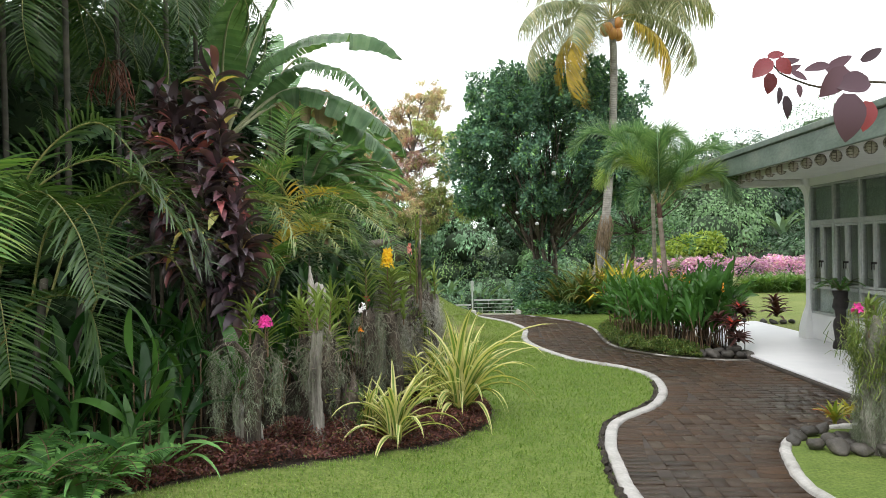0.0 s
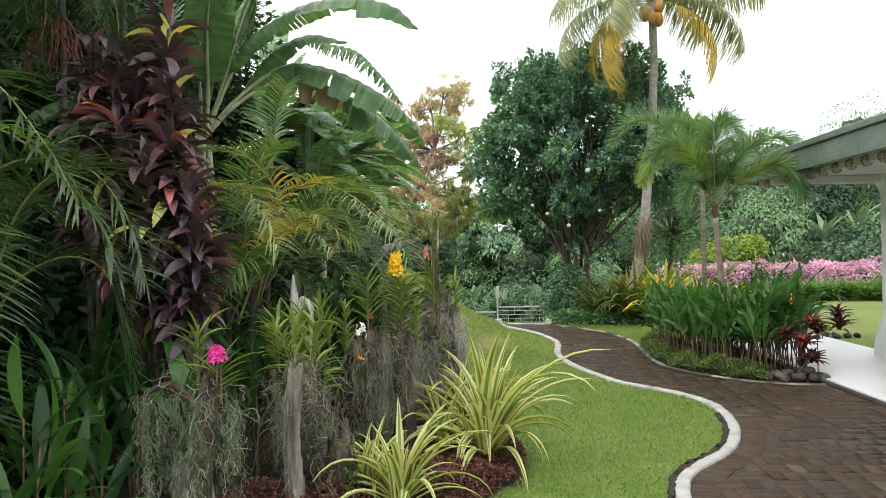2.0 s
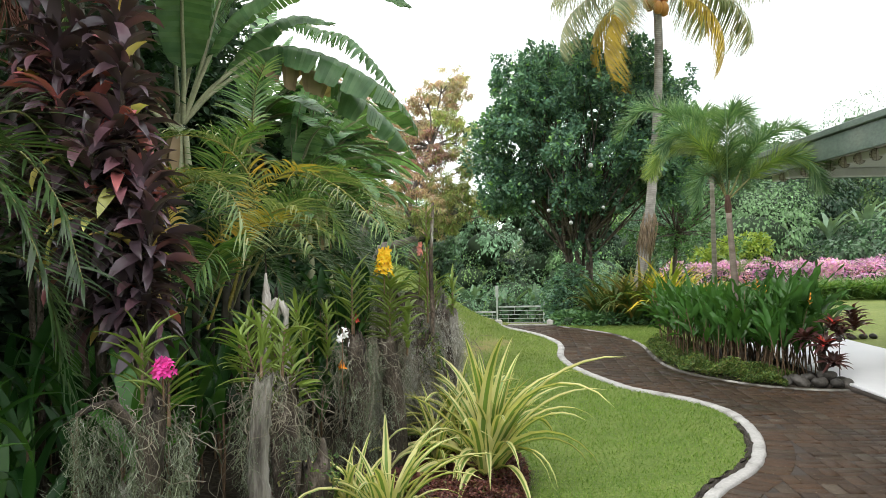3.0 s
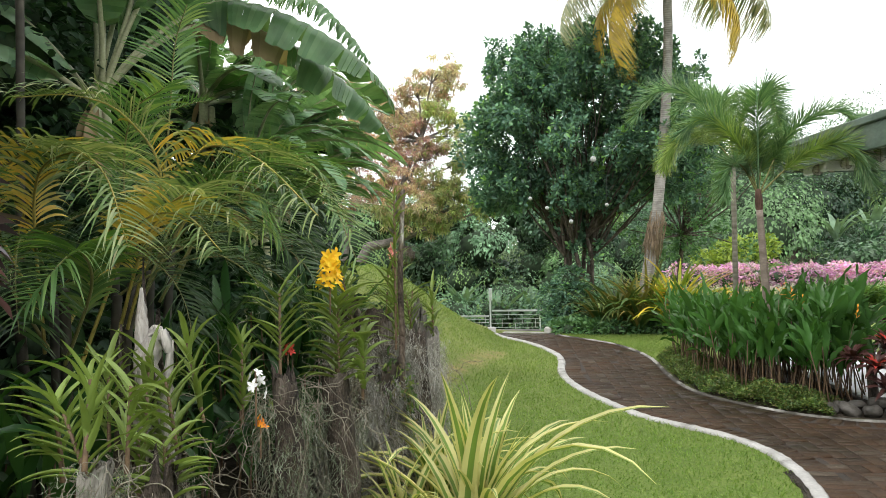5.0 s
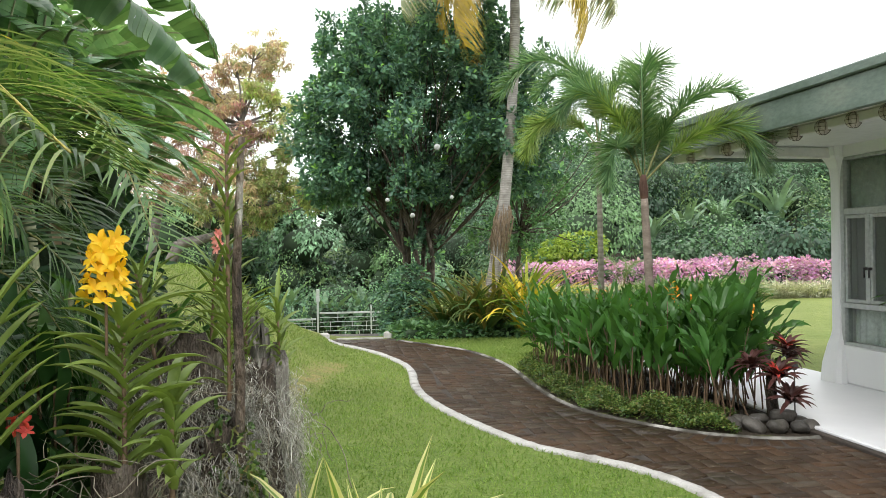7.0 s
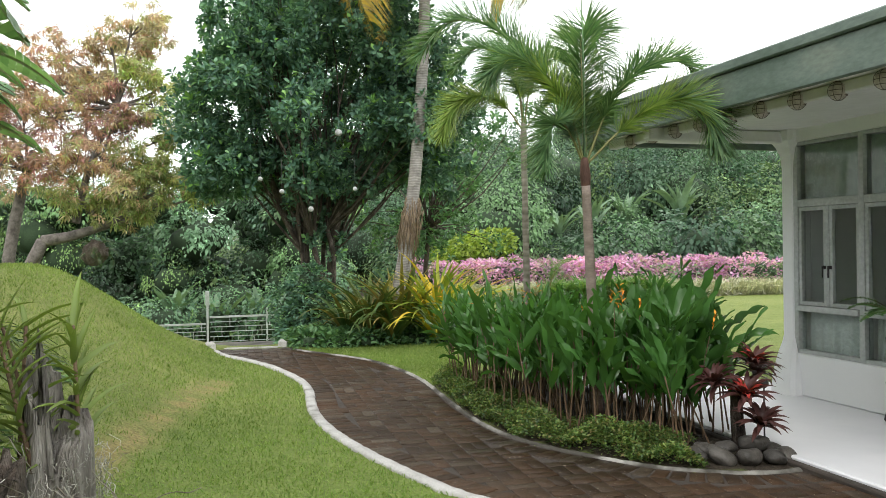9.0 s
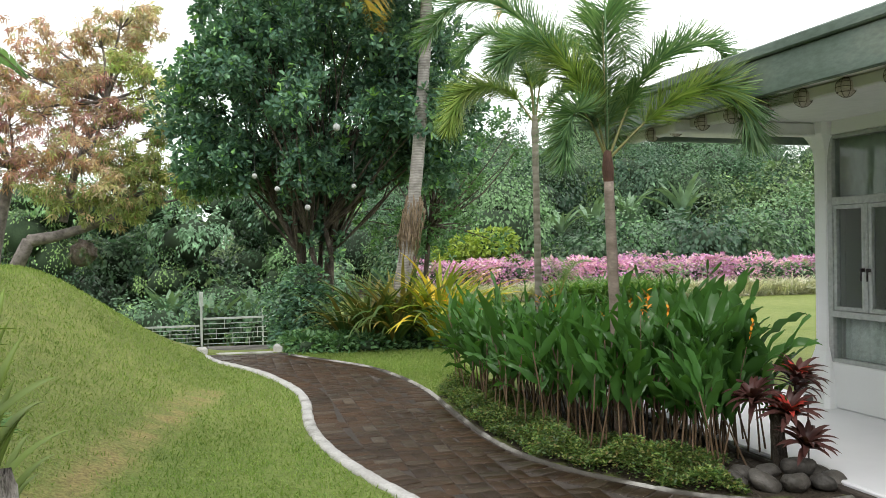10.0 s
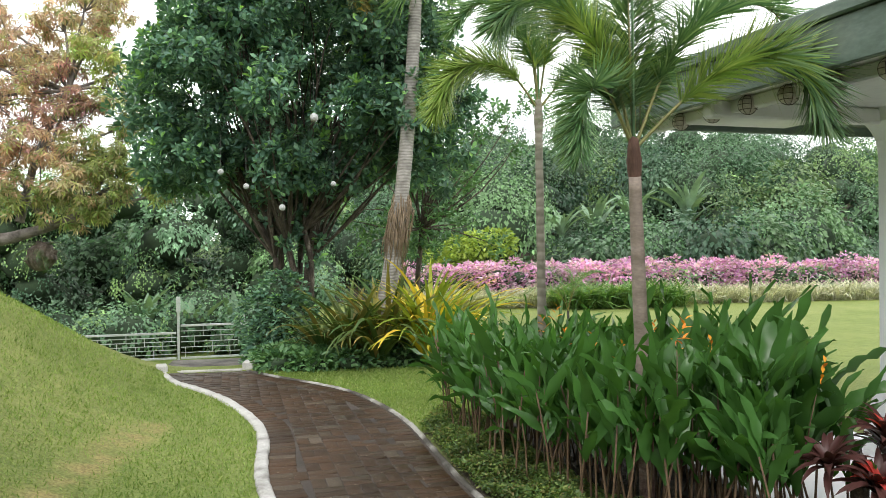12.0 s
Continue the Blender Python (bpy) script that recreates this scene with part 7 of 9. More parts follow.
# ---- feather palms of the bed ----
ARECA = [frond_mesh("areca_frond", 1.4, 40, 0.34, 1.15, 2.0, [M_rachis_y, M_areca, M_areca_y], 0.017, 0.75, 0.40, vee=0.65, seed=21, curl=1.6, start=0.26, golden=0.4, ragged=0.12),
         frond_mesh("areca_frond", 1.4, 40, 0.32, 1.1, 2.2, [M_rachis_y, M_areca_y, M_areca_o], 0.017, 0.75, 0.46, vee=0.65, seed=22, curl=1.5, start=0.26, golden=0.62, ragged=0.12),
         frond_mesh("areca_frond", 1.35, 44, 0.36, 1.3, 1.5, [M_rachis, M_areca, M_areca], 0.018, 0.75, 0.40, vee=0.6, seed=23, curl=1.8, start=0.24, ragged=0.1),
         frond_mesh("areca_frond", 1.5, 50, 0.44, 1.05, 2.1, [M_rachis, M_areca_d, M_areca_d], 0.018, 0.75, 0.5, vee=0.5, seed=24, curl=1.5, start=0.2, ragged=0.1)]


def areca(x, y, canes, fronds, seed, label):
    """canes: rows of dx, dy, height, thickness; fronds: rows of mesh, cane, yaw, tilt, size."""
    rng = np.random.default_rng(seed)
    e = thing("feather_palm", label, "palm tree", "clumping palms in the bed", at=(x, y, float(height(x, y))))
    for dx, dy, h, r in canes:
        stalk(e, "cane", [(dx * 0.6, dy * 0.6, -0.1), (dx * 0.8 + 0.02, dy * 0.8, h * 0.5), (dx, dy, h)], [r * 1.1, r, r * 0.85], M_cane, 9)
    for m, c, yaw, tilt, size in fronds:
        put_fronds(e, canes[c][:3], [(ARECA[m], yaw, tilt, size)], rng)
    return e


def bent_frond(pts, n, leaf, mats, golden, seed, width=0.019, vee=0.55, hang=0.42, start=0.22, sweep=0.75):
    """A frond along its own curve: leaflets rise in a V from the rachis, then arch over and hang."""
    rng = np.random.default_rng(seed)
    c = catmull(pts, 0.05)
    k = len(c)
    T = np.gradient(c, axis=0)
    T /= np.linalg.norm(T, axis=1)[:, None]
    S = np.cross(T, (0, 0, 1.0)) + T * 1e-6
    S /= np.linalg.norm(S, axis=1)[:, None] + 1e-9
    U = np.cross(S, T)
    bits = [tube(c, np.linspace(0.010, 0.0025, k), 6)]
    tone = [0] * len(bits[0][1])
    for i in range(n):
        f = start + (1 - start) * (i + 0.5) / n
        at = f * (k - 1)
        j = min(int(at), k - 2)
        b = c[j] + (c[j + 1] - c[j]) * (at - j)
        prof = (0.55 + 0.45 * math.sin(math.pi * min(1, (f - start) / 0.5) / 2)) * (1 - 0.5 * max(0, (f - 0.65) / 0.35) ** 1.5)
        for sg in (-1, 1):
            up = vee + rng.normal(0, 0.12)
            sw = sweep * (1 - 0.3 * f) + rng.normal(0, 0.10)
            d = (S[j] * sg * math.cos(up) + U[j] * math.sin(up)) * math.cos(sw) + T[j] * math.sin(sw)
            l = leaf * prof * rng.uniform(0.85, 1.1)
            t = np.linspace(0, 1, 7)[:, None]
            p = b + d * l * (t - 0.08 * t ** 3) + np.array([0, 0, -1.0]) * hang * rng.uniform(0.7, 1.2) * l * t ** 1.9
            wv = T[j] * 0.8 + U[j] * 0.35 - S[j] * sg * 0.2
            w = width * np.array([0.5, 0.9, 1.0, 0.9, 0.7, 0.4, 0.05])[:, None] / 2
            V = np.stack([p - wv * w, p + wv * w], 1).reshape(-1, 3)
            bits.append((V, np.array([(2 * q, 2 * q + 1, 2 * q + 3, 2 * q + 2) for q in range(6)])))
            gold, reach = f + rng.normal(0, 0.07) < golden, rng.integers(3, 7)
            tone += [2 if gold and q < reach else 1 for q in range(6)]
    me = fast_mesh("frond", *join(bits), mats)
    me.polygons.foreach_set("material_index", np.array(tone, np.int32))
    return smooth(me)


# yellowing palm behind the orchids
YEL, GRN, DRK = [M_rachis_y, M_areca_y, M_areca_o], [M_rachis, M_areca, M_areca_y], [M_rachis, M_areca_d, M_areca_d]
pa = areca(-1.95, 3.75, [(0, 0, 1.15, 0.03), (0.3, -0.35, 1.2, 0.028), (0.25, 0.3, 1.2, 0.03), (-0.3, 0.1, 1.3, 0.03), (0.35, 0.0, 1.15, 0.028)],
           [(3, 1, -70, -22, 0.8), (3, 2, -90, -16, 0.9), (0, 3, 170, 5, 0.9), (3, 3, 120, 5, 0.9), (3, 0, -150, -14, 0.9), (3, 4, -60, -22, 0.8), (3, 0, -110, -20, 0.8), (3, 3, -60, -10, 0.9), (0, 3, -120, 0, 0.8)], 1, "clumping feather palm with yellowing arching fronds")
hz = Matrix.Translation((1.95, -3.75, -float(height(-1.95, 3.75))))
for k, (pts, leaf, mats, gold) in enumerate((
        ([(-1.98, 3.8, 1.1), (-1.85, 4.15, 1.7), (-1.55, 4.2, 2.03), (-1.2, 3.95, 2.14), (-0.8, 3.6, 2.02), (-0.39, 3.21, 1.74)], 0.34, YEL, 0.55),
        ([(-2.1, 3.85, 1.3), (-2.3, 3.75, 1.85), (-1.95, 3.5, 2.06), (-1.62, 3.38, 2.06), (-1.34, 3.28, 1.93)], 0.32, YEL, 0.60),
        ([(-2.0, 3.75, 1.1), (-1.94, 3.60, 1.9), (-1.55, 3.30, 2.04), (-1.26, 3.10, 1.92), (-1.10, 3.00, 1.62)], 0.32, YEL, 0.35),
        ([(-1.6, 3.45, 1.1), (-1.42, 3.50, 1.6), (-1.22, 3.35, 1.75), (-0.95, 3.18, 1.75), (-0.72, 3.02, 1.60)], 0.30, YEL, 0.60),
        ([(-1.7, 4.0, 1.2), (-1.50, 4.00, 1.95), (-1.60, 3.85, 2.28), (-1.80, 3.72, 2.38), (-2.05, 3.60, 2.36)], 0.32, YEL, 0.45),
        ([(-1.65, 3.4, 1.1), (-1.42, 3.25, 1.45), (-1.33, 3.05, 1.60), (-1.29, 2.88, 1.58), (-1.33, 2.72, 1.42)], 0.30, GRN, 0.2),
        ([(-1.6, 3.75, 1.2), (-1.43, 3.70, 1.65), (-1.19, 3.55, 1.84), (-0.98, 3.42, 1.84), (-0.72, 3.30, 1.68)], 0.30, YEL, 0.45),
        ([(-1.7, 4.05, 1.2), (-1.50, 4.15, 1.80), (-1.28, 4.10, 2.00), (-1.00, 4.05, 2.00), (-0.62, 3.95, 1.80)], 0.34, DRK, 0.0),
        ([(-1.75, 4.1, 1.2), (-1.5, 4.2, 1.75), (-1.25, 4.1, 1.95), (-1.0, 4.0, 1.9), (-0.82, 3.95, 1.65)], 0.34, GRN, 0.15),
        ([(-2.0, 3.8, 1.1), (-2.25, 3.6, 1.7), (-2.15, 3.3, 1.95), (-1.9, 3.0, 1.85)], 0.32, GRN, 0.3))):
    piece("frond", bent_frond(pts, 66, leaf * 1.25, mats, gold + (0.08 if mats is YEL else 0), 300 + k, 0.0155, 0.60, 0.50), pa, hz)
pb = areca(-2.2, 4.7, [(0, 0, 1.35, 0.032), (0.3, -0.1, 1.25, 0.03), (0.2, 0.35, 1.4, 0.03)],
           [(2, 0, -70, 18, 0.95), (3, 1, -70, -18, 0.9), (0, 2, -30, 4, 0.9), (3, 2, -100, -14, 0.9)], 4, "clumping feather palm with fresh green upright fronds")
hz = Matrix.Translation((2.2, -4.7, -float(height(-2.2, 4.7))))
for k, (pts, leaf, mats, gold) in enumerate((
        ([(-2.0, 4.65, 1.3), (-1.85, 4.66, 2.0), (-1.80, 4.67, 2.5), (-1.74, 4.62, 2.85), (-1.6, 4.5, 3.05)], 0.40, [M_rachis, M_areca, M_areca_d], 0.4),
        ([(-1.9, 4.7, 1.3), (-1.5, 4.75, 1.95), (-1.15, 4.65, 2.12), (-0.80, 4.5, 2.0), (-0.55, 4.35, 1.55)], 0.36, GRN, 0.3),
        ([(-1.9, 4.9, 1.4), (-1.6, 5.0, 2.1), (-1.3, 5.0, 2.25), (-0.95, 4.9, 2.1), (-0.7, 4.8, 1.7)], 0.36, GRN, 0.2),
        ([(-2.0, 4.6, 1.3), (-1.95, 4.4, 2.0), (-1.75, 4.15, 2.35), (-1.45, 3.95, 2.45)], 0.36, GRN, 0.0))):
    piece("frond", bent_frond(pts, 62, leaf * 1.1, mats, gold, 330 + k, 0.016, 0.5, 0.25), pb, hz)
areca(-1.15, 5.7, [(0, 0, 0.75, 0.022), (0.15, 0.1, 0.6, 0.02)], [(3, 0, q * 45, (6, -8)[q % 2], 0.6) for q in range(8)] + [(0, 1, -60, 4, 0.55), (0, 1, -120, 0, 0.5)], 5, "low drooping feather palm behind the orchid stumps")
# green palm at the near end of the bed
pc = areca(-2.45, 0.95, [(0, 0, 1.15, 0.03), (0.3, 0.2, 1.2, 0.03), (0.2, -0.3, 1.0, 0.03), (0.35, 0.6, 1.25, 0.03)],
           [(3, 0, 70, 8, 1.0), (0, 0, 10, 12, 1.0)], 2, "clumping green feather palm with drooping fronds")
hz = Matrix.Translation((2.45, -0.95, -float(height(-2.45, 0.95))))


def arching(x, y, z, yaw, reach, rise, drop):
    """Four points of a frond that rises from (x, y, z) towards yaw and comes down again."""
    c, s = -math.sin(radians(yaw)), math.cos(radians(yaw))
    return [(x, y, z), (x + c * reach * 0.22, y + s * reach * 0.22, z + rise * 0.72), (x + c * reach * 0.58, y + s * reach * 0.58, z + rise), (x + c * reach * 0.86, y + s * reach * 0.86, z + rise * 0.72), (x + c * reach, y + s * reach, z + rise - drop)]


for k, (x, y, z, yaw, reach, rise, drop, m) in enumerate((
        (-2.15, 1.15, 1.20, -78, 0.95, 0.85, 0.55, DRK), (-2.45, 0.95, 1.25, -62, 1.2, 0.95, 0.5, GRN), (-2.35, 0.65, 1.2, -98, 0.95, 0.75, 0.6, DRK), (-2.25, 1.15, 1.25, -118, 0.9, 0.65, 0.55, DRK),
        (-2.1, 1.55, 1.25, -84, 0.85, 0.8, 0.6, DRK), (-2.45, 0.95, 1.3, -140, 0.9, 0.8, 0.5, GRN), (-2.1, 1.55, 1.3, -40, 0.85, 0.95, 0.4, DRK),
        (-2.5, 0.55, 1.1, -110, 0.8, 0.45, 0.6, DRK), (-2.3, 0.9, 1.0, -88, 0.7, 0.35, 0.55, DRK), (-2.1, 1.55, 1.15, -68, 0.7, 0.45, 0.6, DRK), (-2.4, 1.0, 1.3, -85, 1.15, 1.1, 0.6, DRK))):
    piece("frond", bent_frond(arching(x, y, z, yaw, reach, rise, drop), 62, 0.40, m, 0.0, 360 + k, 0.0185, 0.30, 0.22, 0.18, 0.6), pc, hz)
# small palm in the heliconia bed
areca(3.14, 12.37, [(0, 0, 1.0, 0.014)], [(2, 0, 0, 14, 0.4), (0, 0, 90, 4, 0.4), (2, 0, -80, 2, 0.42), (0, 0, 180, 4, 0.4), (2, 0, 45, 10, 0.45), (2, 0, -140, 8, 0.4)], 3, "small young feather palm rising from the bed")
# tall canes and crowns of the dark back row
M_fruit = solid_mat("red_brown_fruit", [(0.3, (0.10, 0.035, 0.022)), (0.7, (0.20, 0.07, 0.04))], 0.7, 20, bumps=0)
# several crowns are unseen above the view, added to shade the bed below
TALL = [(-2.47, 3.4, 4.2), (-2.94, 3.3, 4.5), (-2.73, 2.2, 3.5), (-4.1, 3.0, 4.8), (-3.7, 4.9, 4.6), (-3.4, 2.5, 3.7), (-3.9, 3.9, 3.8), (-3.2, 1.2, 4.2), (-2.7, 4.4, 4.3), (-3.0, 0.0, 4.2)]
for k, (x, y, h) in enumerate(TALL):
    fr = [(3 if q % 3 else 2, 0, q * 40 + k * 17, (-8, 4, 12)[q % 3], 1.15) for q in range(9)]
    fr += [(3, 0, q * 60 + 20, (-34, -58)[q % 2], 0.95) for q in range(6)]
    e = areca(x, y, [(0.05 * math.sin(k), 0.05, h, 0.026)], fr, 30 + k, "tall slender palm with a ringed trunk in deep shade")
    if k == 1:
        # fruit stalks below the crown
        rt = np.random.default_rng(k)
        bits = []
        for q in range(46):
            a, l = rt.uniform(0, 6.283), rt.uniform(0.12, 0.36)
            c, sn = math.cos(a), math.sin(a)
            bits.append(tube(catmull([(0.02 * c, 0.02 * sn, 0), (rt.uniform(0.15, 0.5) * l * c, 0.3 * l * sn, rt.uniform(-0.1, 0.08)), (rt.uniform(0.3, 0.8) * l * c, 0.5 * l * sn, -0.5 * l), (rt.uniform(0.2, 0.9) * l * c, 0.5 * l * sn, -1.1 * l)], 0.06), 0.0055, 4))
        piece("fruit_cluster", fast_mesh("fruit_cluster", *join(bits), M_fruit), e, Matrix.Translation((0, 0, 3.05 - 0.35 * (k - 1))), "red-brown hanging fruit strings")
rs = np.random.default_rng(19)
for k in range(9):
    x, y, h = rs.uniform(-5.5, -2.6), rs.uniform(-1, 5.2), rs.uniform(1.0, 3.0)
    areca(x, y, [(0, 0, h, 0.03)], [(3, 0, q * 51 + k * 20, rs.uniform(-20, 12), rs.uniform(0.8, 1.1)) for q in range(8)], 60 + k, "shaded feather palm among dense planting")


# ---- banana ----
def banana_leaf(L, W, a0, bend, seed, tear=0.35, dead=0.0, hang=0.35, curl=1.5, bare=0.16):
    """A broad leaf with a thick midrib; each side torn into lobes that hang at their own angle."""
    rng = np.random.default_rng(seed)
    n = 36
    s = np.linspace(0, 1, n + 1)
    ang = a0 - bend * s ** curl
    y = np.concatenate([[0], np.cumsum(np.cos(ang[1:]) * L / n)])
    z = np.concatenate([[0], np.cumsum(np.sin(ang[1:]) * L / n)])
    mid = np.stack([np.zeros(n + 1), y, z], 1)
    U = np.stack([np.zeros(n + 1), -np.sin(ang), np.cos(ang)], 1)
    w = W / 2 * np.clip(np.sin(np.pi * np.clip((s - bare) / (1 - bare), 0, 1) ** 0.75), 0, 1) ** 0.55
    V, F, mi = list(map(tuple, [])), [], []
    tv, tf = tube(mid, np.linspace(0.030, 0.004, n + 1), 6)
    V = [tuple(p) for p in tv]
    F = [tuple(f) for f in tf]
    mi = [1] * len(F)
    for sg in (-1, 1):
        ang_lobe, gap, left = hang * 0.5, 0, 0
        for i in range(int(bare * n), n):
            if left <= 0:
                left = int(rng.integers(2, 9)) if rng.random() < tear else int(rng.integers(8, 16))
                ang_lobe = hang * rng.uniform(0.2, 1.9)
                isdead = rng.random() < dead
                gap = 1
            left -= 1
            row = []
            for j, b in ((i, gap * 0.22 if tear > 0.1 else 0.0), (i + 1, 0.0)):
                for f in np.linspace(0, 1, 5):
                    drop = ang_lobe * f
                    p = mid[j] + U[j] * 0.012
                    p = p + np.array([sg, 0, 0]) * w[j] * f * math.cos(drop) + U[j] * (0.10 * w[j] * f - w[j] * f * math.sin(drop))
                    p = p + (mid[i + 1] - mid[i]) * b * f + np.array([0, 0, 0.006 * math.sin(i * 1.3 + f * 3)])
                    row.append(len(V))
                    V.append(tuple(p))
            gap = 0
            for q in range(4):
                F.append((row[q], row[q + 1], row[q + 6], row[q + 5]))
                mi.append(2 if isdead else 0)
    me = smooth(fast_mesh("leaf", np.array(V), F, [M_banana, M_bananarib, M_bananadead]))
    me.polygons.foreach_set("material_index", np.array(mi, np.int32))
    return me


def banana(x, y, h, leaves, seed, label):
    rng = np.random.default_rng(seed)
    z0 = float(height(x, y))
    e = thing("banana_plant", label, "banana plant", "banana plants", at=(x, y, z0))
    for k, (dx, dy, r) in enumerate(((0, 0, 0.085), (0.14, 0.05, 0.06), (-0.1, 0.12, 0.05))):
        stalk(e, "stem", [(dx, dy, -0.1), (dx * 0.9, dy * 0.9, h * 0.5), (dx * 0.5, dy * 0.5, h * (1 - 0.08 * k))], [r, r * 0.85, r * 0.5], M_bananarib, 10, 0.03, seed)
    for me, yaw, tilt, size in leaves:
        m = Matrix.Translation((0, 0, h * 0.93)) @ Matrix.Rotation(radians(yaw), 4, "Z") @ Matrix.Rotation(radians(tilt), 4, "X") @ Matrix.Rotation(rng.normal(0, 0.12), 4, "Y") @ Matrix.Scale(size, 4)
        piece("leaf", BAN[me], e, m)
    # dry hanging sheaths
    for k in range(7):
        V, F = blade(rng.uniform(0.4, 0.8), 0.10, 6, 0.6, 0.5, -1.0, 0.4, rng.normal(0, 0.8), 0.4)
        piece("dry_leaf", smooth(fast_mesh("dry_leaf", V, F, M_bananadead)), e, pose(0, 0, h * rng.uniform(0.8, 0.98), 0, 0, rng.uniform(0, 360)), "brown dried leaf")
    return e


def torn_leaf(mid_pts, W, seed, lobes=(2, 7), hang=(1.1, 0.5), dead=0.0, taper=0.22, start=0.2):
    """A banana leaf along its own midrib: both halves fold down like a roof, split into lobes that narrow outwards."""
    rng = np.random.default_rng(seed)
    mid = catmull(mid_pts, 0.045)
    n = len(mid) - 1
    s = np.linspace(0, 1, n + 1)
    T = np.gradient(mid, axis=0)
    T /= np.linalg.norm(T, axis=1)[:, None]
    S = np.cross(T, (0, 0, 1.0))
    S /= np.linalg.norm(S, axis=1)[:, None] + 1e-9
    U = np.cross(S, T)
    w = W / 2 * np.clip(np.sin(np.pi * np.clip((s - start) / (1 - start), 0, 1) ** 0.7), 0, 1) ** 0.5
    tv, tf = tube(mid, np.linspace(0.025, 0.005, n + 1), 7)
    V, F = [tuple(p) for p in tv], [tuple(f) for f in tf]
    mi = [1] * len(F)
    for side, sg in enumerate((1, -1)):
        i = int(start * n)
        while i < n:
            e = min(n, i + int(rng.integers(lobes[0], lobes[1] + 1)))
            drop = max(0.05, hang[side] * rng.uniform(0.55, 1.25))
            gone = rng.random() < dead and i < 0.52 * n
            short = rng.uniform(0.86, 1.06)
            m0 = (i + e) / 2
            for j in range(i, e):
                row = []
                for q in (j, j + 1):
                    for f in np.linspace(0, 1, 6):
                        g = q + (m0 - q) * taper * f ** 1.5
                        b = np.array([np.interp(g, np.arange(n + 1), mid[:, c]) for c in range(3)])
                        al = drop * min(1.0, 0.45 + 0.75 * f)
                        l = w[q] * f * short
                        p = b + S[j] * sg * l * math.cos(al) - U[j] * l * math.sin(al) + U[j] * (0.02 + 0.008 * math.sin(q * 2.1 + 5 * f))
                        row.append(len(V))
                        V.append(tuple(p))
                for q in range(5):
                    F.append((row[q], row[q + 1], row[q + 7], row[q + 6]))
                    mi.append(2 if gone else 0)
            i = e
    me = smooth(fast_mesh("leaf", np.array(V), F, [M_bananatop, M_bananarib, M_bananadead]))
    me.polygons.foreach_set("material_index", np.array(mi, np.int32))
    return me


BAN = [banana_leaf(2.4, 0.6, 0.62, 1.55, 1, 0.85, 0.10, 0.95, 1.25), banana_leaf(2.4, 0.58, 0.95, 1.15, 2, 0.15, 0.0, 0.25, 1.6), banana_leaf(2.3, 0.56, 1.40, 0.6, 3, 0.2, 0.0, 0.2, bare=0.36),
       banana_leaf(2.4, 0.6, 0.72, 1.6, 4, 0.9, 0.05, 1.0, 1.3), banana_leaf(1.5, 0.38, 0.8, 1.5, 5, 0.3, 0.0, 0.35)]


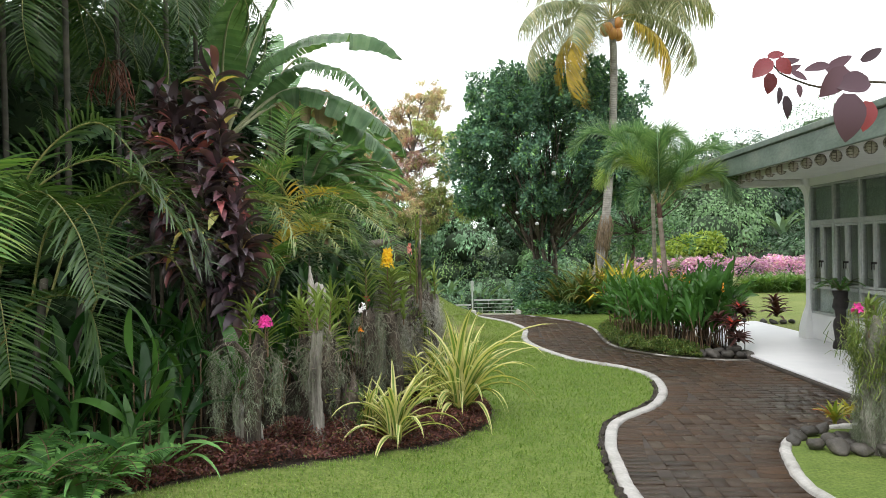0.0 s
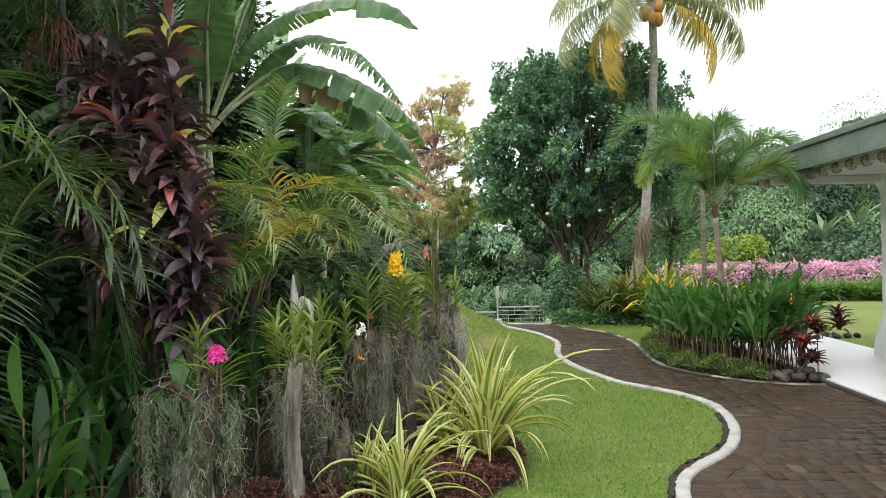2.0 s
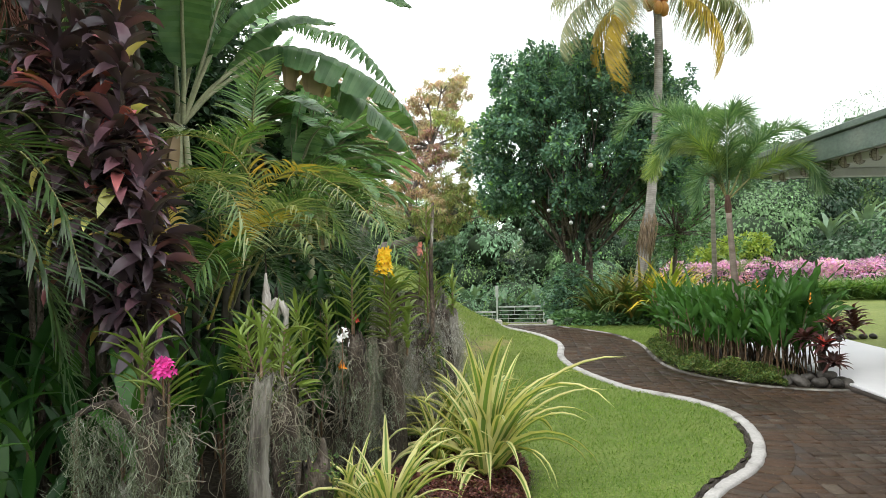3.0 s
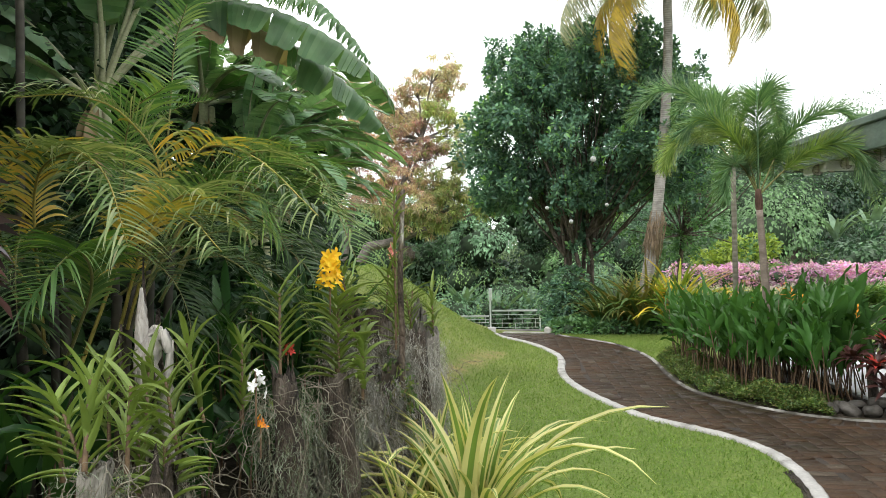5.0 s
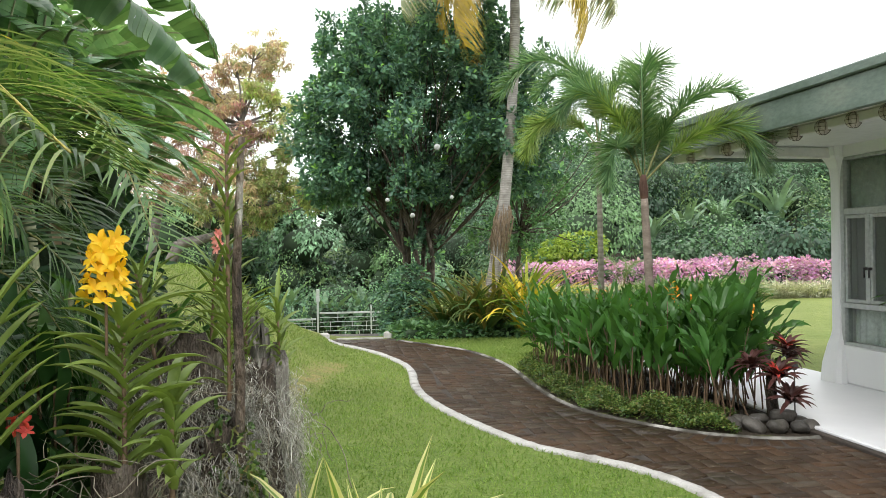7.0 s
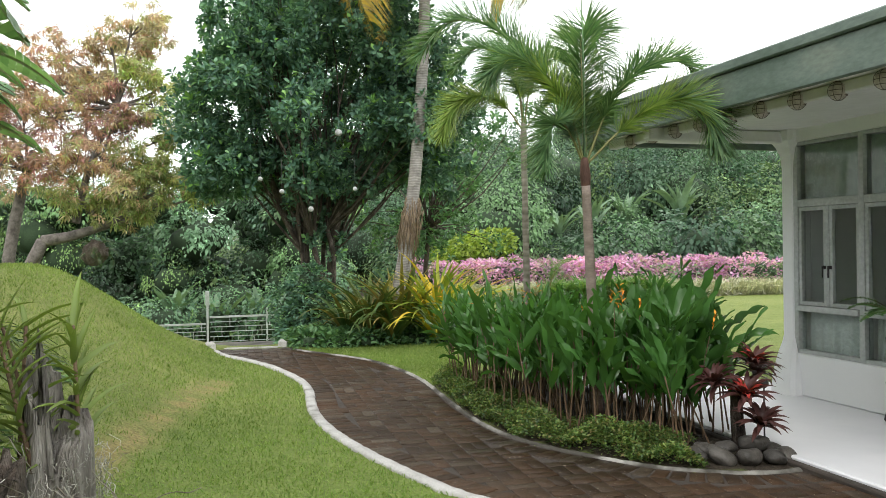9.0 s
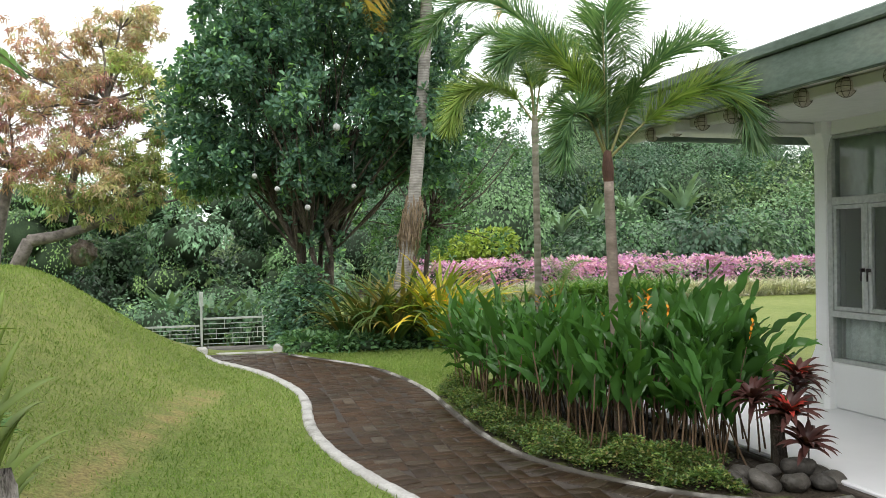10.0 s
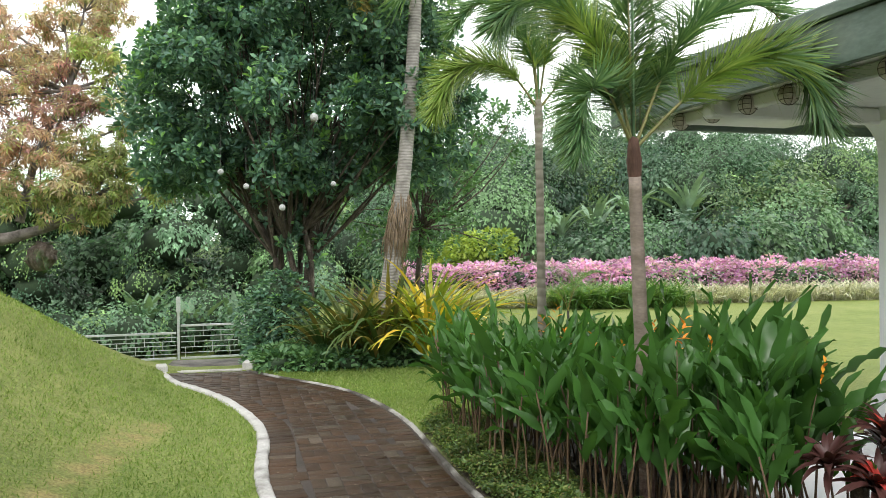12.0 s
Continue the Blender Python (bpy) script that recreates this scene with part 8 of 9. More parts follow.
def tall_banana():
    z0 = float(height(-3.1, 5.95))
    e = banana(-3.1, 5.95, 2.95 - z0, [(2, -40, 2, 0.9), (2, 60, 2, 0.9), (0, 150, 2, 0.9), (1, 110, 4, 0.85)], 1, "tall banana plant with long torn arching leaves")
    inv = Matrix.Translation((3.1, -5.95, -z0))
    cr = (-3.02, 5.9, 2.85)
    for pts, W, sd, kw in (
            ([cr, (-2.75, 5.98, 3.2), (-2.32, 6.20, 3.58), (-1.93, 6.30, 3.59), (-1.52, 6.42, 3.43), (-1.16, 6.60, 3.19), (-0.99, 6.85, 2.95), (-0.95, 7.05, 2.78)], 0.70, 1, dict(lobes=(4, 12), hang=(1.15, 0.45), start=0.30, taper=0.20)),
            ([cr, (-2.75, 5.98, 3.15), (-2.42, 6.20, 3.42), (-2.07, 6.40, 3.46), (-1.69, 6.70, 3.32), (-1.44, 7.00, 3.12), (-1.26, 7.30, 2.92), (-1.09, 7.60, 2.60)], 0.72, 2, dict(lobes=(3, 7), hang=(1.35, 0.35), dead=0.95, start=0.28, taper=0.3)),
            ([cr, (-2.79, 5.90, 3.37), (-2.56, 5.95, 3.81), (-2.21, 6.00, 4.06), (-1.84, 6.00, 4.18), (-1.37, 6.05, 4.19), (-1.03, 6.10, 4.09), (-0.81, 6.10, 3.86)], 0.74, 3, dict(lobes=(12, 24), hang=(1.0, 0.15), start=0.22, taper=0.05)),
            ([cr, (-2.83, 5.90, 3.37), (-2.69, 5.95, 3.90), (-2.51, 6.00, 4.38), (-2.20, 6.10, 4.95)], 0.55, 4, dict(lobes=(14, 24), hang=(0.2, 0.2), start=0.22, taper=0.03)),
            ([cr, (-2.98, 5.85, 3.4), (-2.95, 5.8, 4.0), (-2.85, 5.7, 4.6), (-2.65, 5.6, 5.1)], 0.55, 5, dict(lobes=(12, 24), hang=(0.2, 0.25), start=0.22, taper=0.03)),
            ([cr, (-2.9, 5.7, 3.3), (-2.75, 5.4, 3.9), (-2.5, 5.1, 4.3), (-2.1, 4.9, 4.5)], 0.5, 6, dict(lobes=(12, 24), hang=(0.3, 0.3), start=0.25, taper=0.03)),
            ([cr, (-2.72, 6.05, 3.25), (-2.45, 6.3, 3.75), (-2.1, 6.5, 3.98), (-1.7, 6.6, 3.9)], 0.45, 8, dict(lobes=(10, 20), hang=(0.7, 0.4), start=0.3, taper=0.05))):
        piece("leaf", torn_leaf(pts, W, sd, **kw), e, inv)
    # ragged leaf of the plant behind, stripped to ribbons
    z1 = float(height(-3.5, 8.9))
    b = banana(-3.5, 8.9, 3.6 - z1, [(2, -10, 4, 0.85), (2, 100, 2, 0.85)], 9, "tall banana plant behind with one leaf stripped to ribbons")
    piece("leaf", torn_leaf([(-3.48, 8.9, 3.5), (-3.40, 8.90, 4.2), (-3.0, 8.85, 4.62), (-2.55, 8.70, 4.45), (-2.13, 8.50, 4.28), (-1.70, 8.10, 3.85), (-1.35, 7.76, 3.41)], 0.42, 7, lobes=(1, 2), hang=(1.35, 1.2), taper=0.7, start=0.3), b, Matrix.Translation((3.5, -8.9, -z1)))


tall_banana()
rb = np.random.default_rng(14)
for q, (x, y, h) in enumerate(((-2.75, 8.5, 2.3), (-2.45, 8.0, 2.0), (-2.35, 7.2, 1.95), (-3.0, 7.6, 2.5), (-2.3, 7.7, 1.5))):
    banana(x, y, h, [(m, a + rb.normal(0, 28), tl + rb.normal(0, 7), sz * rb.uniform(0.75, 1.05)) for m, a, tl, sz in ((4, -70 + 7 * q, 8, 1.0), (4, -100, 16, 1.0), (4, -40, 12, 0.95), (4, -130, 6, 0.95), (2, -20, 6, 0.5), (4, 20, 8, 0.9), (4, -85, -10, 1.0), (4, -60, -16, 0.9), (4, -110, -14, 0.95), (2, -90, 8, 0.55), (4, 70, 6, 0.9),
                     (4, -75, 24, 1.0), (4, -50, -2, 1.0), (4, -120, -4, 1.0), (4, -95, 2, 1.05))], 2 + q, "low banana plant with overlapping bluish-green leaves")

# ---- leafy understorey ----
M_broad = leaf_mat("shaded_broad_leaf", [(0.0, (0.014, 0.044, 0.013)), (0.6, (0.030, 0.080, 0.020)), (1.0, (0.080, 0.165, 0.036))], 0.36, 0.3, 0.3, 2.0, True)
BROAD = [smooth(fast_mesh("leaf", *blade(0.40, 0.065, 8, b, 0.3, a, 0.45, 0.2, 0.1, 1.6), M_broad)) for a, b in ((1.25, 0.9), (1.0, 1.3), (1.42, 0.5))]
rg = np.random.default_rng(88)
for k in range(100):
    x, y = (rg.uniform(-2.6, -1.35), rg.uniform(0.7, 2.6)) if k < 60 else (rg.uniform(-2.4, -1.0), rg.uniform(2.6, 4.6))
    e = thing("ginger_plant", "dark-green broad-leaved ginger in shade", "ginger plant", "gingers in the bed", at=(x, y, float(height(x, y))), rz=rg.uniform(0, 360))
    h = rg.uniform(0.35, 0.75)
    piece("stem", HELI_STEMS[k % 3], e, Matrix.Diagonal((1, 1, h, 1)))
    for j in range(6):
        piece("leaf", BROAD[(j + k) % 3], e, pose(0, 0, h * (0.35 + 0.65 * j / 5), rg.normal(0, 10), rg.normal(0, 10), j * 150 + rg.normal(0, 20)) @ Matrix.Scale(rg.uniform(0.75, 1.1), 4))
for k in range(60):
    x, y = rg.uniform(-1.9, -0.62), rg.uniform(4.9, 6.1)
    if x > -0.9 and y > 5.6:
        continue
    e = thing("ginger_plant", "dark-green broad-leaved ginger in shade", "ginger plant", "gingers in the bed", at=(x, y, float(height(x, y))), rz=rg.uniform(0, 360))
    h = rg.uniform(0.5, 1.0)
    piece("stem", HELI_STEMS[k % 3], e, Matrix.Diagonal((1, 1, h, 1)))
    for j in range(8):
        piece("leaf", BROAD[(j + k) % 3], e, pose(0, 0, h * (0.25 + 0.75 * j / 7), rg.normal(0, 12), rg.normal(0, 10), j * 150 + rg.normal(0, 20)) @ Matrix.Scale(rg.uniform(0.75, 1.1), 4))
BIG = [smooth(fast_mesh("leaf", *blade(L, 0.105, 9, b, 0.3, a, 0.42, 0.15, 0.12, 1.5), M_heli)) for L, a, b in ((0.46, 0.95, 0.5), (0.52, 1.15, 0.8), (0.42, 0.75, 0.6))]
for x, y, h, turn in ((-1.50, 2.76, 0.80, -50), (-1.72, 2.3, 0.72, 20), (-1.20, 1.95, 0.55, -80)):
    e = thing("canna_plant", "canna-like plant with broad upright green leaves", "leafy plant", "broad-leaved plants in the bed", at=(x, y, float(height(x, y))), rz=turn)
    piece("stem", HELI_STEMS[1], e, Matrix.Diagonal((1.3, 1.3, h, 1)))
    for j in range(6):
        piece("leaf", BIG[j % 3], e, pose(0, 0, h * (0.5 + 0.1 * j), rg.normal(0, 6), rg.normal(0, 8), (0, 170, 70, -80, 130, -30)[j]))
M_silver = leaf_mat("silvery_strap_leaf", [(0.0, (0.09, 0.19, 0.065)), (0.6, (0.14, 0.27, 0.09)), (1.0, (0.22, 0.36, 0.14))], 0.42, 0.3, 0.25)
for k, (x, y, n, L) in enumerate(((-1.38, 1.15, 18, 0.65), (-1.62, 0.75, 20, 0.70), (-1.95, 0.35, 20, 0.70), (-1.50, 0.45, 16, 0.55), (-1.75, 1.35, 18, 0.7), (-2.2, 0.0, 20, 0.7))):
    strap_clump("strap_lily", "silvery-green strap-leaved lily clump in the shade", "strap plant", x, y, n, L, 0.045, M_silver, (0.6, 1.35), (1.0, 2.2), 200 + k, group="strap lilies in the bed")
M_fern = leaf_mat("sword_fern_leaf", [(0.0, (0.035, 0.095, 0.024)), (0.6, (0.07, 0.16, 0.040)), (1.0, (0.15, 0.27, 0.07))], 0.45, 0.3)
FERN = frond_mesh("fern_frond", 0.5, 30, 0.075, 0.9, 1.5, [M_stem, M_fern], 0.018, 0.3, 0.1, vee=0.1, seed=77, start=0.10)
for k, (x, y) in enumerate(((-1.62, 0.12), (-1.85, -0.1), (-1.45, 0.62), (-2.05, -0.35), (-1.75, 0.4), (-1.95, 0.2), (-2.2, -0.1), (-1.6, 0.35), (-2.3, 0.3))):
    e = thing("fern", "bright green sword fern at the edge of the bed", "fern", "ferns at the bed edge", at=(x, y, float(height(x, y)) + 0.02))
    put_fronds(e, (0, 0, 0), [(FERN, q * 29 + k * 13, (q % 3) * 12 - 2, 0.85 + 0.12 * (q % 4)) for q in range(14)], rg)

rd = np.random.default_rng(90)
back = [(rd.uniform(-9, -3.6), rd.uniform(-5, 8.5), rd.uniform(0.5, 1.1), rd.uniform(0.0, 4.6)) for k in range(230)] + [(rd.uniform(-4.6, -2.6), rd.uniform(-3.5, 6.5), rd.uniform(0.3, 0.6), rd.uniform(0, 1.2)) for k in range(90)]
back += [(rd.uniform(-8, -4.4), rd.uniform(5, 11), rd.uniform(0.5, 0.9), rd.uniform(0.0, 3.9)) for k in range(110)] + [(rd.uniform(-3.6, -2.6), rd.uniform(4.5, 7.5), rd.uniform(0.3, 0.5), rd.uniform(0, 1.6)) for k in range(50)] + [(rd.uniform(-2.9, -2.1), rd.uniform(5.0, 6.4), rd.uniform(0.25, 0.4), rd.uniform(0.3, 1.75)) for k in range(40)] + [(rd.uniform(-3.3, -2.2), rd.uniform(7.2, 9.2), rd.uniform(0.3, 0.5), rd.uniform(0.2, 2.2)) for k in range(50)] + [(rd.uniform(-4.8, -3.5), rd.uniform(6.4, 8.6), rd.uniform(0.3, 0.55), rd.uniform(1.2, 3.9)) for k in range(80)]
# low clumps added to darken the gaps behind the palms
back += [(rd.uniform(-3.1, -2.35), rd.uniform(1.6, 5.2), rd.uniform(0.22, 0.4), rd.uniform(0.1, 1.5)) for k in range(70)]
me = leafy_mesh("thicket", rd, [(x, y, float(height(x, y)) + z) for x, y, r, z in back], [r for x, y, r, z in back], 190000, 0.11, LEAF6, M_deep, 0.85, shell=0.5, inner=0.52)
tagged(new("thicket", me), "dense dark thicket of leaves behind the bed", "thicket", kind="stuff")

# ---- bromeliads ----
BROML = [smooth(fast_mesh("leaf", *blade(0.26, 0.05, 6, b, 0.45, a, 0.35, 0, 0.8, 1.3), M_brom)) for a, b in ((0.9, 1.3), (0.6, 1.0), (1.2, 1.2))]
BROMR = [smooth(fast_mesh("leaf", *blade(0.15, 0.045, 6, b, 0.45, a, 0.35, 0, 0.8, 1.3), M_bromred)) for a, b in ((1.1, 1.0), (0.9, 1.0))]
BROMY = [smooth(fast_mesh("leaf", *blade(0.26, 0.045, 6, b, 0.45, a, 0.35, 0, 0.8, 1.3), M_bromy)) for a, b in ((1.0, 1.0), (0.7, 1.0), (1.3, 0.7))]


def bromeliad(x, y, z, size, outer, inner, seed, label, tilt=(0, 0)):
    rng = np.random.default_rng(seed)
    e = thing("bromeliad", label, "bromeliad", at=(x, y, z))
    e.matrix_world = e.matrix_world @ pose(0, 0, 0, tilt[0], tilt[1], 0) @ Matrix.Scale(size, 4)
    for k in range(26):
        piece("leaf", outer[k % len(outer)], e, pose(0, 0, 0.01 * (k // 6), rng.normal(0, 8), 0, k * 137.5))
    if inner:
        for k in range(10):
            piece("inner_leaf", inner[k % len(inner)], e, pose(0, 0, 0.05, rng.normal(0, 6), 0, k * 137.5 + 20))


b1 = stump("bromeliad_stump", "dark stump holding red bromeliads among rocks", 3.46, 8.72, 0.50, 0.05, M_darkbark, 14, (0.03, 0.0), 0.2)
bromeliad(3.55, 8.66, 0.60, 0.95, BROML, BROMR, 1, "dark red bromeliad with a scarlet heart on a stump", (10, 10))
bromeliad(3.45, 8.58, 0.38, 1.0, BROML, BROMR, 2, "dark red bromeliad with a scarlet heart on a stump", (15, -5))
bromeliad(3.31, 8.74, 0.46, 0.9, BROML, None, 3, "brownish-red bromeliad beside the stump", (5, -15))
bromeliad(3.65, 8.80, 0.52, 0.85, BROML, None, 4, "brownish-red bromeliad beside the stump", (5, 20))
bromeliad(3.51, 8.50, 0.20, 0.9, BROML, None, 5, "brownish-red bromeliad low among the rocks", (20, 0))
e = thing("garden_stake", "thin dark metal stake with a small round head", "stake", at=(3.62, 8.62, 0.05))
stalk(e, "rod", [(0, 0, -0.05), (0, 0, 0.2), (0, 0, 0.42)], [0.006, 0.006, 0.006], M_wire, 6)
bm = bmesh.new()
bmesh.ops.create_uvsphere(bm, u_segments=10, v_segments=7, radius=0.035)
bmesh.ops.translate(bm, vec=(0, 0, 0.45), verts=bm.verts)
part("head", bm, M_wire, e, smoothed=True)
bromeliad(3.24, 3.42, 0.12, 0.8, BROMY, None, 6, "yellow-orange bromeliad among flat stones")
bromeliad(3.42, 3.60, 0.12, 0.75, BROMY, None, 7, "yellow-orange bromeliad among flat stones")
bromeliad(5.26, 13.62, 0.12, 1.5, BROML, None, 8, "large reddish bromeliad on the lawn past the terrace")
bromeliad(5.24, 13.66, 0.34, 1.25, BROML, None, 9, "large reddish bromeliad on the lawn past the terrace")
rocks([(4.98, 13.5, 0.8, 0), (5.15, 13.42, 0.8, 0), (5.34, 13.42, 0.8, 0), (5.52, 13.5, 0.8, 0)], "rocks round the lawn bromeliad", "small dark stone round the bromeliad on the lawn")

# mossy post near the terrace with a magenta orchid
p1 = stump("mossy_post", "mossy grey post with ferny orchids near the terrace", 3.42, 3.0, 1.0, 0.115, M_greylog, 15, (0.03, 0.02), 0.1, 16, 0.95)
moss_on(p1, (0.1, 1.08), 0.125, 4600, 95, (0.03, 0.16))
moss_on(p1, (0.8, 1.2), 0.14, 1200, 96, (0.05, 0.25), mat=M_vanda, width=0.006)
for k in range(4):
    vanda(p1, 0.06 * math.cos(k * 1.7), 0.06 * math.sin(k * 1.7), 1.0, 0.22, 9, 40 * k, 80 + k, VANDA, 0.9, (0, 14 * (k - 1.5)))
spray(p1, -0.14, -0.04, 1.16, M_pflower, 10, 0.03, 0.06, 0.03, 9, label="magenta orchid flower head")

# ---- carved planter on the terrace ----
def carved_planter(x, y):
    e = thing("carved_planter", "dark carved wooden figure post with a fern growing on top", "planter", at=(x, y, 0.05))
    bm = bmesh.new()
    prof = [(0.0, 0.10), (0.03, 0.115), (0.10, 0.11), (0.13, 0.085), (0.30, 0.09), (0.33, 0.105), (0.42, 0.10), (0.45, 0.07), (0.56, 0.075), (0.60, 0.10), (0.70, 0.105), (0.74, 0.09), (0.78, 0.10), (0.84, 0.105)]
    sides = 16
    rings = []
    for z, r in prof:
        ring = []
        for k in range(sides):
            a = 2 * math.pi * k / sides
            q = r * (1 + 0.10 * math.sin(3 * a + z * 21) + 0.05 * math.sin(7 * a - z * 40))
            ring.append(bm.verts.new((q * math.cos(a), q * math.sin(a), z)))
        rings.append(ring)
    for a, b in zip(rings, rings[1:]):
        for k in range(sides):
            bm.faces.new((a[k], a[(k + 1) % sides], b[(k + 1) % sides], b[k]))
    bm.faces.new(rings[-1])
    bm.faces.new(rings[0][::-1])
    part("post", bm, M_black, e, smoothed=True)
    put_fronds(e, (0, 0, 0.83), [(FERN, q * 30, (q % 3) * 8 - 10, 0.85 + 0.1 * (q % 3)) for q in range(14)], rg)


carved_planter(5.02, 8.95)


# ---- wine-red shrub beside the start of the walk ----
def red_shrub():
    """A shrub beside the walk whose thin branch reaches in, with hanging heart-shaped leaves."""
    e = thing("red_shrub", "wine-red leaved shrub with an overhanging branch", "shrub", at=(2.60, -2.60, 0))
    stalk(e, "trunk", [(0, 0, -0.1), (0.03, 0.05, 0.9), (-0.05, 0.1, 1.55)], [0.035, 0.028, 0.02], M_darkbark, 8)
    tip = Vector((1.385, -2.47, 1.83)) - Vector((2.60, -2.60, 0))
    side, out = Vector((0.989, 0.148, 0)), Vector((-0.148, 0.989, 0))
    def at(a, up, deep=0.0):
        return tuple(tip + side * a + Vector((0, 0, up)) + out * deep)
    stalk(e, "branch", [(-0.05, 0.1, 1.5), (-0.6, 0.15, 1.72), at(0.16, -0.034), at(0.10, -0.037), at(0.064, -0.038), at(0.038, -0.030), at(0.012, -0.018), at(0, 0)], [0.012, 0.006, 0.0035, 0.0028, 0.0024, 0.002, 0.0016, 0.001], M_darkbark, 6, step=0.02)
    # rows: where the leaf stalk starts, its length, the turn in degrees from level, breadth
    rows = ((-0.006, 0.002, 0.024, 10, 0.6), (-0.004, -0.004, 0.034, 222, 0.85), (0.002, -0.004, 0.027, -50, 0.9), (0.006, -0.016, 0.029, -100, 0.85), (0.012, -0.006, 0.031, 12, 0.45), (0.020, -0.018, 0.023, 25, 0.5), (0.024, -0.020, 0.024, -25, 0.6),
            (0.011, -0.038, 0.024, -95, 0.5), (0.030, -0.037, 0.018, -80, 0.6), (0.032, -0.044, 0.032, -85, 0.55), (0.076, -0.010, 0.034, 190, 0.5), (0.080, -0.014, 0.042, 30, 0.45), (0.098, -0.016, 0.052, 225, 0.75), (0.125, -0.034, 0.045, 188, 0.95),
            (0.092, -0.052, 0.064, -94, 0.85), (0.117, -0.006, 0.034, 30, 0.5), (0.140, -0.055, 0.042, -100, 0.8), (0.16, -0.03, 0.045, -60, 0.8), (0.17, -0.02, 0.04, 40, 0.6))
    rng = np.random.default_rng(66)
    for k, (a, up, l, turn, broad) in enumerate(rows):
        V, F = blade(l, l * 0.80 * broad, 7, 0.5, 0.15, 0.2, 0.36, 0, 0.35)
        me = smooth(fast_mesh("leaf", V, F, M_redleaf if k in (0, 1, 2, 3, 16) else M_winedark))
        c, sn = math.cos(radians(turn)), math.sin(radians(turn))
        y = side * c + Vector((0, 0, sn))
        z = (-out + Vector((0, 0, 0.35)) + side * rng.normal(0, 0.3)).normalized()
        x = y.cross(z).normalized()
        z = x.cross(y)
        m = Matrix((x, y, z)).transposed().to_4x4()
        m.translation = Vector(at(a, up, rng.normal(0, 0.012)))
        piece("leaf", me, e, m)


red_shrub()

low_shrub("weeds", "small green weeds growing at the foot of the gate", [(-0.7 + 0.11 * k, 18.45 + 0.07 * (k % 3), 0.13, -0.02) for k in range(8)], 900, 0.07, M_cover, 31)

# ---- far plants on the hillside, and one hanging in the mango tree ----
M_fan = leaf_mat("grey_green_palm_leaf", [(0.0, (0.13, 0.20, 0.125)), (1.0, (0.21, 0.29, 0.19))], 0.5, 0.25, gain=1.1)
for k, (x, y, n, L) in enumerate(((11.2, 37.0, 16, 1.9), (12.8, 37.5, 14, 2.1), (14.6, 38.0, 16, 2.2), (9.0, 36.0, 12, 1.6), (-2.2, 27.6, 16, 1.5), (-3.4, 28.2, 16, 1.6), (-1.0, 28.0, 14, 1.4), (17.5, 38.5, 20, 2.6))):
    strap_clump("fan_plant", "large grey-green broad-leaved palm-like plant in the jungle", "palm-like plant", x, y, n, L, 0.34, M_fan, (0.9, 1.5), (0.4, 1.4), 300 + k, z=float(height(x, y)) + (1.1 if y > 33 else 0.3), group="broad-leaved plants in the jungle")
e = thing("hanging_fern", "dark fern ball hanging below the mango branches", "fern", at=(-3.76, 20.3, 1.52))
put_fronds(e, (0, 0, 0), [(ARECA[3], q * 26, 10 - 30 * (q % 3), 0.36) for q in range(16)], rg)
stalk(e, "cord", [(0, 0, 0), (0, 0, 0.9), (0, 0, 2.0)], [0.01, 0.01, 0.01], M_wire, 5)
bm = bmesh.new()
bmesh.ops.create_icosphere(bm, subdivisions=3, radius=0.24)
for v in bm.verts:
    v.co *= 1 + 0.22 * noise.noise(v.co * 9) + (0.12 if v.co.z < 0 else 0)
part("root_ball", bm, M_darkbark, e, "dark fibrous root ball")


# ---- lawn grass ----
def lawn():
    rng = np.random.default_rng(17)
    n = 260000
    y = -1.5 + 17.5 * rng.random(n) ** 1.35
    x = rng.uniform(-3.6, 2.4, n) + 0.0
    far = rng.random(n) < 0.10
    x = np.where(far, rng.uniform(0.2, 2.4, n), x)
    y = np.where(far, rng.uniform(12.0, 16.2, n), y)
    ok = ~inside(PATH_POLY[::3], x, y) & ~inside(BED_POLY[::2], x, y) & ~inside(HELI_POLY[::3], x, y) & (line_dist(LINE_L[::4], x, y) > 0.052) & (line_dist(LINE_R[::4], x, y) > 0.03)
    ok &= (line_dist(SEAM, x, y) > 0.26 * rng.random(n) ** 0.6) | (rng.random(n) < 0.08)
    x, y = x[ok], y[ok]
    n = len(x)
    P = np.stack([x, y, height(x, y) - 0.004], 1)
    t = (np.array([(-0.11, 0, 0), (0.11, 0, 0), (0.07, 0.25, 0.62), (0.0, 0.62, 0.95)], float), np.array([(0, 1, 2, 3)]))
    R = rot_rows(rng.uniform(0, 6.283, n), rng.normal(0, 0.35, n), rng.normal(0, 0.35, n))
    V, F = scatter(t, P, R, 0.025 * rng.uniform(0.6, 1.35, n) * (1 + 0.03 * np.clip(y - 4, 0, 12)))
    tagged(new("lawn_grass", fast_mesh("lawn_grass", V, F, M_grass)), "short mown green grass blades", "grass", kind="stuff")


lawn()


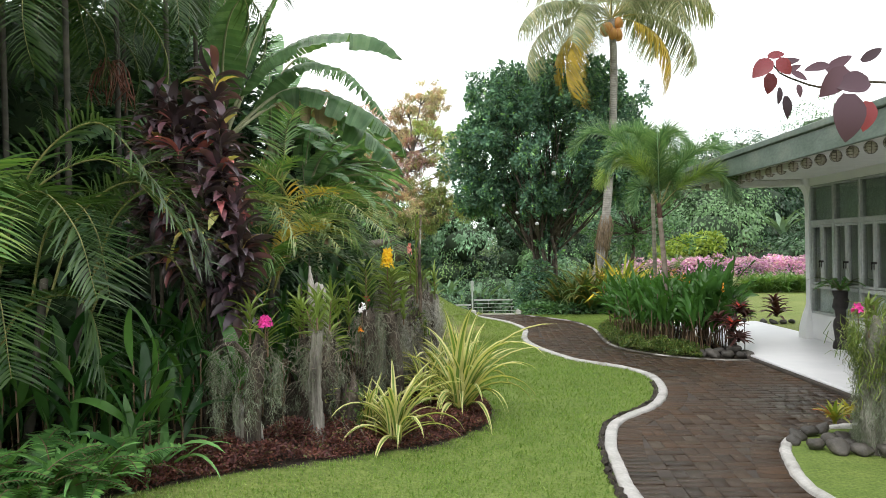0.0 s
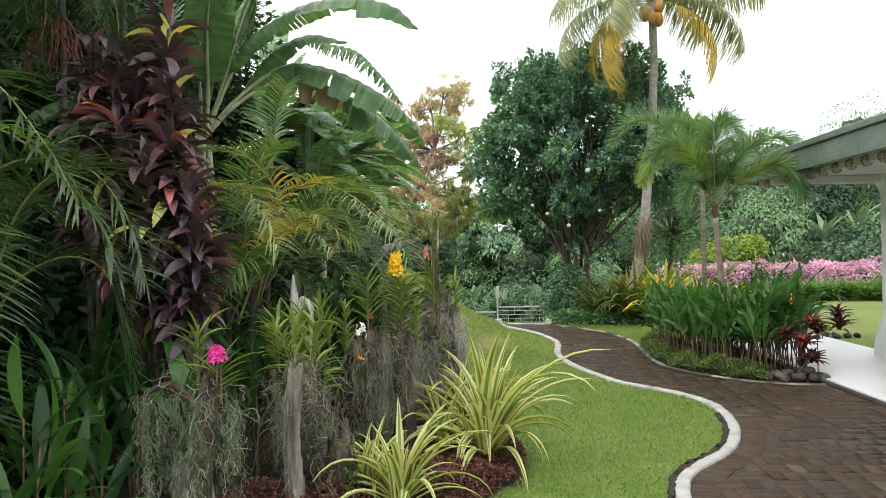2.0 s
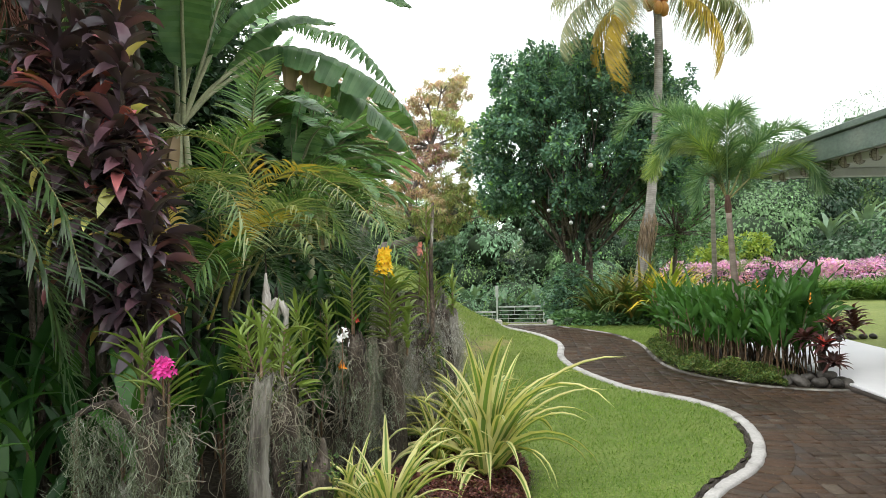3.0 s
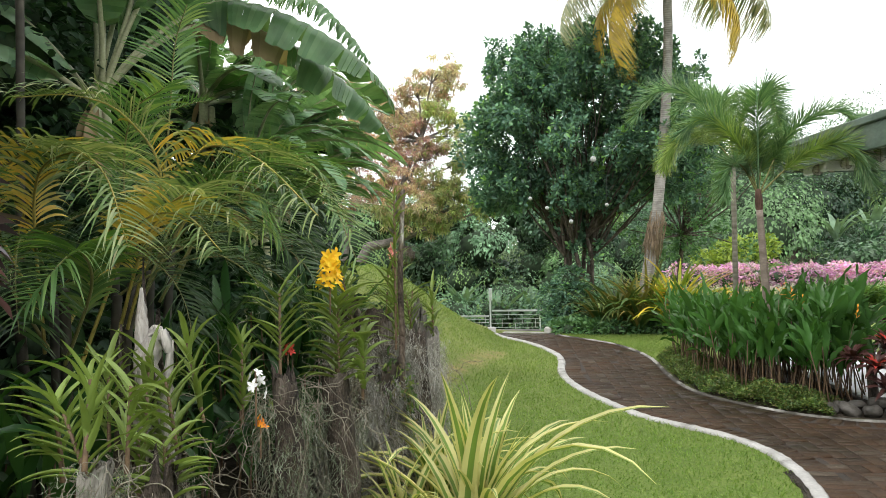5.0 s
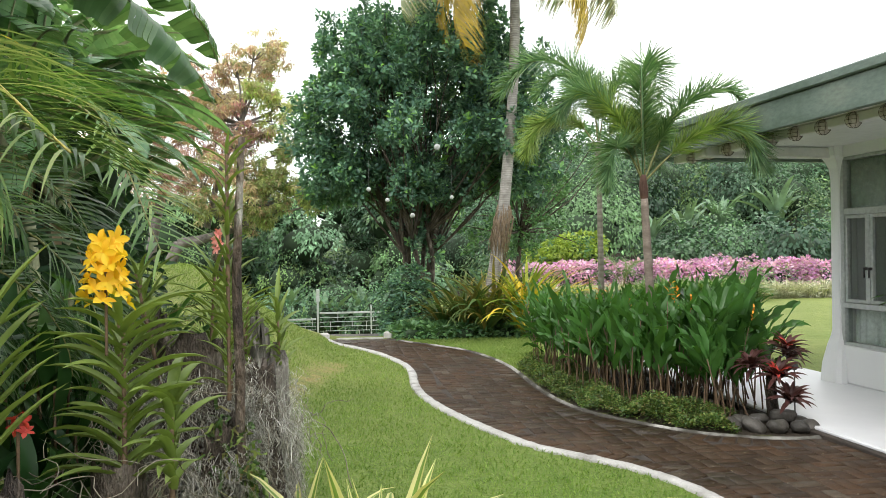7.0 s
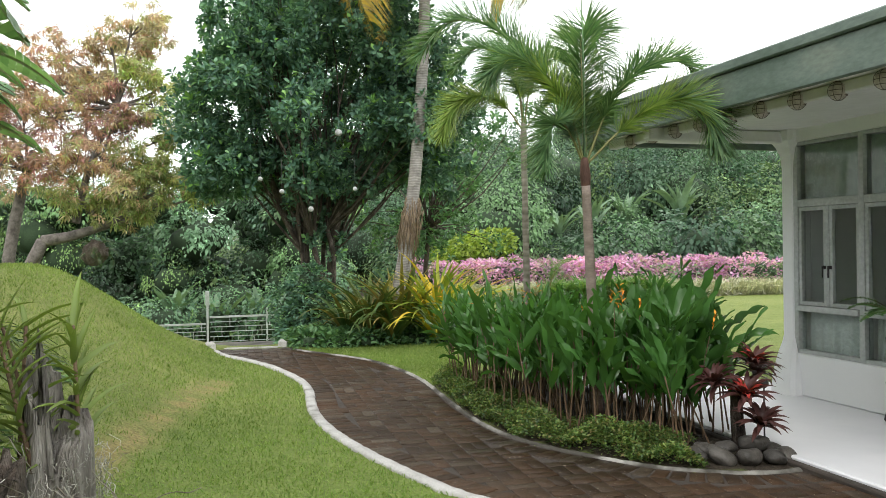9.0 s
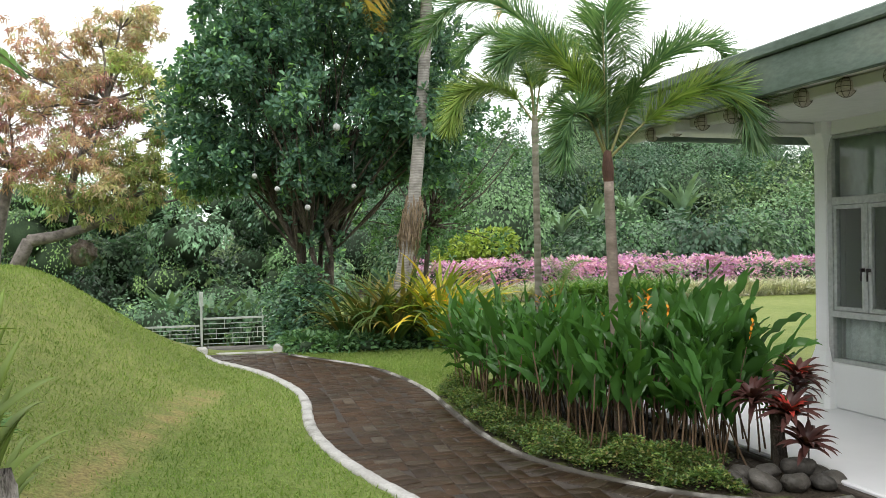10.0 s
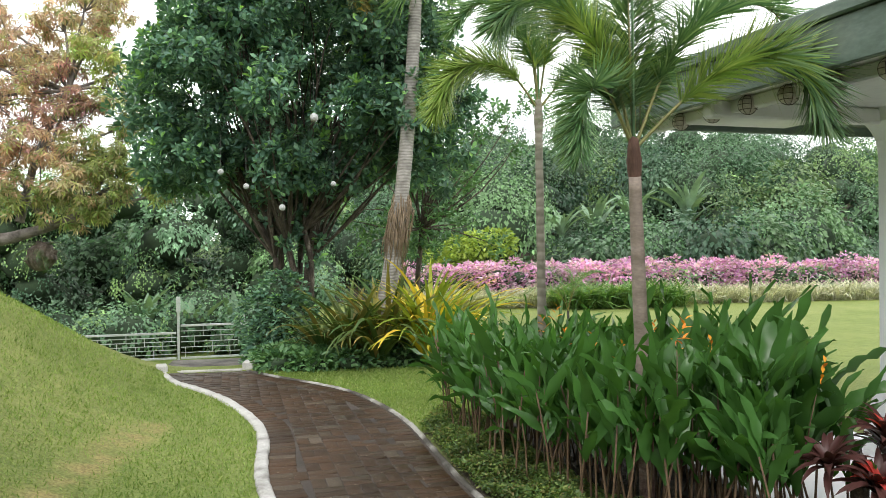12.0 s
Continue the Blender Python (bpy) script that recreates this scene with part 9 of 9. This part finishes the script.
# ---- paving bricks ----
def bricks():
    rng = np.random.default_rng(29)
    near, rest = [], []
    def add(x, y, ang):
        (near if (x - 0.9) ** 2 + (y - 8.4) ** 2 < 99 and y > 5.6 and y < 12.5 and len(near) < 300 and x < 3.2 and (y < 10.5) else rest).append((x, y, ang))
    # a border course beside each kerb
    for line, side in ((LINE_L, -1), (LINE_R, -1), (LINE_N, -1)):
        seg = np.linalg.norm(np.diff(line, axis=0), axis=1)
        s = np.concatenate([[0], np.cumsum(seg)])
        for q in np.arange(0.06, s[-1], 0.105):
            x, y = np.interp(q, s, line[:, 0]), np.interp(q, s, line[:, 1])
            x2, y2 = np.interp(q + 0.02, s, line[:, 0]), np.interp(q + 0.02, s, line[:, 1])
            a = math.atan2(y2 - y, x2 - x)
            off = 0.05 + 0.105
            add(x - math.sin(a) * off * side, y + math.cos(a) * off * side, a + math.pi / 2)
    # basket weave inside
    ca, sa = math.cos(0.08), math.sin(0.08)
    gx, gy = np.meshgrid(np.arange(-14, 24), np.arange(-18, 82))
    px = 1.0 + (gx * 0.212) * ca - (gy * 0.212) * sa
    py = 0.5 + (gx * 0.212) * sa + (gy * 0.212) * ca
    for i in range(px.shape[0]):
        for j in range(px.shape[1]):
            x, y = px[i, j], py[i, j]
            if y < -2.5 or y > 16.1:
                continue
            flip = (gx[i, j] + gy[i, j]) % 2
            for o in (-0.053, 0.053):
                bx, by = (x + o * ca, y + o * sa) if flip else (x - o * sa, y + o * ca)
                cand.append((bx, by, 0.08 + (math.pi / 2 if flip else 0)))
    C = np.array(cand)
    ok = inside(PATH_POLY[::2], C[:, 0], C[:, 1])
    d = np.minimum(np.minimum(line_dist(LINE_L[::3], C[:, 0], C[:, 1]), line_dist(LINE_R[::3], C[:, 0], C[:, 1])), line_dist(LINE_N[::3], C[:, 0], C[:, 1]))
    ok &= (d > 0.27)
    for x, y, a in C[ok]:
        add(x, y, a)
    # one brick: a box with chamfered upper edges
    l, w, c = 0.1015, 0.0492, 0.004
    V0 = np.array([(-l, -w, -0.04), (l, -w, -0.04), (l, w, -0.04), (-l, w, -0.04), (-l, -w, -c), (l, -w, -c), (l, w, -c), (-l, w, -c), (-l + c, -w + c, 0), (l - c, -w + c, 0), (l - c, w - c, 0), (-l + c, w - c, 0)])
    F0 = np.array([(0, 1, 5, 4), (1, 2, 6, 5), (2, 3, 7, 6), (3, 0, 4, 7), (4, 5, 9, 8), (5, 6, 10, 9), (6, 7, 11, 10), (7, 4, 8, 11), (8, 9, 10, 11)])
    me = fast_mesh("brick", V0, F0, M_brick)
    for x, y, a in near:
        piece("brick", me, road, pose(x, y, rng.normal(0, 0.0022), rng.normal(0, 0.35), rng.normal(0, 0.55), math.degrees(a)))
    n = len(rest)
    A = np.array(rest)
    P = np.stack([A[:, 0], A[:, 1], rng.normal(0, 0.0022, n)], 1)
    R = rot_rows(A[:, 2], rng.normal(0, 0.009, n), rng.normal(0, 0.012, n))
    V, F = scatter((V0, F0), P, R, np.ones(n))
    ob = piece("paving_bricks", fast_mesh("paving_bricks", V, F, M_brick), road, None, "worn red-brown paving bricks")
    ob["kind"] = "stuff"


cand = []
bricks()
